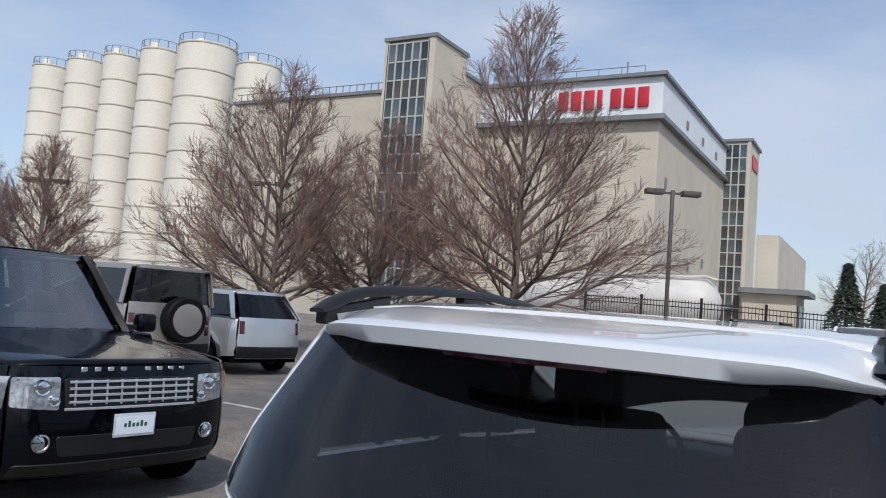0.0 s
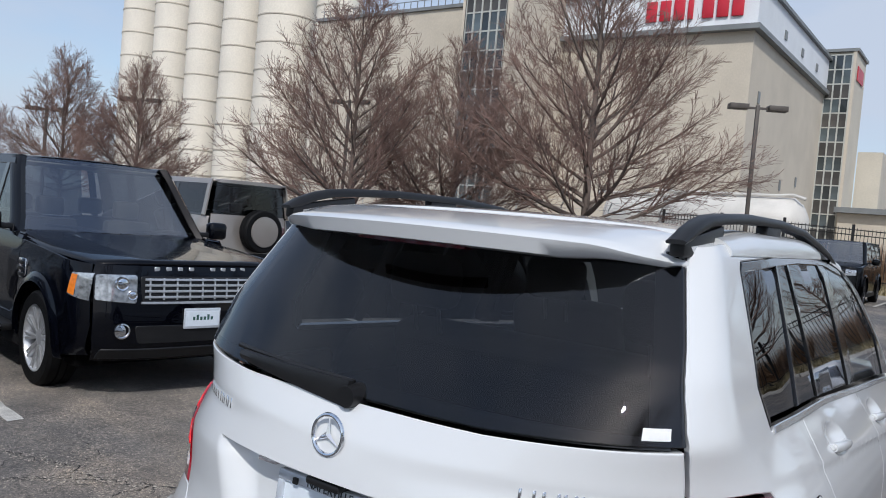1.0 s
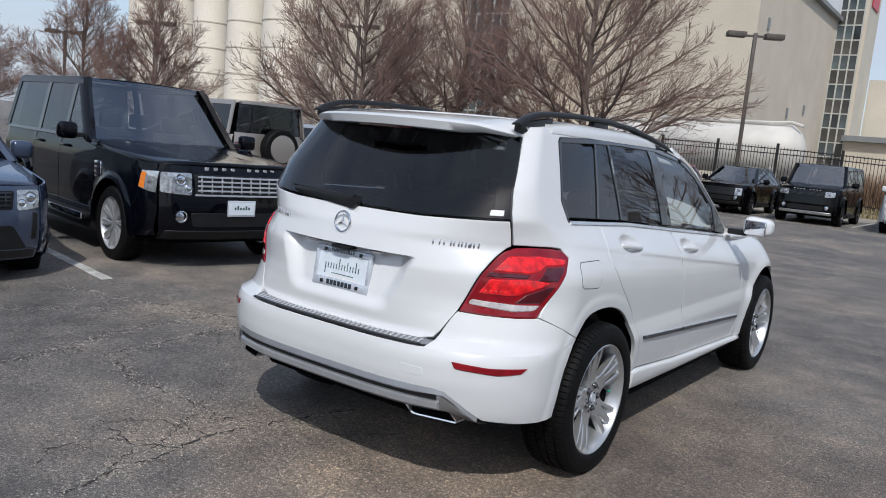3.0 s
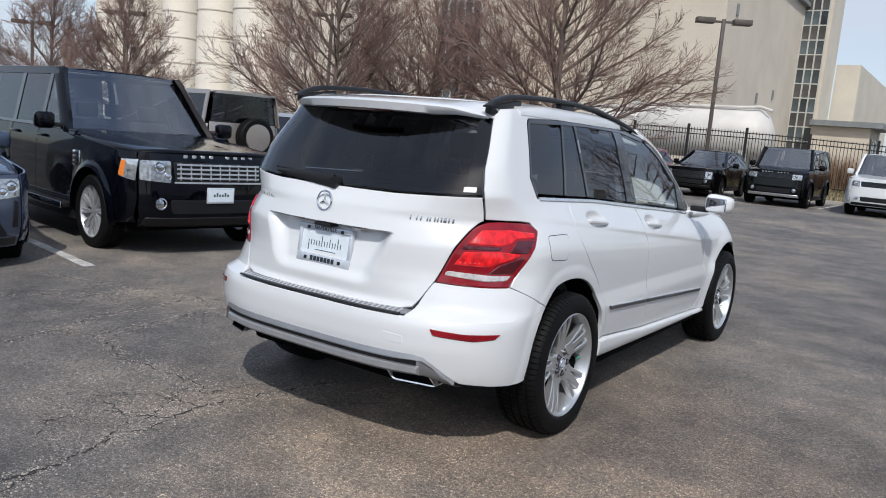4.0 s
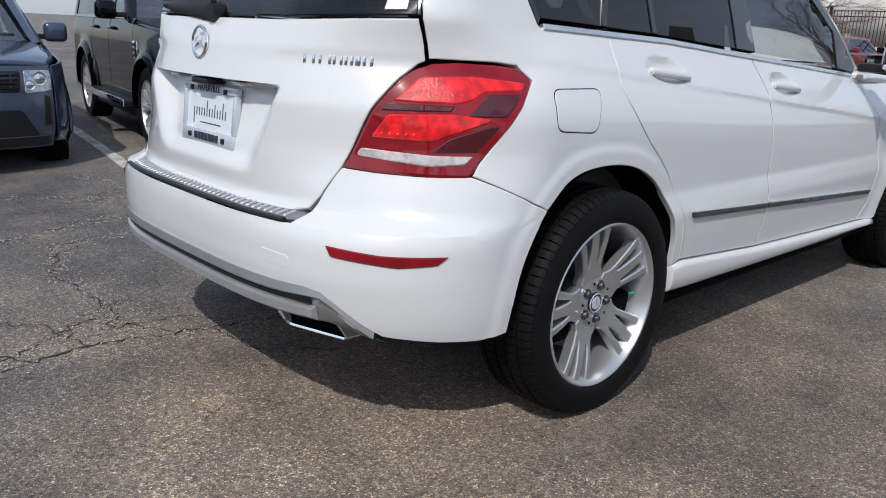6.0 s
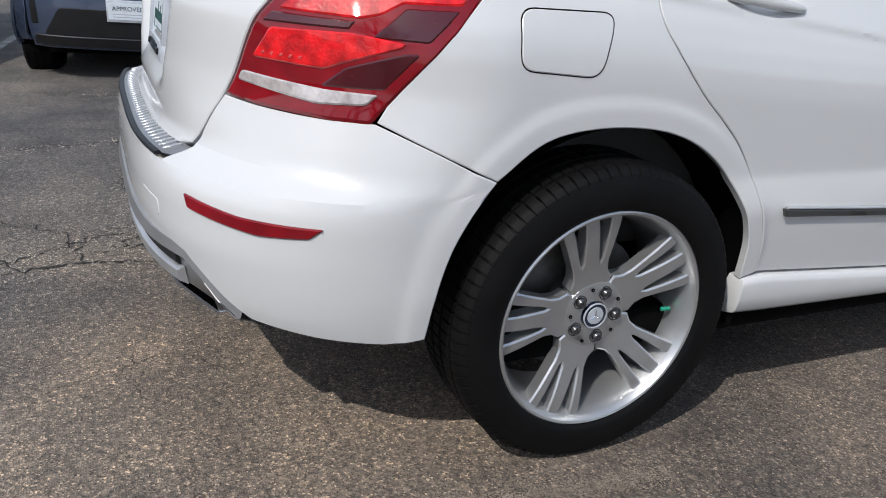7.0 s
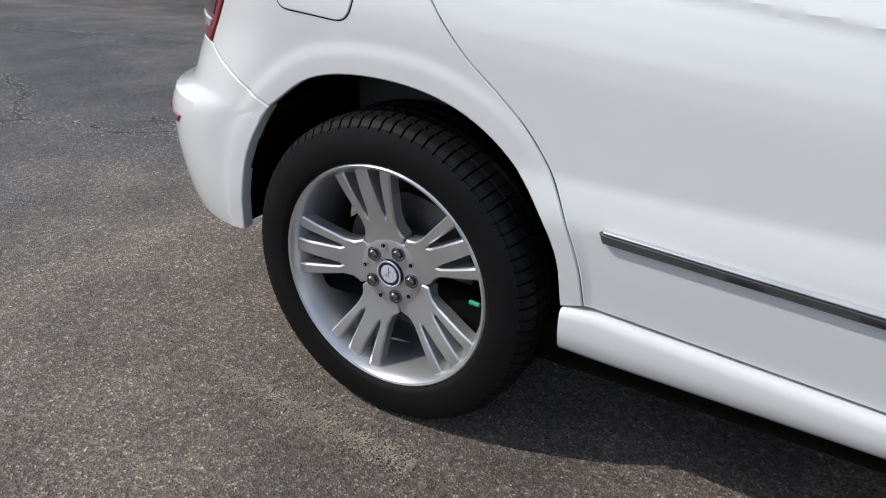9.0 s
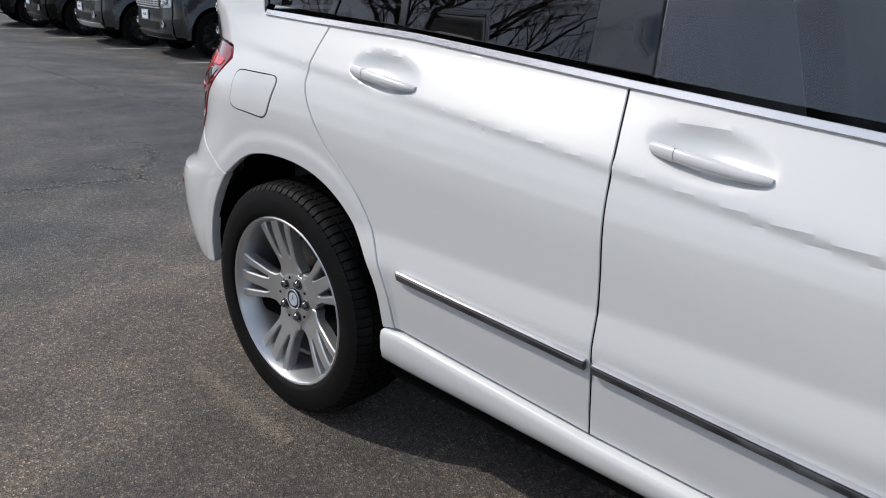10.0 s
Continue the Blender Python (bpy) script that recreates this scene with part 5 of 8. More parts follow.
def tail_lamp(s):
    wrap = lambda u, z: S.wrap(u, z, s)
    pts = [(S.u_x(x, z), z) for x, z in zip(np.linspace(0.586, 0.672, 8), np.linspace(0.800, 1.030, 8))]
    pts += [(S.u_x(0.684, 1.050), 1.050), (S.u_x(0.710, 1.064), 1.064), (S.u_x(0.745, 1.068), 1.068), (S.u_y(-0.42, 1.066), 1.066), (S.u_y(-0.355, 1.060), 1.060), (S.u_y(-0.327, 1.035), 1.035)]
    pts += [(S.u_y(y, z), z) for y, z in zip(np.linspace(-0.333, -0.510, 7), np.linspace(1.02, 0.818, 7))]
    pts += [(S.u_y(-0.532, 0.789), 0.789), (S.u_y(-0.60, 0.789), 0.789), (S.u_x(0.74, 0.791), 0.791), (S.u_x(0.66, 0.794), 0.794)]
    o = rounded(pts, 0.008, 2)
    out = lambda d: (lambda u, z: tuple(Vector(S.wrap(u, z, s)) + Vector((s * d * 0.6, -d * 0.8, 0))))
    lamp = skin("tail_lamp", o, out(0.004), RED_LENS, CAR, "red tail lamp", step=0.025, fine=0.012, edge=0.006, depth=0.03)
    def at(f, z):
        """Across the lamp at a height: 0 at its inner edge, 1 at its outer edge."""
        a = S.u_x(float(np.interp(z, [0.808, 1.030], [0.588, 0.672])), z)
        b = S.u_y(float(np.interp(z, [0.825, 1.035], [-0.508, -0.327])), z)
        return a + (b - a) * f

    def lens(name, pts, mat, d, label, r=0.008):
        skin(name, rounded([(at(f, z), z) for f, z in pts], r, 3), out(d), mat, lamp, label, step=0.015, fine=0.01, edge=0.003, depth=0.01)

    lens("light_bar", [(0.08, 0.974), (0.51, 0.971), (0.595, 0.980), (0.65, 1.001), (0.95, 1.004), (0.95, 1.024), (0.50, 1.038), (0.12, 1.034)], RED_BRIGHT, 0.0075, "bright red upper light bar")
    lens("light_bar", [(0.08, 0.881), (0.52, 0.877), (0.60, 0.893), (0.70, 0.908), (0.82, 0.926), (0.82, 0.935), (0.53, 0.946), (0.11, 0.940)], RED_BRIGHT, 0.0075, "bright red lower light bar")
    lens("dark_field", [(0.64, 0.940), (0.93, 0.938), (0.955, 0.996), (0.68, 0.994)], RED_DARK, 0.0065, "dark red field")
    lens("dark_field", [(0.56, 0.846), (0.92, 0.850), (0.93, 0.918), (0.86, 0.918), (0.74, 0.902), (0.62, 0.884)], RED_DARK, 0.0065, "dark red field")
    lens("dark_field", [(0.05, 0.949), (0.50, 0.951), (0.50, 0.966), (0.06, 0.968)], RED_DARK, 0.0065, "dark red field", 0.004)
    lens("reversing_lamp", [(0.045, 0.834), (0.60, 0.815), (0.89, 0.821), (0.92, 0.842), (0.60, 0.842), (0.05, 0.853)], CLEAR_LENS, 0.0085, "clear reversing lamp")
    for k in range(5):
        f0 = 0.13 + 0.055 * k
        lens("led_spot", [(f0, 0.889), (f0 + 0.018, 0.889), (f0 + 0.018, 0.896), (f0, 0.896)], LED_SPOT, 0.0095, "small bright light spot", 0.002)


both(tail_lamp)


def rear_bumper():
    # one skin from arch to arch, laid in u and z; negative u is the left side
    fn = lambda u, z: S.wrap(abs(u), z, 1 if u >= 0 else -1)
    right = [(S.u_x(0.30, 0.652), 0.652), (S.u_x(0.515, 0.655), 0.655), (S.u_x(0.532, 0.690), 0.690), (S.u_x(0.545, 0.72), 0.72), (S.u_x(0.558, 0.75), 0.75), (S.u_x(0.572, 0.78), 0.78), (S.u_x(0.583, 0.797), 0.797), (S.u_x(0.66, 0.7915), 0.7915), (S.u_x(0.74, 0.7885), 0.7885), (S.u_y(-0.60, 0.7875), 0.7875), (S.u_y(-0.527, 0.7895), 0.7895), (S.u_y(-0.42, 0.7435), 0.7435)]
    right += [(S.u_y(y, z), z) for y, z in REAR_FOOT]
    right += [(S.u_y(-0.50, 0.352), 0.352), (S.u_y(-0.62, 0.362), 0.362), (S.u_x(0.742, 0.378), 0.378), (S.u_x(0.700, 0.415), 0.415), (S.u_x(0.64, 0.468), 0.468), (S.u_x(0.56, 0.490), 0.490), (S.u_x(0.3, 0.493), 0.493)]
    left = [(-u, z) for u, z in right[::-1]]
    o = right + left
    skin.sense = 1
    b = skin("rear_bumper", o, fn, WHITE, CAR, step=0.018, fine=0.011, gap=0.0005, edge=0.0025, depth=0.03)
    skin.sense = 1
    # step plate on top of the bumper
    rings = []
    n = 24
    for k in range(n + 1):
        x = -0.525 + 1.05 * k / n
        y1 = S.rear(x, 0.62)[1] + 0.012
        y0 = S.rear(x, 0.70)[1] - 0.004
        if abs(x) > 0.47:
            y1 += (abs(x) - 0.47) * 0.6
        rings.append([(x, y0, 0.672), (x, y1 + 0.008, 0.664), (x, y1, 0.658), (x, y1 + 0.006, 0.650), (x, y0, 0.650)])
    v, f = loft(rings)
    raw("step_plate", v, f, STEP_METAL, b, "dark bright-metal step plate with ribs", 50)
    rings = [[(x, S.rear(x, 0.62)[1] + 0.006, 0.664), (x, S.rear(x, 0.62)[1] + 0.004, 0.659), (x, S.rear(x, 0.62)[1] + 0.022, 0.655), (x, S.rear(x, 0.62)[1] + 0.016, 0.6665)] for x in np.linspace(-0.50, 0.50, 25)]
    v, f = loft(rings)
    raw("step_lip", v, f, BLACK, b, "black outer lip of the step plate", 50)
    for k in range(38):
        x = -0.48 + 0.96 * k / 37
        y1 = S.rear(x, 0.62)[1] + 0.027
        y0 = S.rear(x, 0.70)[1] - 0.012
        bm = bmesh.new()
        box(bm, (x - 0.0045, y1, 0.662), (x + 0.0045, y0, 0.6755), 0.0015, seg=1)
        for q in bm.verts:
            q.co.z -= 0.008 * max(0.0, min(1.0, (y0 - q.co.y) / max(0.01, y0 - y1)))
        part("step_rib", bm, SATIN, b, "bright rib")
    # reflectors
    for s in (1, -1):
        skin.sense = s
        out = lambda u, z: tuple(Vector(S.wrap(u, z, s)) + Vector((s * 0.003, -0.004, 0)))
        o = rounded([(S.u_x(0.636, 0.612), 0.618), (S.u_x(0.76, 0.600), 0.606), (S.u_y(-0.625, 0.60), 0.604), (S.u_y(-0.65, 0.58), 0.582), (S.u_x(0.79, 0.572), 0.575), (S.u_x(0.652, 0.585), 0.590)], 0.006, 3)
        skin("reflector", o, out, RED_LENS, b, "red reflector strip", step=0.02, fine=0.015, edge=0.003, depth=0.008)
    skin.sense = 1
    # tow eye cover seam
    o = rounded([(0.43, 0.578), (0.53, 0.572), (0.535, 0.535), (0.435, 0.54)], 0.012, 3)
    f5 = lambda x, z: tuple(Vector(S.rear(x, z)) + Vector((0, -0.0012, 0)))
    skin("tow_cover", o, f5, WHITE, b, step=0.02, fine=0.012, edge=0.002, depth=0.006)
    # lower silver trim
    rings = []
    n = 40
    for k in range(n + 1):
        x = -0.728 + 1.456 * k / n
        ax = abs(x)
        drop = 0.105 * sstep(0.61, 0.745, ax)
        zt, zb = 0.492 - drop + 0.004, 0.40 - 0.4 * drop
        if ax > 0.73:
            zb = zt - 0.012
        ys = lambda z: S.rear(x, z)[1] + 0.012 * sstep(0.45, 0.70, ax)
        rings.append([(x, ys(zt) + 0.02, zt), (x, ys(zt) - 0.006, zt), (x, ys(zt) - 0.012, zt - 0.022), (x, ys(zt) - 0.002, zt - 0.03), (x, ys(0.45) - 0.006, (zt + zb) / 2), (x, ys(zb) - 0.012, zb + 0.008), (x, ys(zb), zb), (x, ys(zb) + 0.05, zb - 0.01)])
    v, f = loft(rings, closed=False)
    raw("skid_trim", v, f, TRIM_GREY, b, "grey lower trim", 45)
    ys = lambda x, z: S.rear(x, z)[1]
    rings = [[(x, ys(x, 0.44) - 0.002, 0.446), (x, ys(x, 0.43) - 0.019, 0.438), (x, ys(x, 0.41) - 0.021, 0.416), (x, ys(x, 0.40) - 0.004, 0.404)] for x in np.linspace(-0.60, 0.60, 30)]
    v, f = loft(rings)
    raw("trim_bar", v, f, SATIN, b, "satin silver bar of the lower trim", 30)
    rings = [[(x, S.rear(x, 0.47)[1] - 0.001, 0.474), (x, S.rear(x, 0.47)[1] - 0.008, 0.470), (x, S.rear(x, 0.46)[1] - 0.008, 0.452), (x, S.rear(x, 0.45)[1] - 0.001, 0.448)] for x in np.linspace(-0.59, 0.59, 30)]
    v, f = loft(rings)
    raw("trim_slot", v, f, BLACK, b, "dark slot in the lower trim", 45)
    # underside
    boxes("rear_valance", [((-0.52, -0.76, 0.31), (0.52, -0.35, 0.41))], DARK, b, "black underside panel", bevel=0.03)
    # tail pipes
    for s in (1, -1):
        ex = thing_part("exhaust_tip", b)
        o = rounded([(0.425, 0.434), (0.605, 0.424), (0.662, 0.352), (0.478, 0.362)], 0.02, 4)
        ring_out, ring_in, ring_deep = [], [], []
        oin = shrink(dense(o, 0.02), 0.006)
        for (x, z), (xi, zi) in zip(dense(o, 0.02), oin):
            y = S.rear(0.53, 0.42)[1] - 0.026 + 0.42 * (x - 0.41) * (x > 0.41)
            yi = S.rear(0.53, 0.42)[1] - 0.026 + 0.42 * (xi - 0.41)
            ring_out.append((s * x, y, z))
            ring_in.append((s * xi, yi + 0.002, zi))
            ring_deep.append((s * xi, yi + 0.11, zi))
        back = [(p[0], p[1] + 0.12, p[2]) for p in ring_out]
        v, f = loft([back, ring_out, ring_in, ring_deep], caps=False)
        ex.data = mesh_of("exhaust_tip", v, f, CHROME, 40)
        # dark plug close behind the rim paints the shade inside the pipe
        v, f = loft([[(p[0], p[1] - 0.085, p[2]) for p in ring_deep], ring_deep])
        raw("exhaust_shade_plug", v, f, DARK, ex, "dark plug painting the shade inside the tail pipe")


def thing_part(name, parent):
    ob = new(name, bpy.data.meshes.new(name))
    ob.parent = parent
    return ob


rear_bumper()


def tailgate():
    """The closed tailgate: white lower panel with a number plate recess, dark window, badges and wiper."""
    def recess(x, z):
        # trapezoid with a deep upper edge and a flat foot
        half = 0.300 + 0.085 * (z - 0.775) / 0.21
        inx = sstep(half + 0.016, half - 0.085, abs(x))
        inz = sstep(0.988, 0.978, z) * sstep(0.735, 0.80, z)
        return 0.072 * inx * inz * (0.45 + 0.55 * sstep(0.76, 0.97, z))

    fn = lambda x, z: (x, S.rear(x, z)[1] + recess(x, z), z)
    right = [(0.25, 0.672), (0.46, 0.675), (0.515, 0.684), (0.541, 0.72), (0.582, 0.800), (0.668, 1.030), (0.679, 1.050), (0.688, 1.062), (0.699, 1.069), (0.698, 1.11), (0.696, 1.172), (0.35, 1.158)]
    o = right + [(-x, z) for x, z in right[::-1]]
    g = skin("tailgate", o, fn, WHITE, CAR, step=0.010, fine=0.010, gap=0.0012, edge=0.0028, depth=0.03)
    # window
    right = [(0.35, 1.164), (0.695, 1.178), (0.651, 1.353), (0.600, 1.512), (0.592, 1.532), (0.3, 1.545)]
    o = right + [(-x, z) for x, z in right[::-1]]
    win = skin("rear_window", o, S.rear, TINT, g, "dark tinted rear window", step=0.05, fine=0.03, gap=0.002, edge=0.002, depth=0.004)
    # dark border of the glass
    for s in (1, -1):
        skin.sense = s
        fb = lambda x, z: (s * x, S.rear(x, z)[1] + 0.006, z)
        skin("glass_border", [(0.695, 1.180), (0.651, 1.353), (0.600, 1.512), (0.592, 1.532), (0.540, 1.532), (0.595, 1.36), (0.640, 1.182)], fb, GLOSS_BLACK, g, "black printed border", step=0.03, fine=0.02, edge=0.001, depth=0.004)
    skin.sense = 1
    fb = lambda x, z: (x, S.rear(x, z)[1] + 0.006, z)
    for z0, z1, w0, w1 in ((1.164, 1.195, 0.675, 0.665), (1.505, 1.545, 0.585, 0.58)):
        skin("glass_border", [(-w0, z0 + 0.01), (-0.35, z0), (0.35, z0), (w0, z0 + 0.01), (w1, z1), (-w1, z1)], fb, GLOSS_BLACK, g, "black printed border", step=0.03, fine=0.02, edge=0.001, depth=0.004)
    o = [(0.628, 1.190), (0.672, 1.192), (0.668, 1.214), (0.625, 1.212)]
    skin("window_sticker", o, lambda x, z: tuple(Vector(S.rear(x, z)) + Vector((0.001, -0.002, 0))), STICKER, g, "small white paper sticker", step=0.02, edge=0.0005, depth=0.001)
    # roof spoiler
    rings = []
    n = 36
    for k in range(n + 1):
        x = -0.606 + 1.212 * k / n
        ax = abs(x)
        q = ax / 0.606
        yt = -0.660 + 0.16 * q ** 2 + 0.075 * sstep(0.80, 1.0, q)
        dz = -0.012 * q ** 2 - 0.022 * sstep(0.72, 1.0, q)
        h = 1 - 0.65 * sstep(0.55, 1.0, q)
        rings.append([(x, -0.255, 1.600 + dz * 0.8), (x, -0.42, 1.589 + dz * 0.9), (x, yt + 0.05, 1.567 + dz), (x, yt + 0.010, 1.560 + dz), (x, yt, 1.553 + dz), (x, yt + 0.012, 1.553 - 0.034 * h + dz), (x, yt + 0.045, 1.553 - 0.040 * h + dz), (x, -0.50 + 0.12 * q * q, 1.522 + dz * 0.5), (x, -0.30, 1.530)])
    v, f = loft(rings)
    sp = raw("roof_spoiler", v, f, WHITE, g, "white roof spoiler", 60)
    rings = []
    for k in range(21):
        x = -0.16 + 0.32 * k / 20
        yt = -0.660 + 0.16 * (x / 0.606) ** 2
        rings.append([(x, yt + 0.030, 1.516), (x, yt + 0.030, 1.508), (x, yt + 0.055, 1.506), (x, yt + 0.055, 1.516)])
    v, f = loft(rings)
    raw("brake_light", v, f, RED_DARK, sp, "narrow high brake light")
    # wiper
    py = lambda x, z: S.rear(x, z)[1]
    rings = []
    for k in range(13):
        t = k / 12
        x, z = 0.02 - 0.40 * t, 1.172 + 0.018 * t
        w = 0.030 * (1 - 0.65 * t)
        y = py(x, z) - 0.014
        rings.append([(x, y - 0.016, z + w * 0.2), (x, y - 0.010, z + w), (x, y + 0.006, z + w), (x, y + 0.008, z - w), (x, y - 0.010, z - w)])
    v, f = loft(rings)
    wp = raw("wiper", v, f, BLACK, g, "black rear wiper", 50)
    tube_part("wiper_blade", [(0.0 - 0.42 * k / 8, py(0.42 * k / 8, 1.2) - 0.008, 1.192 + 0.012 * k / 8) for k in range(9)], 0.007, BLACK, wp, sides=6)
    v, f = lathe([(-0.03, 0.001), (-0.03, 0.024), (-0.01, 0.027), (0.02, 0.027)], 18)
    raw("wiper_hub", [(0.02 + b, py(0, 1.17) + a, 1.168 + c) for a, b, c in v], f, BLACK, wp)
    # round emblem: ring and three spokes, a plain shape
    cy, cz, rr = py(0, 1.085), 1.085, 0.043
    v, f = [], []
    for k in range(36):
        t = 2 * math.pi * k / 36
        for j in range(8):
            p = 2 * math.pi * j / 8
            r = rr + 0.0048 * math.cos(p)
            v.append((r * math.sin(t), cy - 0.008 + 0.0048 * math.sin(p) + 0.10 * (r * math.cos(t)) * 0.9, cz + r * math.cos(t)))
    for k in range(36):
        for j in range(8):
            f.append((k * 8 + j, k * 8 + (j + 1) % 8, ((k + 1) % 36) * 8 + (j + 1) % 8, ((k + 1) % 36) * 8 + j))
    em = raw("emblem", v, f, CHROME, g, "round chrome emblem")
    for k in range(3):
        t = 2 * math.pi * k / 3
        d = Vector((math.sin(t), 0.09 * math.cos(t), math.cos(t)))
        c = Vector((0, cy - 0.009, cz))
        sv = Vector((math.cos(t), 0, -math.sin(t)))
        tip = c + d * rr
        vv = [c + sv * 0.007, c - sv * 0.007, tip, c + Vector((0, -0.006, 0)), c + Vector((0, 0.004, 0)) - d * 0.004]
        raw("emblem_ray", vv, [(0, 2, 3), (2, 1, 3), (1, 4, 3), (4, 0, 3), (0, 4, 2), (4, 1, 2)], CHROME, em, angle=10)
    # badges: plain chrome blocks of the letters' size
    def blocks(x0, widths, z, h):
        x = x0
        for w in widths:
            for q in (0.0, w - 0.005) if w > 0 else ():
                bm = bmesh.new()
                box(bm, (x + q, -0.004, -h / 2), (x + q + 0.005, 0.006, h / 2), 0.001, seg=1)
                for e in bm.verts:
                    e.co.y += py(e.co.x, z + e.co.z)
                    e.co.z += z
                part("badge_bar", bm, CHROME, g, "chrome badge bar")
            x += abs(w)
    blocks(0.440, (0.030, -0.012, 0.030, -0.006, 0.022, -0.006, 0.018, -0.006, 0.010, -0.006, 0.020), 1.062, 0.022)
    blocks(-0.56, (0.026, -0.007, 0.022, -0.007, 0.024, -0.018, 0.022, -0.006, 0.022, -0.006, 0.022), 1.066, 0.026)
    # handle, camera and plate lamps under the upper lip of the recess
    boxes("gate_handle", [((-0.05, py(0, 0.975) + 0.010, 0.966), (0.05, py(0, 0.975) + 0.075, 0.984))], BLACK, g, "black handle with reversing camera", bevel=0.006)
    for s in (1, -1):
        boxes("plate_lamp", [((s * 0.19 - 0.03, py(0.19, 0.97) + 0.016, 0.974), (s * 0.19 + 0.03, py(0.19, 0.97) + 0.060, 0.984))], CLEAR_LENS, g, bevel=0.004)
    # dealer plate with its frame
    pm = Matrix.Translation((-0.005, py(0, 0.88) + 0.056, 0.876)) @ Matrix.Rotation(radians(-6), 4, "X")

    def pbox(name, lo, hi, mat, parent, label="", bevel=0.0):
        bm = bmesh.new()
        box(bm, lo, hi, bevel, pm, 2)
        return part(name, bm, mat, parent, label)

    pl = pbox("licence_plate", (-0.152, -0.006, -0.078), (0.152, 0.004, 0.078), PLATE, g, "white dealer plate with dark script and bright frame")
    for lo, hi in (((-0.165, -0.014, -0.092), (0.165, 0.006, -0.050)), ((-0.165, -0.014, 0.062), (0.165, 0.006, 0.086)), ((-0.165, -0.0138, -0.051), (-0.146, 0.006, 0.063)), ((0.146, -0.0138, -0.051), (0.165, 0.006, 0.063))):
        pbox("plate_frame", lo, hi, FRAME, pl, "bright plate frame", 0.004)
    for x in (-0.105, 0.105):
        for z in (-0.072, 0.070):
            pbox("plate_screw", (x - 0.008, -0.020, z - 0.008), (x + 0.008, -0.012, z + 0.008), BLACK, pl, "", 0.003)
    # name lines as plain bars
    for k in range(13):
        x = -0.104 + k * 0.0165
        lo, hi = (-0.036 if k == 0 else -0.012), (0.036 if k in (5, 11) else 0.028 if k == 8 else 0.013)
        pbox("script_bar", (x, -0.0072, lo), (x + 0.0042, -0.0058, hi), INK_GREEN, pl)
    pbox("script_bar", (-0.06, -0.0072, -0.032), (0.07, -0.0058, -0.029), INK_GREEN, pl)
    for k in range(7):
        x = -0.075 + k * 0.022
        pbox("name_bar", (x, -0.0165, -0.082), (x + 0.016, -0.0138, -0.060), INK, pl)
    # town on the upper edge of the frame
    cu = bpy.data.curves.new("town", "FONT")
    cu.body, cu.size, cu.extrude, cu.align_x, cu.align_y = "NAPERVILLE", 0.026, 0.0006, "CENTER", "CENTER"
    tmp = bpy.data.objects.new("town", cu)
    scene.collection.objects.link(tmp)
    dg = bpy.context.evaluated_depsgraph_get()
    me = bpy.data.meshes.new_from_object(tmp.evaluated_get(dg))
    bpy.data.objects.remove(tmp)
    me.materials.clear()
    me.materials.append(INK)
    ob = new("town_lettering", me)
    ob.parent = pl
    ob.matrix_local = pm @ Matrix.Translation((0, -0.0150, 0.0735)) @ Matrix.Rotation(radians(90), 4, "X")


tailgate()


def roof_edge(y):
    return 1.607 - 0.026 * sstep(0.05, -0.35, y) - 0.10 * max(0.0, y - 0.55) ** 2


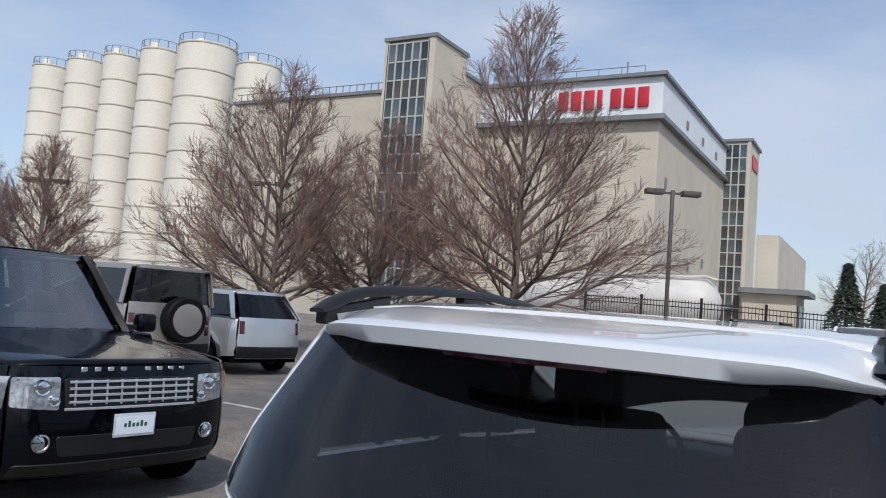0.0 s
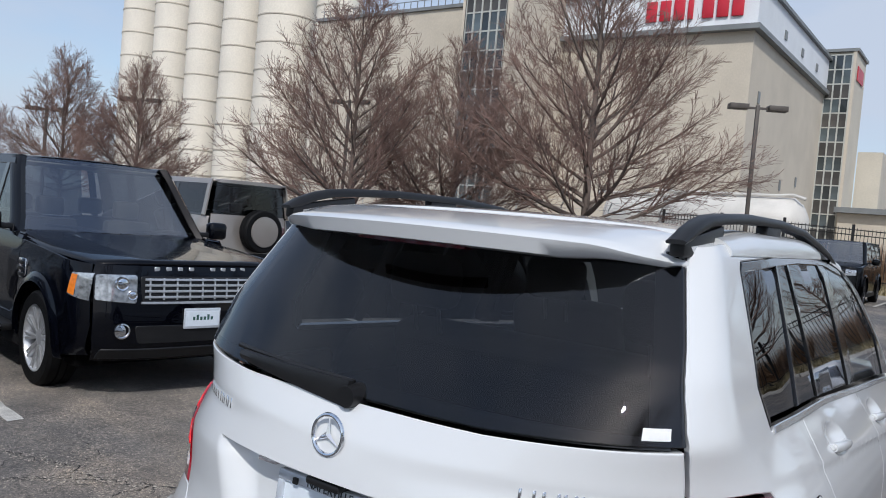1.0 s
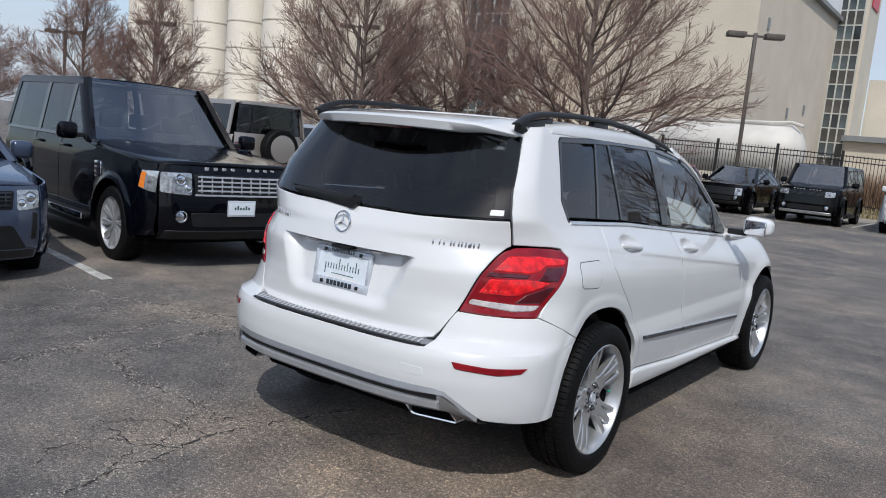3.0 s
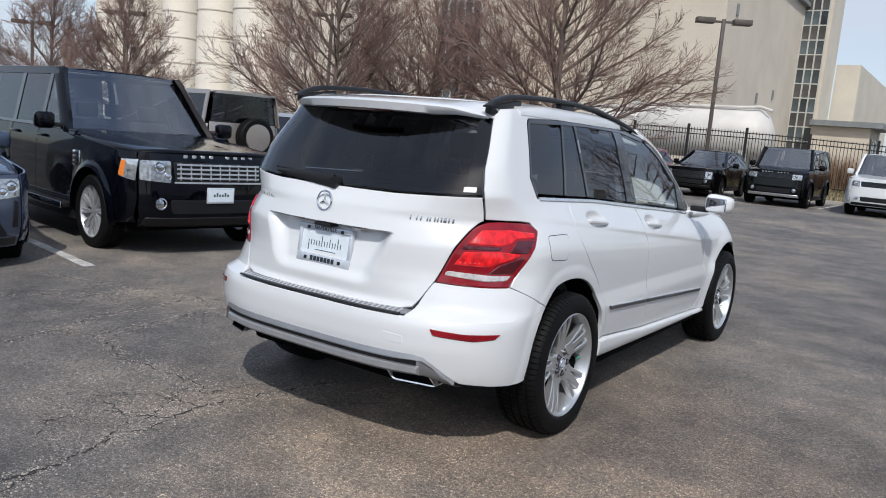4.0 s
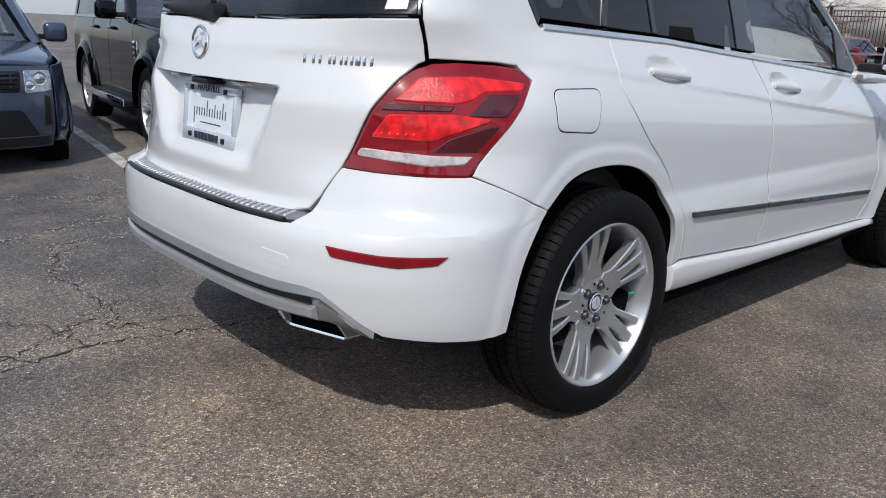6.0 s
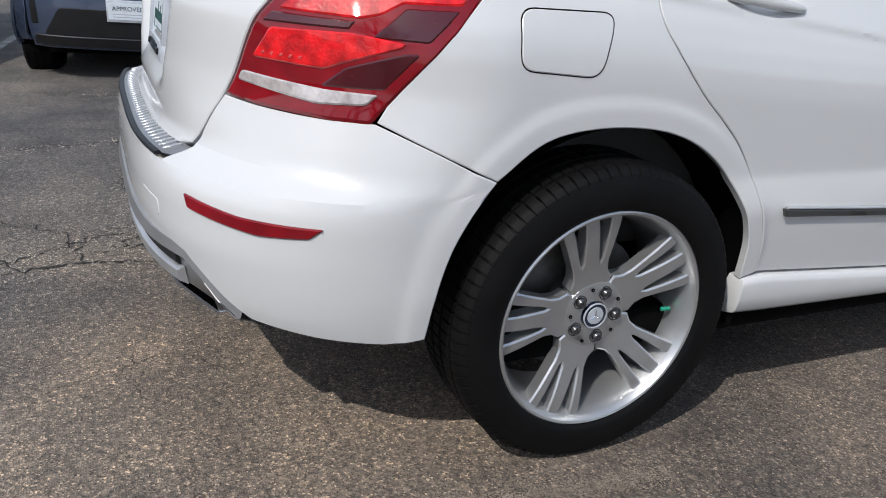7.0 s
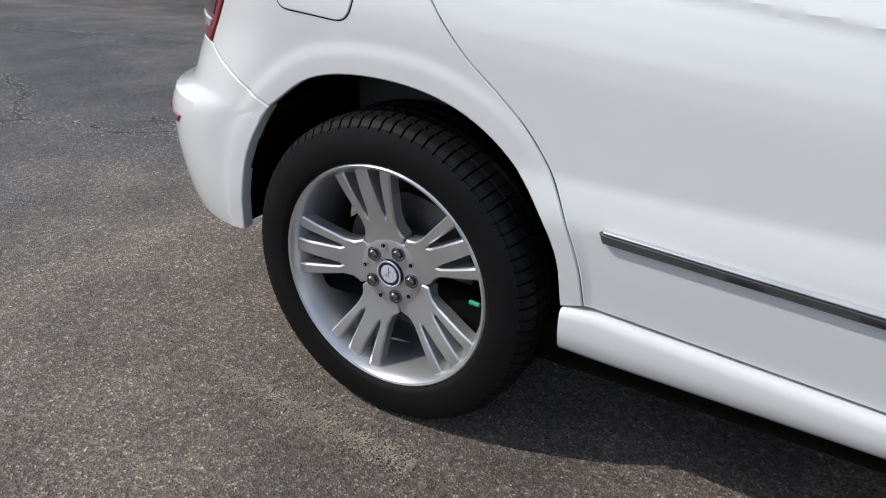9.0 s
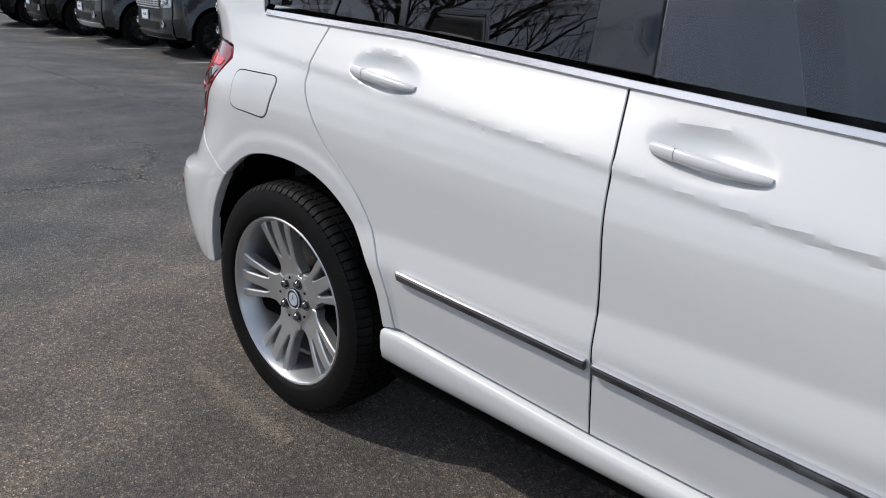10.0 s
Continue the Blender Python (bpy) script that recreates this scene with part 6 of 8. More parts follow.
def upper_body():
    # roof
    v, f = [], []
    ys = np.linspace(-0.27, 1.42, 26)
    xs = np.linspace(-1, 1, 25)
    for y in ys:
        half = 0.585 - 0.01 * sstep(0.8, 1.42, y)
        mid = 1.621 - 0.044 * ((y - 0.40) / 1.05) ** 2
        edge = roof_edge(y)
        for x in xs:
            v.append((x * half, y, edge + (mid - edge) * (1 - abs(x) ** 2.6)))
    n = len(xs)
    f = [(j * n + i, j * n + i + 1, (j + 1) * n + i + 1, (j + 1) * n + i) for j in range(len(ys) - 1) for i in range(n - 1)]
    roof = raw("roof", v, f, WHITE, CAR, angle=60)
    sol = roof.modifiers.new("thickness", "SOLIDIFY")
    sol.thickness, sol.offset = 0.03, -1
    # roof side members between the roof and the windows
    for s in (1, -1):
        rings = []
        for y in np.linspace(-0.26, 1.40, 24):
            zt = roof_edge(y)
            xt = 0.585 - 0.01 * sstep(0.8, 1.42, y)
            zb = 1.545 - 0.004 * max(0, y) - 0.37 * max(0, y - 1.05) ** 2
            zb = min(zb, zt - 0.012)
            xb = S.half(y, zb) + 0.003
            rings.append([(s * (xt - 0.004), y, zt - 0.001)] + [(s * (xt + (xb - xt) * math.sin(a) ** 0.9), y, zb + (zt - zb) * math.cos(a) ** 0.9) for a in (0.25, 0.5, 0.8, 1.1, 1.35)] + [(s * xb, y, zb), (s * (xb - 0.05), y, zb)])
        v, f = loft(rings)
        raw("roof_side", v, f, WHITE, CAR, angle=60)
        # A-pillar
        rings = []
        for t in np.linspace(0, 1, 10):
            y, z = 1.36 + 0.72 * t, 1.525 - 0.47 * t - 0.06 * math.sin(math.pi * t) * -1
            xo = S.half(y, z)
            rings.append([(s * (xo + 0.004), y, z), (s * (xo - 0.03), y + 0.035, z + 0.035), (s * (xo - 0.075), y + 0.05, z + 0.03), (s * (xo - 0.05), y - 0.02, z - 0.03)])
        v, f = loft(rings)
        raw("front_pillar", v, f, WHITE, CAR, angle=60)
    # windscreen
    v, f = [], []
    for j in range(9):
        t = j / 8
        for i in range(17):
            x = -1 + i / 8
            half = 0.575 + 0.155 * t
            y = 1.42 + 0.78 * t - 0.14 * abs(x) ** 2.2
            z = 1.565 - 0.49 * t + 0.07 * math.sin(math.pi * t) + 0.02 * (1 - x * x) * (1 - t)
            v.append((x * half, y, z))
    f = [(j * 17 + i, j * 17 + i + 1, (j + 1) * 17 + i + 1, (j + 1) * 17 + i) for j in range(8) for i in range(16)]
    ws = raw("windscreen", v, f, PANE, CAR, "clear windscreen", 180)
    ws.visible_shadow = False
    # bonnet
    v, f = [], []
    for j in range(17):
        t = j / 16
        y = 2.05 + 1.42 * t
        for i in range(21):
            x = -1 + i / 10
            half = 0.80 - 0.10 * t ** 2
            zz = 1.075 - 0.02 * t - 0.10 * t ** 3
            z = zz - (0.045 + 0.02 * t) * abs(x) ** 3
            v.append((x * half, y - 0.16 * t * abs(x) ** 2.5, z))
    f = [(j * 21 + i, j * 21 + i + 1, (j + 1) * 21 + i + 1, (j + 1) * 21 + i) for j in range(16) for i in range(20)]
    hood = raw("bonnet", v, f, WHITE, CAR, angle=60)
    sol = hood.modifiers.new("thickness", "SOLIDIFY")
    sol.thickness, sol.offset = 0.03, -1
    # nose
    fn = lambda x, z: S.nose(x, z)
    skin.sense = -1
    skin("front_bumper", [(-0.82, 0.30), (0.82, 0.30), (0.84, 0.45), (0.80, 0.60), (0.45, 0.62), (-0.45, 0.62), (-0.80, 0.60), (-0.84, 0.45)], fn, WHITE, CAR, step=0.05, fine=0.03)
    skin("grille", [(-0.44, 0.63), (0.44, 0.63), (0.46, 0.88), (-0.46, 0.88)], fn, BLACK, CAR, "black grille", step=0.06, fine=0.04)
    for s in (1, -1):
        o = [(s * 0.48, 0.64), (s * 0.78, 0.66), (s * 0.80, 0.84), (s * 0.49, 0.88)]
        skin("headlamp", o if s > 0 else o[::-1], fn, HEADLAMP, CAR, "clear headlamp", step=0.05, fine=0.03)
    skin.sense = 1
    # floor pan
    boxes("underbody", [((-0.84, -0.30, 0.24), (0.84, 3.30, 0.34))], DARK, CAR, "black underbody", bevel=0.02)


upper_body()


def cabin():
    boxes("cabin_floor", [((-0.60, -0.66, 0.60), (0.60, 0.02, 0.66)), ((-0.78, 0.02, 0.345), (0.78, 2.2, 0.42))], DARK, CAR, "dark carpet")
    for s in (1, -1):
        bm = bmesh.new()
        box(bm, (min(s * 0.66, s * 0.72), -0.20, 0.45), (max(s * 0.66, s * 0.72), 1.9, 1.00), 0.03)
        part("door_lining", bm, SEAT, CAR, "dark door lining")
        bm = bmesh.new()
        box(bm, (min(s * 0.58, s * 0.62), -0.46, 0.66), (max(s * 0.58, s * 0.62), -0.22, 1.12), 0.02)
        part("boot_lining", bm, DARK, CAR)

    def seat(x, y, w, back):
        st = thing_part("seat", CAR)
        bm = bmesh.new()
        box(bm, (x - w / 2, y, 0.62), (x + w / 2, y + 0.50, 0.80), 0.05, seg=3)
        box(bm, (x - w / 2, -0.06, 0.0), (x + w / 2, 0.09, back), 0.05, Matrix.Translation((0, y, 0.72)) @ Matrix.Rotation(radians(16), 4, "X"), 3)
        me = bpy.data.meshes.new("seat")
        bmesh.ops.recalc_face_normals(bm, faces=bm.faces)
        bm.to_mesh(me)
        bm.free()
        me.materials.append(SEAT)
        smooth_mesh(me)
        st.data = me
        for hx in ((x,) if w < 0.7 else (x - 0.42, x + 0.42)):
            bm = bmesh.new()
            box(bm, (hx - 0.13, y - 0.31, 1.27), (hx + 0.13, y - 0.20, 1.45), 0.045, seg=3)
            part("headrest", bm, SEAT, st)
            for d in (-0.05, 0.05):
                tube_part("headrest_post", [(hx + d, y - 0.22, 1.18), (hx + d, y - 0.25, 1.30)], 0.007, STEEL, st, sides=6)

    seat(0.0, 0.28, 1.25, 0.50)
    seat(0.37, 1.12, 0.50, 0.56)
    seat(-0.37, 1.12, 0.50, 0.56)
    bm = bmesh.new()
    box(bm, (-0.74, 1.75, 0.78), (0.74, 2.10, 1.04), 0.06, seg=3)
    part("dashboard", bm, BLACK, CAR, "black dashboard")
    v, f = [], []
    for k in range(28):
        t = 2 * math.pi * k / 28
        for j in range(6):
            p = 2 * math.pi * j / 6
            r = 0.175 + 0.015 * math.cos(p)
            v.append((-0.37 + r * math.cos(t), 1.66 - 0.4 * r * math.sin(t) * 0.4 + 0.015 * math.sin(p), 1.02 + r * math.sin(t) * 0.92))
    f = [(k * 6 + j, k * 6 + (j + 1) % 6, ((k + 1) % 28) * 6 + (j + 1) % 6, ((k + 1) % 28) * 6 + j) for k in range(28) for j in range(6)]
    raw("steering_wheel", v, f, BLACK, CAR, "black steering wheel")
    bm = bmesh.new()
    box(bm, (-0.55, -0.25, 1.560), (0.55, 1.36, 1.572), 0.004)
    for q in bm.verts:
        q.co.z -= 0.06 * max(0.0, q.co.y - 0.9)
    part("headliner", bm, GREYTRIM, CAR, "pale grey headliner")
    bm = bmesh.new()
    box(bm, (-0.11, 1.48, 1.415), (0.11, 1.51, 1.475), 0.015)
    part("inner_mirror", bm, BLACK, CAR)


cabin()


# ---- wheels ----
def tyre_mesh():
    prof = [(-0.110, 0.258), (-0.118, 0.275), (-0.119, 0.305), (-0.112, 0.335), (-0.098, 0.350), (-0.088, 0.3545), (-0.072, 0.3558), (-0.071, 0.349), (-0.063, 0.349), (-0.062, 0.3572), (-0.026, 0.358), (-0.025, 0.3505), (-0.016, 0.3505), (-0.015, 0.358),
            (0.015, 0.358), (0.016, 0.3505), (0.025, 0.3505), (0.026, 0.358), (0.062, 0.3572), (0.063, 0.349), (0.071, 0.349), (0.072, 0.3558), (0.088, 0.3545), (0.094, 0.3515), (0.098, 0.350), (0.104, 0.343), (0.108, 0.339), (0.1105, 0.339), (0.112, 0.335), (0.1175, 0.316), (0.1195, 0.305), (0.119, 0.290), (0.118, 0.275), (0.1155, 0.268), (0.110, 0.262), (0.106, 0.256)]
    blocks = 82
    marks = [(b + q) / blocks for b in range(blocks) for q in (0.0, 0.05, 0.15, 0.20, 0.60)]
    seg = len(marks)
    verts, faces = [], []
    n = len(prof)
    for k, mark in enumerate(marks):
        t = 2 * math.pi * mark
        groove = k % 5 in (1, 2)
        for o, r in prof:
            if groove:
                if r > 0.3535 and abs(o) > 0.06:
                    r -= 0.0085
                elif r > 0.3535 and abs(o) < 0.05:
                    r -= 0.003
                elif r > 0.337 and abs(o) > 0.093:
                    r -= 0.0055
            verts.append((o, r * math.cos(t), r * math.sin(t)))
    for k in range(seg):
        j = (k + 1) % seg
        for i in range(n - 1):
            faces.append((k * n + i, k * n + i + 1, j * n + i + 1, j * n + i))
    return mesh_of("tyre", verts, [f[::-1] for f in faces], RUBBER, 35)


def spoke_outline():
    """One of five groups of three fingers, pointing up, in metres: (along the radius, across)."""
    half = [(0.045, 0.033), (0.070, 0.050), (0.081, 0.055), (0.090, 0.050), (0.102, 0.045), (0.125, 0.0455), (0.245, 0.078), (0.249, 0.049), (0.165, 0.0335), (0.136, 0.0275), (0.130, 0.0235), (0.136, 0.0205), (0.165, 0.019), (0.248, 0.0165)]
    right = half
    left = [(r, -a) for r, a in half[::-1]]
    return [(a, r) for r, a in right] + [(a, r) for r, a in left]


def wheel_thing(x, y, turn, spin):
    """Tyre, rim with five groups of fingers, hub cap, bolts, brake disc; outer face to +x."""
    w = new("wheel", WHEEL["tyre"])
    w.parent = CAR
    w.matrix_basis = Matrix.Translation((x, y, 0.355)) @ Matrix.Rotation(turn, 4, "Z") @ Matrix.Rotation(radians(spin), 4, "X")
    tagged(w, "black tyre on a silver alloy wheel")
    for nm in ("rim", "hub", "hub_cap", "cap_ring", "brake_disc"):
        put(new(nm, WHEEL[nm]), w)
    for k in range(5):
        o = put(new("spoke", WHEEL["spoke"]), w)
        o.matrix_basis = Matrix.Rotation(radians(72 * k), 4, "X")
        b = put(new("wheel_bolt", WHEEL["bolt"]), w)
        b.matrix_basis = Matrix.Rotation(radians(72 * k + 36), 4, "X") @ Matrix.Translation((0, 0, 0.056))
        b = put(new("bolt_hole", WHEEL["hole"]), w)
        b.matrix_basis = Matrix.Rotation(radians(72 * k), 4, "X") @ Matrix.Translation((0, 0, 0.066))
    for k in range(3):
        o = put(new("cap_ray", WHEEL["ray"]), w)
        o.matrix_basis = Matrix.Rotation(radians(120 * k - spin), 4, "X")
    o = put(new("valve_cap", WHEEL["valve"]), w)
    o.matrix_basis = Matrix.Rotation(radians(-108), 4, "X")
    return w


def make_wheel():
    d = {"tyre": tyre_mesh()}
    v, f = lathe([(-0.10, 0.240), (-0.06, 0.228), (0.02, 0.226), (0.06, 0.232), (0.082, 0.240), (0.094, 0.244), (0.104, 0.248), (0.110, 0.252), (0.112, 0.257), (0.108, 0.262), (0.098, 0.262), (0.09, 0.25), (-0.10, 0.25)], 96)
    d["rim"] = mesh_of("rim", v, f, ALLOY, 30)
    face = lambda a, r: 0.066 + 0.028 * sstep(0.06, 0.245, r)
    before = skin.sense
    skin.sense = 1
    sp = skin("spoke", spoke_outline(), lambda a, r: (face(a, r) - 0.10 * a * a, a, r), ALLOY, None, step=0.012, fine=0.008, edge=0.004, depth=0.034)
    d["spoke"] = sp.data
    bpy.data.objects.remove(sp)
    skin.sense = before
    v, f = lathe([(0.03, 0.086), (0.052, 0.085), (0.062, 0.083), (0.0665, 0.079), (0.0680, 0.073), (0.0686, 0.036), (0.068, 0.033), (0.060, 0.033), (0.06, 0.001)], 60)
    d["hub"] = mesh_of("hub", v, [q[::-1] for q in f], ALLOY, 30)
    v, f = lathe([(0.064, 0.030), (0.0735, 0.030), (0.0745, 0.027), (0.0745, 0.001)], 40)
    d["hub_cap"] = mesh_of("hub_cap", v, [q[::-1] for q in f], INK_BLUE, 30)
    v, f = lathe([(0.0740, 0.0315), (0.0765, 0.0310), (0.0765, 0.0285), (0.0748, 0.028)], 40)
    v2, f2 = lathe([(0.0746, 0.021), (0.0758, 0.0205), (0.0758, 0.001)], 40)
    o = len(v)
    d["cap_ring"] = mesh_of("cap_ring", v + v2, [q[::-1] for q in f] + [tuple(i + o for i in q[::-1]) for q in f2], FRAME, 30)
    d["ray"] = mesh_of("cap_ray", [(0.0760, 0.003, 0), (0.0760, -0.003, 0), (0.0760, 0, 0.019), (0.0785, 0, 0.001)], [(0, 2, 3), (2, 1, 3), (1, 0, 3)], CHROME, 10)
    v, f = lathe([(0.060, 0.0165), (0.0712, 0.0165), (0.0715, 0.0148), (0.064, 0.0142), (0.062, 0.0120), (0.078, 0.0112), (0.0815, 0.0085), (0.0815, 0.001)], 18)
    d["bolt"] = mesh_of("wheel_bolt", v, [q[::-1] for q in f], BOLT, 30)
    v, f = lathe([(0.0725, 0.0045), (0.0748, 0.0042), (0.0748, 0.001)], 12)
    d["hole"] = mesh_of("bolt_hole", v, [q[::-1] for q in f], DARK, 30)
    v, f = lathe([(-0.03, 0.165), (-0.005, 0.165), (-0.005, 0.085), (0.03, 0.08), (0.03, 0.001)], 48)
    d["brake_disc"] = mesh_of("brake_disc", v, [q[::-1] for q in f], BRAKE, 30)
    v, f = lathe([(0, 0.005), (0.022, 0.0055), (0.024, 0.004), (0.024, 0.001)], 10)
    d["valve"] = mesh_of("valve_cap", [(0.062 + b, c, 0.222 - a) for a, b, c in v], f, GREEN, 30)
    return d


WHEEL = make_wheel()
for s in (1, -1):
    for yy, spin in ((0.0, 14.0), (WB, -13.0)):
        wheel_thing(s * 0.797, yy, 0.0 if s > 0 else math.pi, spin)


# ---- parked cars ----
def plain_wheel(parent, x, y, rad, side_s, key, rim_mat, spokes, spin, name="wheel"):
    k = (key, rad)
    if k not in PLAIN:
        t, w = rad, 0.12
        r0 = rad * 0.70
        prof = [(-w, r0), (-w * 1.04, r0 * 1.1), (-w, t * 0.93), (-w * 0.8, t * 0.99), (-w * 0.3, t), (-w * 0.28, t * 0.975), (-w * 0.2, t * 0.975), (-w * 0.18, t), (w * 0.18, t), (w * 0.2, t * 0.975), (w * 0.28, t * 0.975), (w * 0.3, t), (w * 0.8, t * 0.99), (w, t * 0.93), (w * 1.04, r0 * 1.1), (w, r0 * 1.01), (w * 0.9, r0 * 0.985)]
        v, f = lathe(prof, 72)
        d = {"tyre": mesh_of("tyre", v, [q[::-1] for q in f], RUBBER, 35)}
        v, f = lathe([(-w * 0.6, r0 * 0.9), (w * 0.5, r0 * 0.9), (w * 0.82, r0 * 0.95), (w * 0.92, r0 * 0.97), (w * 0.95, r0 * 1.0), (w * 0.9, r0 * 1.01)], 60)
        d["rim"] = mesh_of("rim", v, f, rim_mat, 30)
        a = 2 * math.pi / spokes
        out = []
        bent = 0.22 if spokes < 8 else 0.12
        for r, aa in ((0.16, 0.30), (0.5, 0.24), (0.95, 0.20)):
            out.append((r * r0, aa * a * max(0.5, 1.15 - r * 0.3) + bent * (r - 0.16) * a))
        for r, aa in ((0.95, 0.02), (0.6, 0.02), (0.58, -0.04), (0.95, -0.08)):
            out.append((r * r0, aa * a + bent * (r - 0.16) * a))
        for r, aa in ((0.95, -0.26), (0.5, -0.30), (0.16, -0.30)):
            out.append((r * r0, aa * a + bent * (r - 0.16) * a))
        o2 = [(r * math.sin(t), r * math.cos(t)) for r, t in out]
        sp = skin("spoke", o2, lambda p, q: (w * 0.62 + w * 0.26 * math.hypot(p, q) / r0, p, q), rim_mat, None, step=0.04, fine=0.03, edge=0.004, depth=0.03)
        d["spoke"] = sp.data
        bpy.data.objects.remove(sp)
        v, f = lathe([(w * 0.3, r0 * 0.26), (w * 0.66, r0 * 0.24), (w * 0.70, r0 * 0.15), (w * 0.70, 0.001)], 30)
        d["hub"] = mesh_of("hub", v, [q[::-1] for q in f], rim_mat, 30)
        v, f = lathe([(0, r0 * 0.75), (w * 0.2, r0 * 0.75), (w * 0.2, 0.001)], 36)
        d["brake_disc"] = mesh_of("brake_disc", v, [q[::-1] for q in f], BRAKE, 30)
        PLAIN[k] = d
    d = PLAIN[k]
    wobj = new(name, d["tyre"])
    wobj.parent = parent
    wobj.matrix_basis = Matrix.Translation((x, y, rad)) @ Matrix.Rotation(0 if side_s > 0 else math.pi, 4, "Z") @ Matrix.Rotation(radians(spin), 4, "X")
    for nm in ("rim", "hub", "brake_disc"):
        put(new(nm, d[nm]), wobj)
    for j in range(spokes):
        o = put(new("spoke", d["spoke"]), wobj)
        o.matrix_basis = Matrix.Rotation(2 * math.pi * j / spokes, 4, "X")
    return wobj


PLAIN = {}


def grid_mesh(fn, nu, nv):
    v = [fn(i / nu, j / nv) for j in range(nv + 1) for i in range(nu + 1)]
    f = [(j * (nu + 1) + i, j * (nu + 1) + i + 1, (j + 1) * (nu + 1) + i + 1, (j + 1) * (nu + 1) + i) for j in range(nv) for i in range(nu)]
    return v, f


def parked(label, paint, at, turn, half=0.95, rear=-0.98, front=3.80, wb=2.885, rad=0.385, hood=1.10, belt=1.18, roof=1.84, cowl=2.70, ws_top=2.0, gate_top=-0.80,
           tumble=0.12, box_m=3.4, rim_key="a", spokes=7, grille="slats", spare=False, lamp_h=(0.84, 1.0), rim_mat=None, step_bar=False, glass_dark=True, plate=True, group="cars parked in the lot", lip=0.06, bumper=None, arch_mat=None, sill_mat=None, letters=True, amber=True, grille_k=0.56, mirror_back=0.62, fog=True):
    car = thing("parked_suv", label, "car", group, at=at, turn=turn)
    wc = curve_fn([0.25, 0.40, 0.60, belt - 0.22, belt - 0.04, belt, roof - 0.12, roof], [half - 0.07, half - 0.03, half - 0.02, half - 0.02, half - 0.045, half - 0.075, half - 0.075 - tumble, half - 0.12 - tumble], 0.025)
    rc = curve_fn([0.3, 0.5, 0.7, belt, roof], [rear + 0.07, rear, rear + 0.01, rear + 0.05, gate_top], 0.04)
    fc = curve_fn([0.25, 0.42, 0.62, hood - 0.12, hood, hood + 0.3], [front - 0.10, front - 0.01, front, front - 0.03, front - lip, front - lip - 0.1], 0.04)
    sh = Shell(wc, rc, fc, 0.30, 0.36, wb, rad, box_m, 0.0, 0.03)
    K = 0.86
    dy_r = 0.30 * (1 - math.sqrt(1 - K ** box_m))
    dy_f = 0.36 * (1 - math.sqrt(1 - K ** box_m))
    yr = lambda z: rc(z) + dy_r + 0.003
    yf = lambda z: fc(z) - dy_f - 0.003
    zb = 0.34
    ar = rad * 1.19
    glass = PRIVACY if glass_dark else PANE
    arch = lambda yc: [(yc + ar * math.cos(radians(a)), rad + ar * math.sin(radians(a))) for a in range(-6, 187, 12)]
    d1, d2, d3 = 0.44, 1.32, wb - ar - 0.06
    crest = lambda t: hood + (belt - 0.03 - hood) * max(0.0, 1 - t) ** 1.2 - 0.02 * max(0.0, t) ** 6
    y_end = yf(hood - 0.03)
    ztop = belt - 0.012
    for s in (1, -1):
        skin.sense = s
        fn = lambda y, z: sh.side(y, z, s)
        q = [(d1, ztop), (d1, 0.62), (ar + 0.03, 0.50), (ar + 0.02, zb + 0.02)] + arch(0.0) + [(-ar - 0.03, zb + 0.03), (yr(0.40), 0.40), (yr(0.6), 0.6), (yr(0.9), 0.9), (yr(ztop), ztop)]
        skin("quarter_panel", q, fn, paint, car, step=0.07, fine=0.035, edge=0.004, depth=0.02, gap=0.002)
        rd = skin("rear_door", [(d1, ztop), (d1, 0.62), (ar + 0.03, 0.50), (ar + 0.02, zb + 0.02), (d2, zb + 0.02), (d2, ztop)], fn, paint, car, step=0.07, fine=0.035, edge=0.004, depth=0.02, gap=0.003)
        fd = skin("front_door", [(d2, ztop), (d2, zb + 0.02), (d3, zb + 0.02), (d3, ztop)], fn, paint, car, step=0.07, fine=0.035, edge=0.004, depth=0.02, gap=0.003)
        w = [(d3, ztop), (d3, zb + 0.02), (wb - ar - 0.02, zb + 0.02)] + arch(wb)[::-1] + [(wb + ar + 0.03, zb), (yf(0.36), 0.36), (yf(0.6), 0.6), (yf(hood - 0.1), hood - 0.1)] + [(cowl - 0.08 + (y_end - cowl + 0.08) * t, crest(t)) for t in (1.0, 0.9, 0.75, 0.6, 0.45, 0.3, 0.15, 0.0)] + [(cowl - 0.12, ztop)]
        skin("front_wing", w, fn, paint, car, step=0.07, fine=0.035, edge=0.004, depth=0.02, gap=0.002)
        # arch trim
        for yc in (0.0, wb):
            ring = []
            for a in range(-8, 189, 9):
                c, n_ = math.cos(radians(a)), math.sin(radians(a))
                y0, z0 = yc + ar * c, rad + ar * n_
                y1, z1 = yc + (ar + 0.075) * c, rad + (ar + 0.075) * n_
                x0, x1 = sh.half(y0, max(0.3, z0)) + 0.022, sh.half(y1, max(0.3, z1)) + 0.004
                ring.append([(s * x1, y1, z1), (s * (x0 * 0.5 + x1 * 0.5 + 0.010), (y0 + y1) / 2, (z0 + z1) / 2), (s * x0, y0, z0), (s * (x0 - 0.05), y0, z0)])
            v, f = loft(ring, closed=False)
            raw("arch_trim", v, f, arch_mat or paint, car, "", 50)
            v, f = [], []
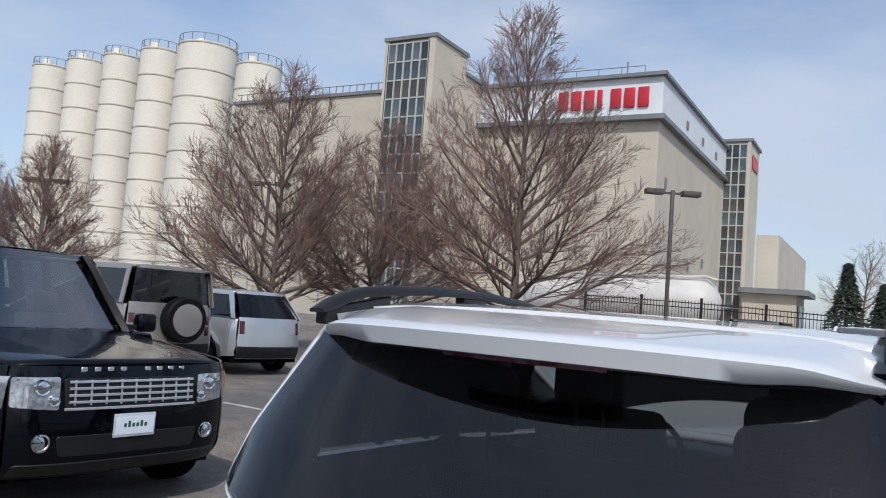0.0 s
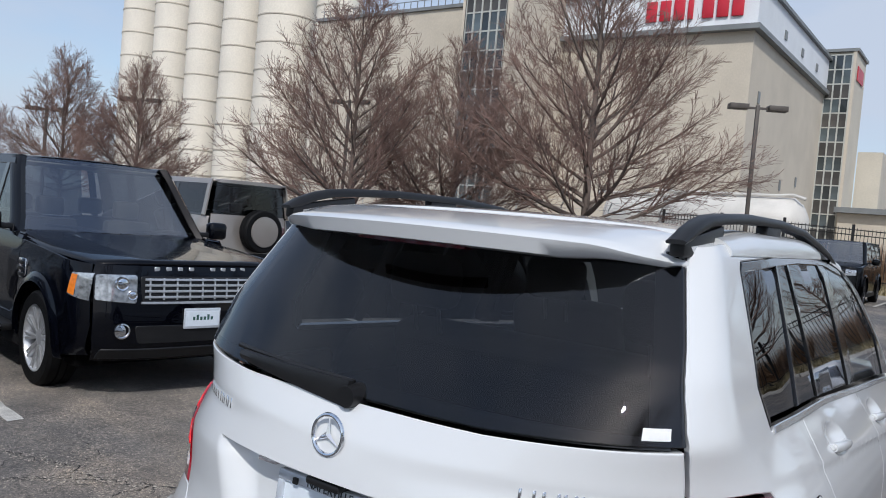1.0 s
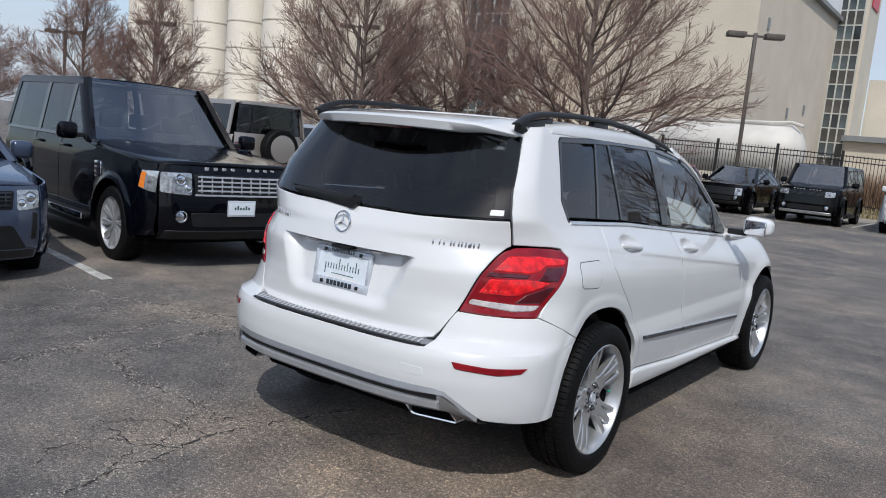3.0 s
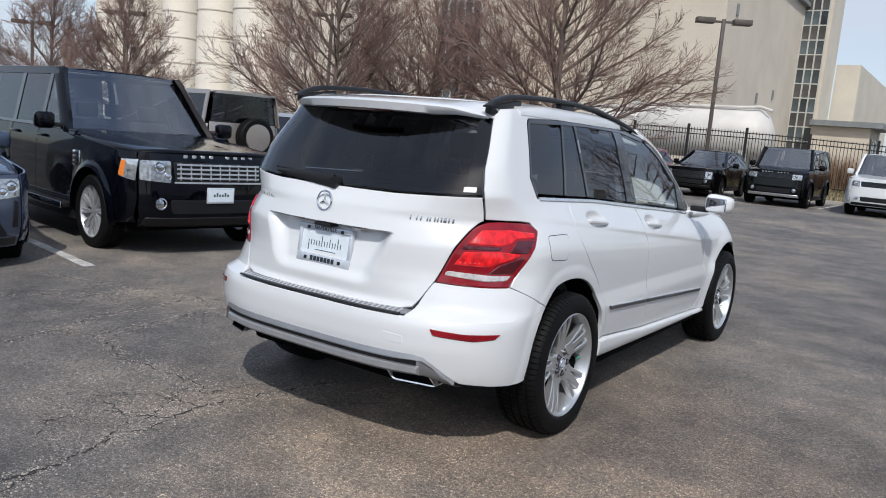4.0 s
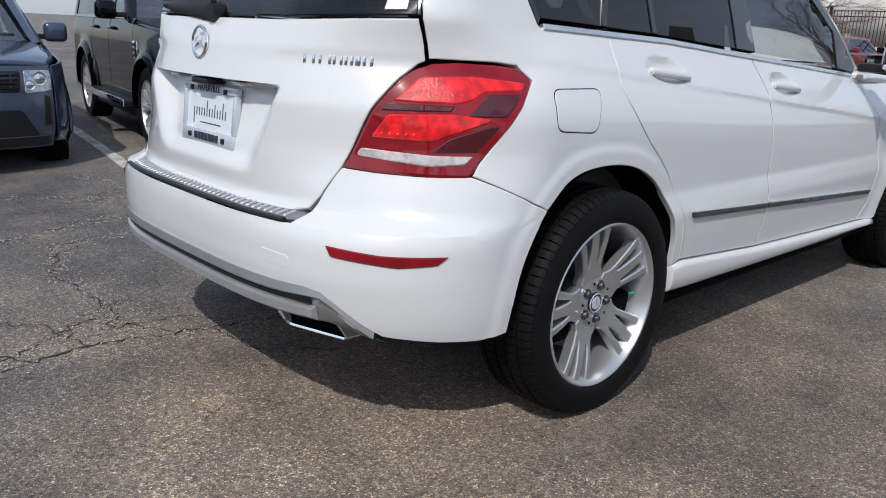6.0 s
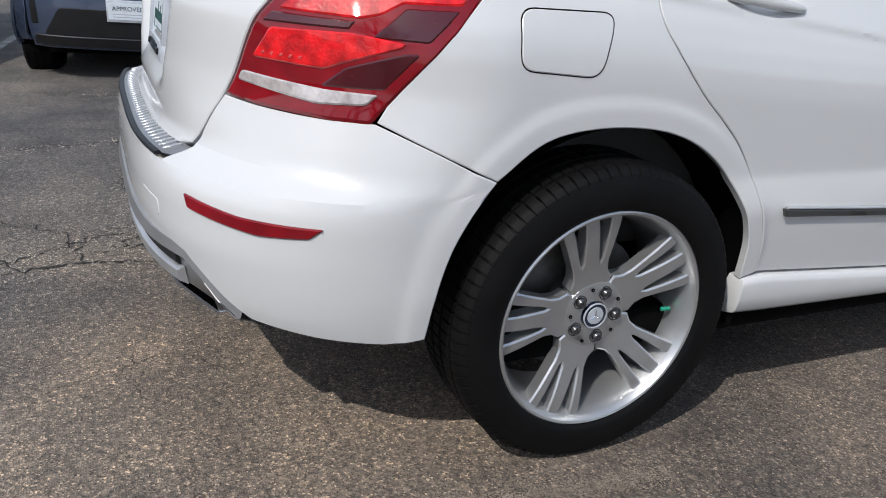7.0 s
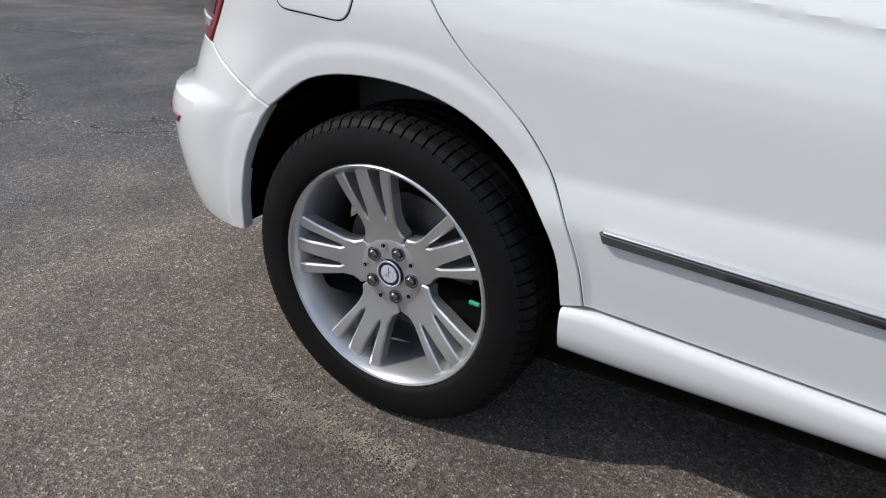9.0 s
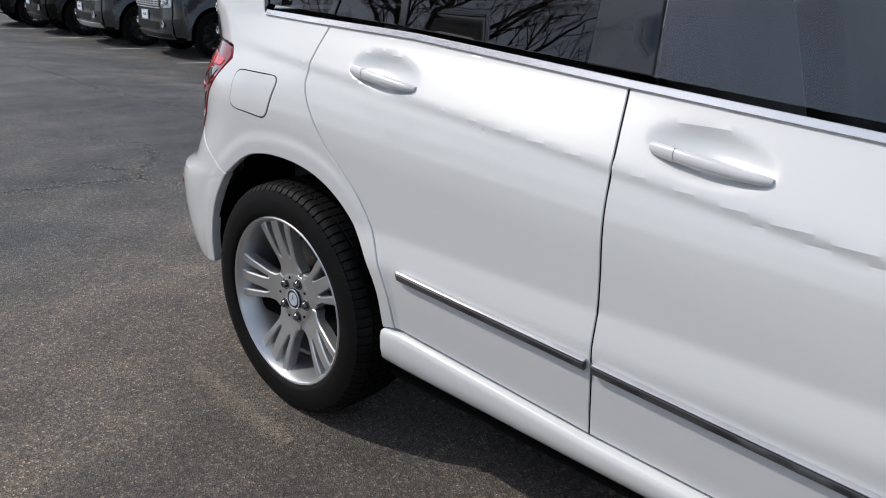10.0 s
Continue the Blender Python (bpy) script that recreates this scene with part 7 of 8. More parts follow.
            for k in range(19):
                a = radians(-10 + 200 * k / 18)
                v += [(s * 0.45, yc + ar * 1.0 * math.cos(a), rad + ar * math.sin(a)), (s * (half - 0.03), yc + ar * 1.0 * math.cos(a), rad + ar * math.sin(a))]
            f = [(2 * k, 2 * k + 1, 2 * k + 3, 2 * k + 2) for k in range(18)] + [tuple(range(0, 38, 2))]
            raw("wheel_housing", v, f, DARK, car)
        # sill
        bm = bmesh.new()
        box(bm, (min(s * 0.6, s * (half - 0.03)), ar, 0.24), (max(s * 0.6, s * (half - 0.03)), wb - ar, zb + 0.03), 0.02)
        part("sill", bm, sill_mat or BLACK, car)
        if step_bar:
            bm = bmesh.new()
            box(bm, (min(s * (half - 0.05), s * (half + 0.10)), ar + 0.08, 0.36), (max(s * (half - 0.05), s * (half + 0.10)), wb - ar - 0.06, 0.42), 0.02)
            sb = part("side_step", bm, BLACK, car, "black side step with a bright edge")
            bm = bmesh.new()
            box(bm, (min(s * (half + 0.085), s * (half + 0.108)), ar + 0.06, 0.355), (max(s * (half + 0.085), s * (half + 0.108)), wb - ar - 0.04, 0.425), 0.008)
            part("step_edge", bm, CHROME, sb, "bright step edge")
        # side glass and pillars
        zt = roof - 0.10
        def lean(z):
            return ws_top + (cowl - ws_top) * (roof - z) / (roof - belt)
        gp = lambda y, z: (s * (sh.half(y, z) - 0.006), y, z)
        fp = lambda y, z: (s * (sh.half(y, z) + 0.002), y, z)
        y_d = gate_top + 0.42
        spans = [(yr(belt) + 0.12, y_d - 0.30 + 0.66, gate_top + 0.22, y_d + 0.36), (d1 + 0.06, d2 - 0.05, d1 + 0.06, d2 - 0.05), (d2 + 0.05, lean(belt) - 0.16, d2 + 0.05, lean(zt) - 0.14)]
        for k, (a0, b0, a1, b1) in enumerate(spans):
            if k == 0:
                a0, b0, a1, b1 = yr(belt) + 0.10, d1 - 0.05, gate_top + 0.20, d1 - 0.05
            skin("side_window", [(a0, belt + 0.02), (b0, belt + 0.02), (b1, zt), (a1, zt)], gp, PANE if k == 2 else glass, car, "side window", step=0.15, fine=0.1, edge=0.001, depth=0.002)
        skin("pillar", [(d1 - 0.05, belt), (d1 + 0.06, belt), (d1 + 0.06, zt), (d1 - 0.05, zt)], fp, GLOSS_BLACK, car, step=0.1, edge=0.003, depth=0.03)
        skin("pillar", [(d2 - 0.05, belt), (d2 + 0.05, belt), (d2 + 0.05, zt), (d2 - 0.05, zt)], fp, GLOSS_BLACK, car, step=0.1, edge=0.003, depth=0.03)
        skin("rear_pillar", [(yr(belt), belt), (yr(belt) + 0.11, belt), (gate_top + 0.21, zt), (yr(zt), zt)], fp, paint, car, step=0.1, edge=0.003, depth=0.03)
        skin("window_sill", [(yr(belt) + 0.1, belt - 0.012), (lean(belt) - 0.05, belt - 0.012), (lean(belt) - 0.05, belt + 0.022), (yr(belt) + 0.1, belt + 0.022)], fp, GLOSS_BLACK, car, step=0.1, edge=0.003, depth=0.03)
        skin("roof_side", [(yr(zt), zt - 0.01), (lean(zt) - 0.02, zt - 0.01), (ws_top - 0.02, roof - 0.02), (yr(roof - 0.02), roof - 0.02)], fp, paint, car, step=0.1, edge=0.003, depth=0.03)
        ring = []
        for t in np.linspace(0, 1, 7):
            z = roof - 0.03 - (roof - belt - 0.01) * t
            y = lean(z) - 0.06
            x = sh.half(y, z)
            ring.append([(s * (x + 0.003), y - 0.10, z), (s * (x + 0.003), y + 0.015, z), (s * (x - 0.04), y + 0.06, z + 0.01), (s * (x - 0.09), y + 0.03, z), (s * (x - 0.05), y - 0.09, z)])
        v, f = loft(ring)
        raw("front_pillar", v, f, paint, car, "", 50)
        # mirror and handles
        mb = cowl - mirror_back
        bm = bmesh.new()
        box(bm, (min(s * (half + 0.02), s * (half + 0.22)), mb, belt - 0.02), (max(s * (half + 0.02), s * (half + 0.22)), mb + 0.14, belt + 0.16), 0.045, seg=3)
        mr = part("door_mirror", bm, paint, car, angle=60)
        bm = bmesh.new()
        box(bm, (min(s * (half - 0.09), s * (half + 0.05)), mb + 0.04, belt - 0.0), (max(s * (half - 0.09), s * (half + 0.05)), mb + 0.10, belt + 0.05), 0.01)
        part("mirror_arm", bm, BLACK, mr)
        bm = bmesh.new()
        box(bm, (min(s * (half + 0.04), s * (half + 0.20)), mb - 0.008, belt), (max(s * (half + 0.04), s * (half + 0.20)), mb + 0.002, belt + 0.14), 0.003)
        part("mirror_glass", bm, CHROME, mr)
        for yy, dr in ((d1 + 0.18, rd), (d2 + 0.18, fd)):
            bm = bmesh.new()
            x = sh.half(yy, belt - 0.10)
            box(bm, (min(s * (x - 0.01), s * (x + 0.035)), yy - 0.11, belt - 0.125), (max(s * (x - 0.01), s * (x + 0.035)), yy + 0.11, belt - 0.095), 0.010)
            part("door_handle", bm, paint, dr)
        if step_bar:
            bm = bmesh.new()
            x = sh.half(wb - 0.62, 0.92)
            box(bm, (min(s * (x - 0.01), s * (x + 0.012)), d3 + 0.03, 0.82), (max(s * (x - 0.01), s * (x + 0.012)), d3 + 0.20, 0.99), 0.012)
            vn = part("wing_vent", bm, CHROME, car, "bright side vent")
            for k in range(3):
                bm = bmesh.new()
                box(bm, (min(s * (x + 0.008), s * (x + 0.016)), d3 + 0.045, 0.838 + 0.05 * k), (max(s * (x + 0.008), s * (x + 0.016)), d3 + 0.185, 0.868 + 0.05 * k), 0.003)
                part("vent_slot", bm, BLACK, vn)
            lz0, lz1 = lamp_h
            ya = yf(0.9)
            out_x = lambda d: (lambda y, z: (sh.side(y, z, s)[0] + s * d, y, z))
            sl = skin("side_lamp", [(ya - 0.15, lz0 + 0.02), (ya + 0.002, lz0 - 0.02), (ya + 0.002, lz1 + 0.01), (ya - 0.12, lz1 + 0.005)], out_x(0.006), HEADLAMP, car, "clear headlamp wrapped round the corner", step=0.03, fine=0.02, edge=0.003, depth=0.02)
            skin("indicator", [(ya - 0.143, lz0 + 0.03), (ya - 0.085, lz0 + 0.01), (ya - 0.075, lz1 - 0.01), (ya - 0.116, lz1 - 0.005)], out_x(0.009), AMBER, sl, "amber side marker", step=0.03, fine=0.02, edge=0.002, depth=0.01)
        # wheels
        for yy, sp in ((0.0, 10), (wb, 25)):
            plain_wheel(car, s * (half - 0.125), yy, rad, s, rim_key, rim_mat or ALLOY, spokes, sp)
    # front face
    skin.sense = -1
    nose = lambda x, z: sh.nose(x, z)
    wx = lambda z: K * sh.half(wb + 0.6, z)
    fb = [(-wx(0.32), 0.32), (wx(0.32), 0.32), (wx(0.5), 0.5), (wx(hood - 0.08), hood - 0.08), (wx(hood - 0.08) * 0.98, hood - 0.02), (-wx(hood - 0.08) * 0.98, hood - 0.02), (-wx(hood - 0.08), hood - 0.08), (-wx(0.5), 0.5)]
    bump = skin("front_bumper", fb, nose, paint, car, step=0.06, fine=0.04, edge=0.004, depth=0.03)
    off = lambda d: (lambda x, z: (x, sh.nose(x, z)[1] + d, z))
    lz0, lz1 = lamp_h
    gw = half * grille_k
    skin("grille", rounded([(-gw, lz0 - 0.02), (gw, lz0 - 0.02), (gw + 0.02, lz1), (-gw - 0.02, lz1)], 0.03), off(0.004), BLACK, bump, "black grille", step=0.08, fine=0.05, edge=0.004, depth=0.02)
    gm = CHROME if grille == "chrome" else SATIN if grille == "slats" else GLOSS_BLACK
    rows = 4
    for k in range(rows):
        z = lz0 + (lz1 - lz0) * (k + 0.5) / rows
        skin("grille_bar", [(-gw * 0.97, z - 0.009), (gw * 0.97, z - 0.009), (gw * 0.97, z + 0.009), (-gw * 0.97, z + 0.009)], off(0.020), gm, bump, step=0.1, fine=0.05, edge=0.003, depth=0.02)
    for k in range(9):
        x = -gw + 2 * gw * (k + 0.5) / 9
        skin("grille_bar", [(x - 0.006, lz0), (x + 0.006, lz0), (x + 0.006, lz1 - 0.01), (x - 0.006, lz1 - 0.01)], off(0.014), gm, bump, step=0.1, fine=0.05, edge=0.002, depth=0.015)
    if grille != "black":
        skin("grille_frame", [(-gw - 0.01, lz0 - 0.032), (gw + 0.01, lz0 - 0.032), (gw + 0.01, lz0 - 0.014), (-gw - 0.01, lz0 - 0.014)], off(0.016), gm, bump, step=0.1, fine=0.05, edge=0.003, depth=0.02)
    for s in (1, -1):
        o = rounded([(s * (gw + 0.04), lz0 - 0.03), (s * wx(lz0) * 0.99, lz0 - 0.01), (s * wx(lz1) * 0.985, lz1 + 0.005), (s * (gw + 0.04), lz1 + 0.01)], 0.025)
        hl = skin("headlamp", o if s > 0 else o[::-1], off(0.006), HEADLAMP, bump, "clear headlamp", step=0.04, fine=0.03, edge=0.004, depth=0.02)
        for cx, r in ((gw + 0.15, 0.05), (gw + 0.075, 0.036)):
            v, f = lathe([(0.0, r * 1.1), (0.022, r), (0.018, r * 0.8), (0.024, r * 0.5), (0.026, 0.001)], 20)
            y0 = sh.nose(cx, (lz0 + lz1) / 2)[1]
            zc = lz1 - 0.06 if r > 0.04 else lz0 + 0.035
            raw("lamp_lens", [(s * cx + b, y0 + a, zc + c) for a, b, c in v], f, CHROME, hl, "bright lens ring")
        o = [(s * wx(lz0) * 0.945, lz0 + 0.01), (s * wx(lz0) * 0.995, lz0 + 0.01), (s * wx(lz1) * 0.995, lz1 - 0.01), (s * wx(lz1) * 0.96, lz1 - 0.01)]
        if amber:
            skin("indicator", o if s > 0 else o[::-1], off(0.009), AMBER, hl, "amber side marker", step=0.04, fine=0.03, edge=0.003, depth=0.01)
        # fog lamp
        cx, zc = half * 0.64, 0.56
        y0 = sh.nose(cx, zc)[1]
        if not fog:
            o = rounded([(s * half * 0.74, 0.50), (s * half * 0.80, 0.50), (s * half * 0.81, 0.72), (s * half * 0.76, 0.74)], 0.012)
            skin("corner_slot", o if s > 0 else o[::-1], off(0.004), BLACK, bump, "black slot at the bumper's corner", step=0.05, fine=0.03, edge=0.003, depth=0.02)
            continue
        v, f = lathe([(0.0, 0.062), (0.014, 0.060), (0.016, 0.050), (0.004, 0.044), (0.010, 0.020), (0.012, 0.001)], 24)
        raw("fog_lamp", [(s * cx + b, y0 + a, zc + c) for a, b, c in v], f, CHROME, bump, "round fog lamp with a bright ring")
    ik = (0.52, 0.46, 0.55, 0.60) if fog else (0.70, 0.425, 0.56, 0.63)
    skin("air_intake", rounded([(-half * ik[0], ik[1]), (half * ik[0], ik[1]), (half * ik[2], ik[3]), (-half * ik[2], ik[3])], 0.03), off(0.003), BLACK, bump, "black lower air intake", step=0.1, fine=0.05, edge=0.004, depth=0.02)
    skin("lower_lip", rounded([(-half * 0.80, 0.335), (half * 0.80, 0.335), (half * 0.78, 0.42), (-half * 0.78, 0.42)], 0.02), off(0.008), bumper or BLACK, bump, "lower bumper lip", step=0.1, fine=0.05, edge=0.006, depth=0.03)
    if plate:
        y0 = sh.nose(0, 0.66)[1]
        pz = lz0 - 0.15
        bm = bmesh.new()
        box(bm, (-0.158, y0 + 0.004, pz - 0.082), (0.158, y0 + 0.020, pz + 0.082), 0.006)
        pl = part("front_plate", bm, FRAME, bump, "white dealer plate in a dark frame")
        bm = bmesh.new()
        box(bm, (-0.145, y0 + 0.018, pz - 0.062), (0.145, y0 + 0.0225, pz + 0.06))
        pf = part("plate_face", bm, PLATE, pl)
        if plate != "approved":
            for k in range(6):
                bm = bmesh.new()
                box(bm, (-0.09 + 0.031 * k, y0 + 0.022, pz - 0.012), (-0.07 + 0.031 * k, y0 + 0.0235, pz + (0.03 if k in (1, 4) else 0.014)))
                part("script_bar", bm, INK_GREEN, pl)
        else:
            cu = bpy.data.curves.new("approved", "FONT")
            cu.body, cu.size, cu.extrude, cu.align_x, cu.align_y = "APPROVED", 0.047, 0.0005, "CENTER", "CENTER"
            tmp = bpy.data.objects.new("approved", cu)
            scene.collection.objects.link(tmp)
            me = bpy.data.meshes.new_from_object(tmp.evaluated_get(bpy.context.evaluated_depsgraph_get()))
            bpy.data.objects.remove(tmp)
            me.materials.clear()
            me.materials.append(INK)
            ob = new("plate_lettering", me)
            ob.parent = pl
            ob.matrix_local = Matrix.Translation((0, y0 + 0.0232, pz + 0.018)) @ Matrix.Rotation(radians(180), 4, "Z") @ Matrix.Rotation(radians(90), 4, "X")
            for z in (-0.022, -0.042):
                bm = bmesh.new()
                box(bm, (-0.11, y0 + 0.022, pz + z - 0.003), (0.11, y0 + 0.0232, pz + z + 0.003))
                part("print_bar", bm, FRAME, pl)
    # letters along the bonnet's edge as plain bars
    for k in range(9 if letters else 0):
        if k == 4:
            continue
        x = -0.40 + 0.094 * k
        y0 = sh.nose(x, hood - 0.03)[1]
        bm = bmesh.new()
        box(bm, (x, y0 - 0.002, hood - 0.062), (x + 0.045, y0 + 0.006, hood - 0.028), 0.003, seg=1)
        part("bonnet_letter", bm, SATIN, bump, "plain silver block")
    # bonnet
    y1 = lambda x: sh.nose(x, hood)[1] + 0.004
    def hood_fn(u, t):
        x0 = 2 * u - 1
        yb = cowl + 0.02 - 0.10 * x0 * x0
        xe = sh.side(min(cowl - 0.08 + (y_end - cowl + 0.08) * t, y_end), crest(t))[0] - 0.003
        x = x0 * min(xe, xe + (wx(hood - 0.08) * 0.99 - xe) * t ** 5)
        y = yb + (y1(x) - yb) * t
        z = crest(t) + 0.028 * (1 - abs(x0) ** 4)
        bulge = 0.016 * (sstep(0.42, 0.5, abs(x0)) - sstep(0.9, 1.0, abs(x0)))
        return (x, y, z + bulge * (1 - t ** 4))
    v, f = grid_mesh(hood_fn, 24, 14)
    hb = raw("bonnet", v, f, paint, car, "", 40)
    hb.modifiers.new("thickness", "SOLIDIFY").thickness = 0.03
    bm = bmesh.new()
    box(bm, (-half * 0.86, cowl - 0.16, belt - 0.10), (half * 0.86, cowl + 0.06, belt - 0.02), 0.02)
    part("cowl", bm, BLACK, car, "black plastic cowl")
    # windscreen, wipers, roof
    def ws_fn(u, t):
        x0 = 2 * u - 1
        z = roof - 0.03 - (roof - 0.03 - belt) * t
        w = sh.half(1.5, z) - 0.05
        y = ws_top - 0.02 + (cowl - ws_top) * t - 0.07 * x0 * x0
        return (x0 * w, y, z)
    v, f = grid_mesh(ws_fn, 14, 6)
    ws = raw("windscreen", v, f, SCREEN, car, "windscreen", 180)
    ws.visible_shadow = False
    for s in (1, -1):
        tube_part("wiper", [(s * 0.05 - 0.35 * 0 + s * 0.0, cowl - 0.05, belt - 0.0), (s * 0.35, cowl - 0.10, belt + 0.035), (s * 0.62, cowl - 0.13, belt + 0.045)], 0.012, BLACK, car, sides=6)
    def roof_fn(u, t):
        x0 = 2 * u - 1
        y = yr(roof - 0.02) - 0.02 + (ws_top + 0.0 - yr(roof - 0.02)) * t
        w = sh.half(1.0, roof - 0.02) + 0.004
        return (x0 * w, y - 0.07 * x0 * x0 * t, roof - 0.022 + 0.035 * (1 - abs(x0) ** 3) - 0.03 * t ** 4 - 0.02 * (1 - t) ** 4)
    v, f = grid_mesh(roof_fn, 16, 14)
    rf = raw("roof", v, f, paint, car, "", 60)
    rf.modifiers.new("thickness", "SOLIDIFY").thickness = 0.03
    # rear face
    skin.sense = 1
    rw = lambda z: K * sh.half(-0.6, z)
    rr = lambda x, z: sh.rear(x, z)
    gate = skin("tailgate", [(-rw(0.35), 0.35), (rw(0.35), 0.35), (rw(0.7), 0.7), (rw(belt), belt + 0.03), (-rw(belt), belt + 0.03), (-rw(0.7), 0.7)], rr, paint, car, step=0.1, fine=0.06, edge=0.004, depth=0.03)
    skin("rear_window", [(-rw(belt) * 0.97, belt + 0.034), (rw(belt) * 0.97, belt + 0.034), (rw(roof - 0.1), roof - 0.08), (-rw(roof - 0.1), roof - 0.08)], rr, TINT, gate, "dark rear window", step=0.15, fine=0.1, edge=0.002, depth=0.004)
    skin("gate_header", [(-rw(roof - 0.1), roof - 0.077), (rw(roof - 0.1), roof - 0.077), (rw(roof - 0.02), roof - 0.02), (-rw(roof - 0.02), roof - 0.02)], rr, paint, gate, step=0.15, fine=0.1, edge=0.002, depth=0.02)
    skin("rear_lip", [(-rw(0.4), 0.36), (rw(0.4), 0.36), (rw(0.55), 0.60), (-rw(0.55), 0.60)], lambda x, z: (x, sh.rear(x, z)[1] - 0.02, z), BLACK, gate, "black rear bumper", step=0.1, fine=0.06, edge=0.01, depth=0.04)
    for s in (1, -1):
        for k in range(2 if spare else 1):
            a, b = (half * 0.70, half * 0.80)
            z0, z1 = (0.74 + 0.2 * k, 0.90 + 0.2 * k) if spare else (0.85, 1.10)
            o = [(s * a, z0), (s * b, z0), (s * b, z1), (s * a, z1)]
            skin("tail_lamp", o if s > 0 else o[::-1], lambda x, z: (x, sh.rear(x, z)[1] - 0.008, z), RED_DARK, gate, "red tail lamp", step=0.06, edge=0.004, depth=0.02)
    if spare:
        w = plain_wheel(car, 0.0, rear - 0.10, rad, 1, rim_key, rim_mat or ALLOY, spokes, 0, "spare_wheel")
        w.matrix_basis = Matrix.Translation((0.12, rear - 0.11, 1.02)) @ Matrix.Rotation(radians(-90), 4, "Z")
        v, f = lathe([(0.10, rad * 0.72), (0.145, rad * 0.70), (0.15, rad * 0.6), (0.15, 0.001)], 40)
        put(raw("wheel_cover", v, [q[::-1] for q in f], paint, w, "painted spare wheel cover"), w)
    # cabin: seats, dash, floor
    boxes("cabin_floor", [((-half + 0.16, rear + 0.25, 0.36), (half - 0.16, cowl - 0.1, 0.48))], DARK, car)
    boxes("underbody", [((-half + 0.12, rear + 0.22, 0.26), (half - 0.12, front - 0.30, 0.35))], DARK, car)
    bm = bmesh.new()
    box(bm, (-half + 0.18, cowl - 0.60, 0.75), (half - 0.18, cowl - 0.18, belt - 0.06), 0.05)
    part("dashboard", bm, BLACK, car)
    for x, y in ((0.38, 1.45), (-0.38, 1.45), (0.38, 0.5), (-0.38, 0.5)):
        bm = bmesh.new()
        box(bm, (x - 0.25, y, 0.6), (x + 0.25, y + 0.5, 0.78), 0.05)
        box(bm, (x - 0.24, y - 0.16, 0.7), (x + 0.24, y, 1.30), 0.05)
        box(bm, (x - 0.13, y - 0.20, 1.32), (x + 0.13, y - 0.08, 1.50), 0.04)
        part("seat", bm, SEAT, car)
    bm = bmesh.new()
    box(bm, (-half + 0.3, rear + 0.6, roof - 0.085), (half - 0.3, ws_top - 0.05, roof - 0.07), 0.005)
    part("headliner", bm, GREYTRIM, car)
    skin.sense = 1
    return car


RIGHT_TURN = math.degrees(math.atan2(-AX.x, AX.y))
parked("black boxy SUV with bright side steps parked in a bay", CAR_NAVY, (-7.78, 2.47, -0.06), RIGHT_TURN, half=0.975, rear=-1.0, front=3.77, wb=2.885, rad=0.385, hood=1.08, belt=1.20, roof=1.90, cowl=2.06, ws_top=1.45, mirror_back=0.18,
       gate_top=-0.85, tumble=0.12, spokes=10, rim_mat=SATIN, amber=False, grille="slats", step_bar=True, lamp_h=(0.80, 0.98), rim_key="lr", grille_k=0.50)
parked("blue SUV with a dealer plate parked nose out", CAR_BLUE, (-8.05, -0.12, -0.21), RIGHT_TURN, half=0.89, rear=-0.95, front=3.60, wb=2.74, rad=0.37, hood=0.98, belt=1.12, roof=1.70, cowl=2.55, ws_top=1.75,
       gate_top=-0.6, tumble=0.16, box_m=2.7, spokes=5, grille="black", lamp_h=(0.78, 0.92), plate="approved", rim_key="bl", letters=False, amber=False, bumper=GUNMETAL, rim_mat=GUNMETAL, fog=False)
parked("white luxury SUV parked nose out", CAR_SILVER, (-7.87, -3.03, -0.21), RIGHT_TURN, half=0.98, rear=-1.0, front=3.75, wb=2.92, rad=0.39, hood=1.05, belt=1.18, roof=1.82, cowl=2.72, ws_top=1.9,
       gate_top=-0.7, tumble=0.13, box_m=2.8, spokes=9, grille="slats", lamp_h=(0.84, 0.98), rim_key="rr", rim_mat=GUNMETAL)
for k, (x, y, pt, lb, gr) in enumerate(((-8.13, -5.58, CAR_CHARCOAL, "dark luxury SUV in a row of parked cars", "slats"), (-8.13, -8.23, CAR_CHARCOAL, "charcoal luxury SUV in a row of parked cars", "slats"), (-8.13, -10.88, CAR_CHARCOAL, "charcoal luxury SUV with a mesh grille", "slats"), (-8.13, -13.53, CAR_CHARCOAL, "dark grey luxury SUV with a bright grille", "chrome"),
                                        (-8.13, -16.18, CAR_BLACK, "black luxury SUV in a row of parked cars", "black"), (-8.13, -18.83, CAR_BLACK, "black SUV with a bright bumper strip", "slats"))):
    parked(lb, pt, (x, y, -0.22), RIGHT_TURN, half=0.99, rear=-1.03, front=3.78, wb=2.92, rad=0.39, hood=1.05, belt=1.18, roof=1.82, cowl=2.72, ws_top=1.9, gate_top=-0.7, tumble=0.13, box_m=2.8, spokes=9, grille=gr, amber=False, lamp_h=(0.84, 0.98), rim_key="rr", rim_mat=GUNMETAL, bumper=SATIN if k in (3, 5) else None)
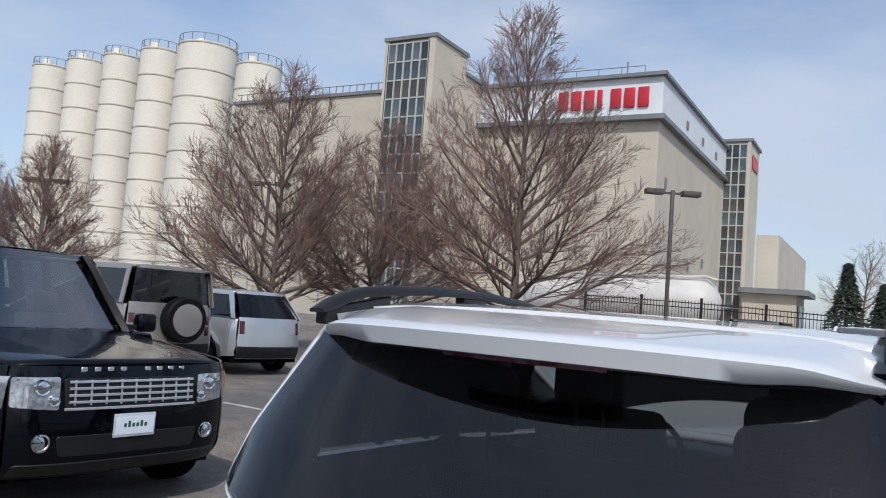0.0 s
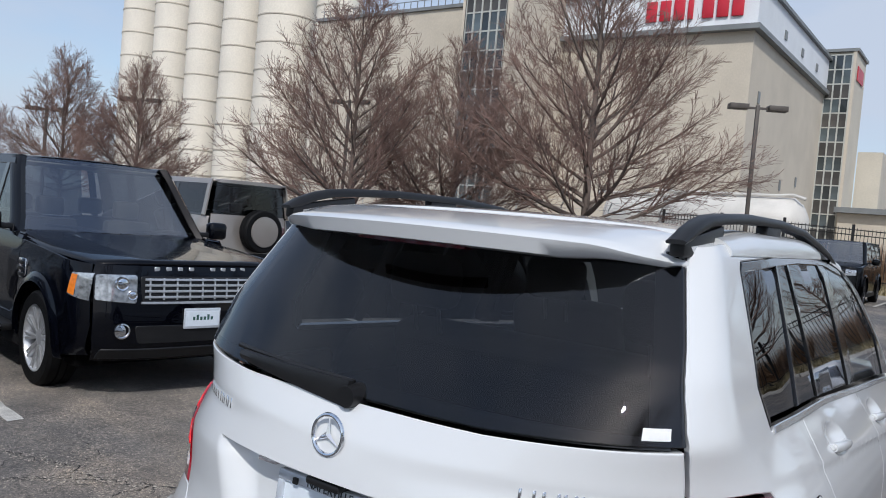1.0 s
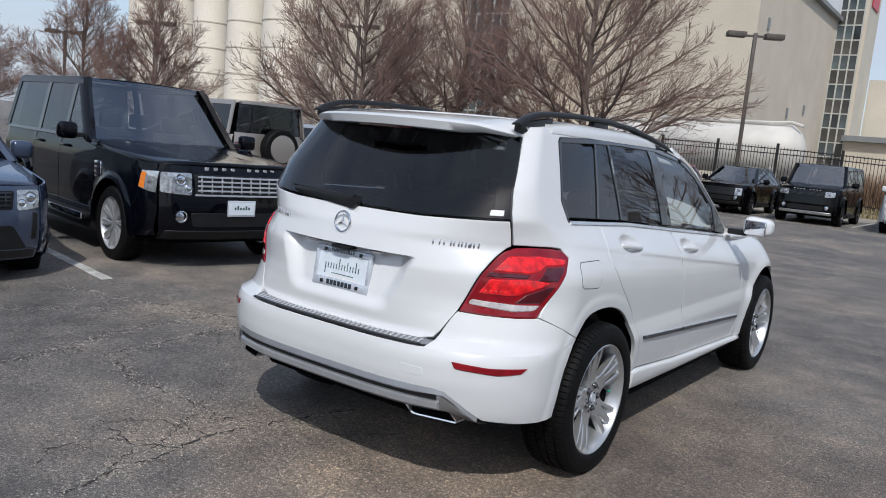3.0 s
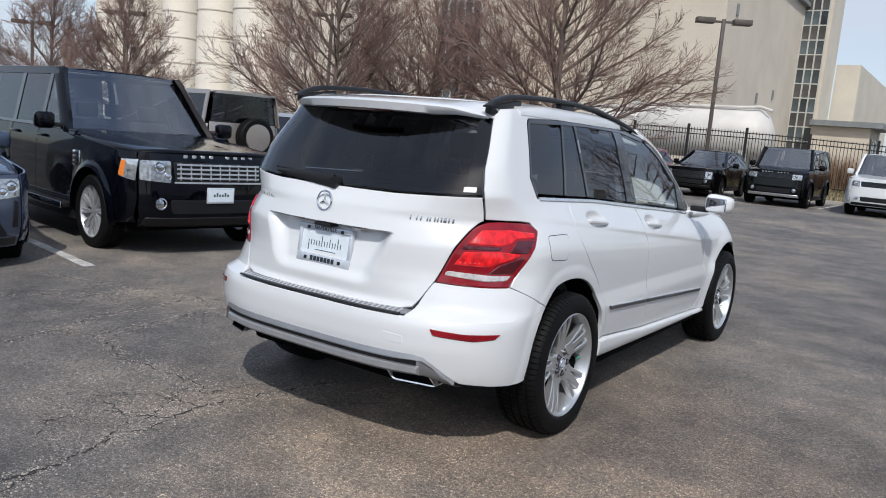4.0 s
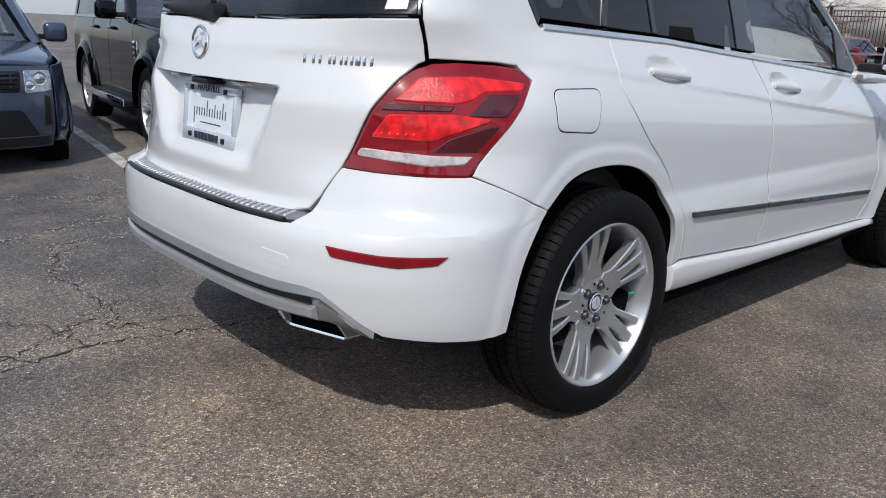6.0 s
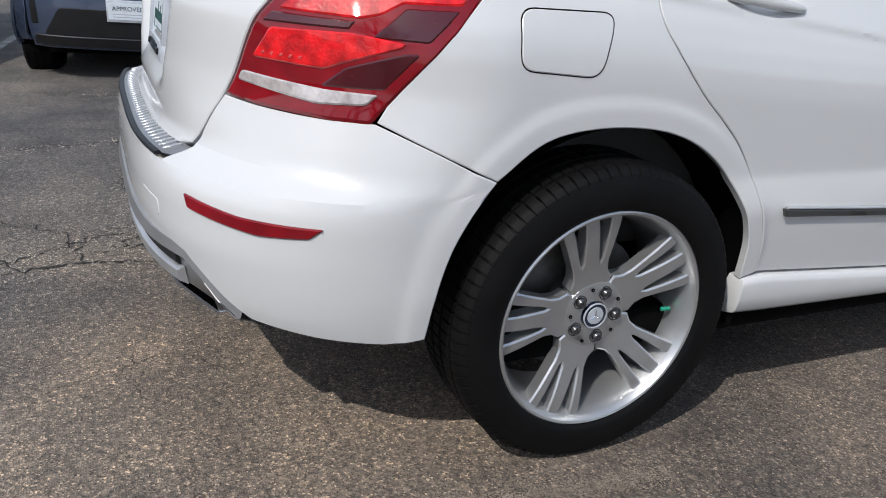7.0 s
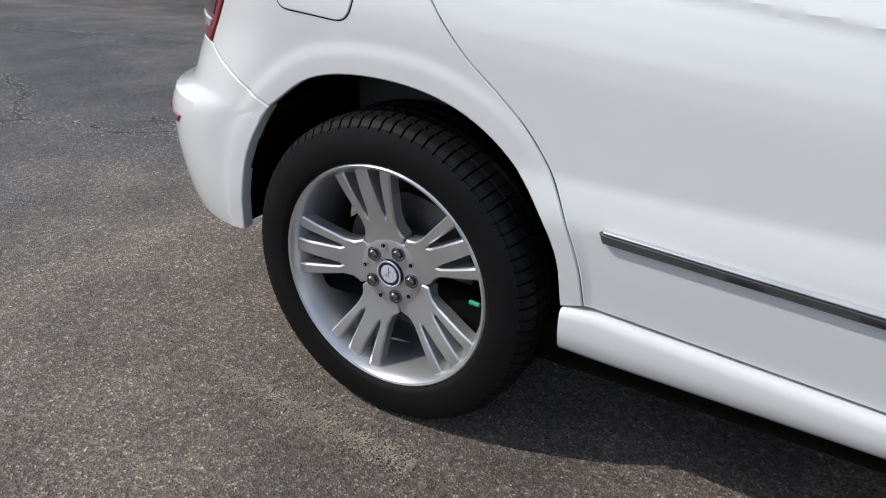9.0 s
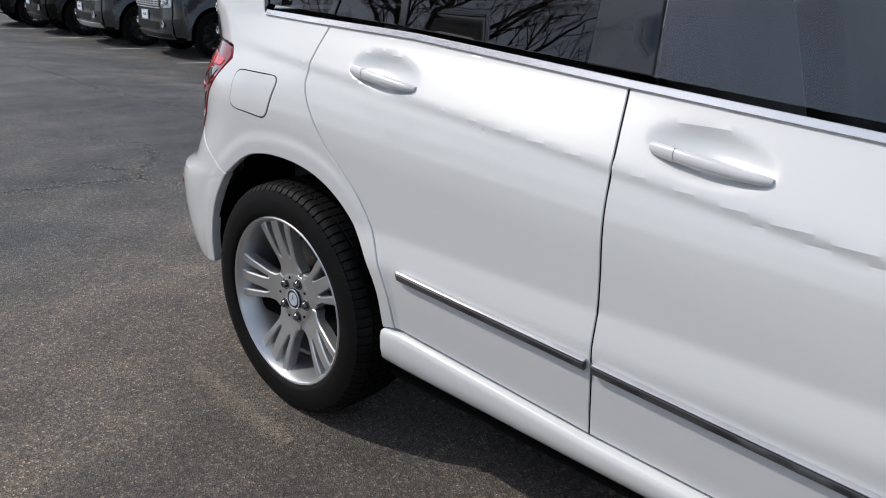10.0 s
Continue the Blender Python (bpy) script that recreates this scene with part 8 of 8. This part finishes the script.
parked("black low SUV with a large dark grille by the fence", CAR_BLACK, (-5.95, 27.2, 0.0), 180, half=0.96, rear=-0.95, front=3.78, wb=2.87, rad=0.375, hood=0.98, belt=1.08, roof=1.64, cowl=2.40, ws_top=1.45, gate_top=-0.4, tumble=0.20, box_m=2.5, spokes=5, grille="black", lamp_h=(0.66, 0.88), rim_key="fp", letters=False, amber=False, rim_mat=GUNMETAL, plate=False)
parked("black boxy off-road SUV with a silver skid plate", CAR_BLACK, (-3.1, 27.05, 0.0), 180, half=0.98, rear=-0.95, front=3.86, wb=3.02, rad=0.40, hood=1.14, belt=1.26, roof=1.94, cowl=2.75, ws_top=2.30, gate_top=-0.88, tumble=0.09, box_m=3.6, spokes=6, grille="black", lamp_h=(0.92, 1.06), rim_key="df", rim_mat=GUNMETAL, plate=False, bumper=SATIN, amber=False, grille_k=0.50)
parked("white boxy off-road SUV with black wheels", WHITE, (-0.05, 27.0, 0.0), 180, half=0.98, rear=-0.95, front=3.86, wb=3.02, rad=0.40, hood=1.14, belt=1.26, roof=1.94, cowl=2.75, ws_top=2.30, gate_top=-0.88, tumble=0.09, box_m=3.6, spokes=6, grille="black", lamp_h=(0.92, 1.06), rim_key="df", rim_mat=GUNMETAL, plate=False, amber=False)
parked("dark red car parked by the fence", CAR_RED, (-8.9, 27.4, 0.0), 180, half=0.93, rear=-0.95, front=3.7, wb=2.8, rad=0.36, hood=0.95, belt=1.05, roof=1.55, cowl=2.35, ws_top=1.4, gate_top=-0.4, tumble=0.2, box_m=2.4, spokes=5, grille="black", lamp_h=(0.66, 0.84), rim_key="rd", letters=False, amber=False, plate=False)
parked("grey boxy off-road SUV with a spare wheel on its tailgate", CAR_GREY, (-11.12, 7.72, -0.02), RIGHT_TURN + 180, half=0.98, rear=-0.95, front=3.86, wb=3.02, rad=0.40, hood=1.14, belt=1.26, roof=1.94, cowl=2.75, ws_top=2.30, gate_top=-0.88, tumble=0.09, box_m=3.6, spokes=6, grille="black", lamp_h=(0.92, 1.06), rim_key="df", rim_mat=GUNMETAL, plate=False, spare=True)
parked("silver SUV parked nose in", CAR_SILVER, (-11.3, 10.5, -0.12), RIGHT_TURN + 180, half=0.95, rear=-0.95, front=3.7, wb=2.8, rad=0.37, hood=1.0, belt=1.15, roof=1.72, cowl=2.5, ws_top=1.7, gate_top=-0.5, tumble=0.16, box_m=2.7, spokes=5, grille="black", lamp_h=(0.8, 0.95), rim_key="bl", letters=False, amber=False, plate=False)
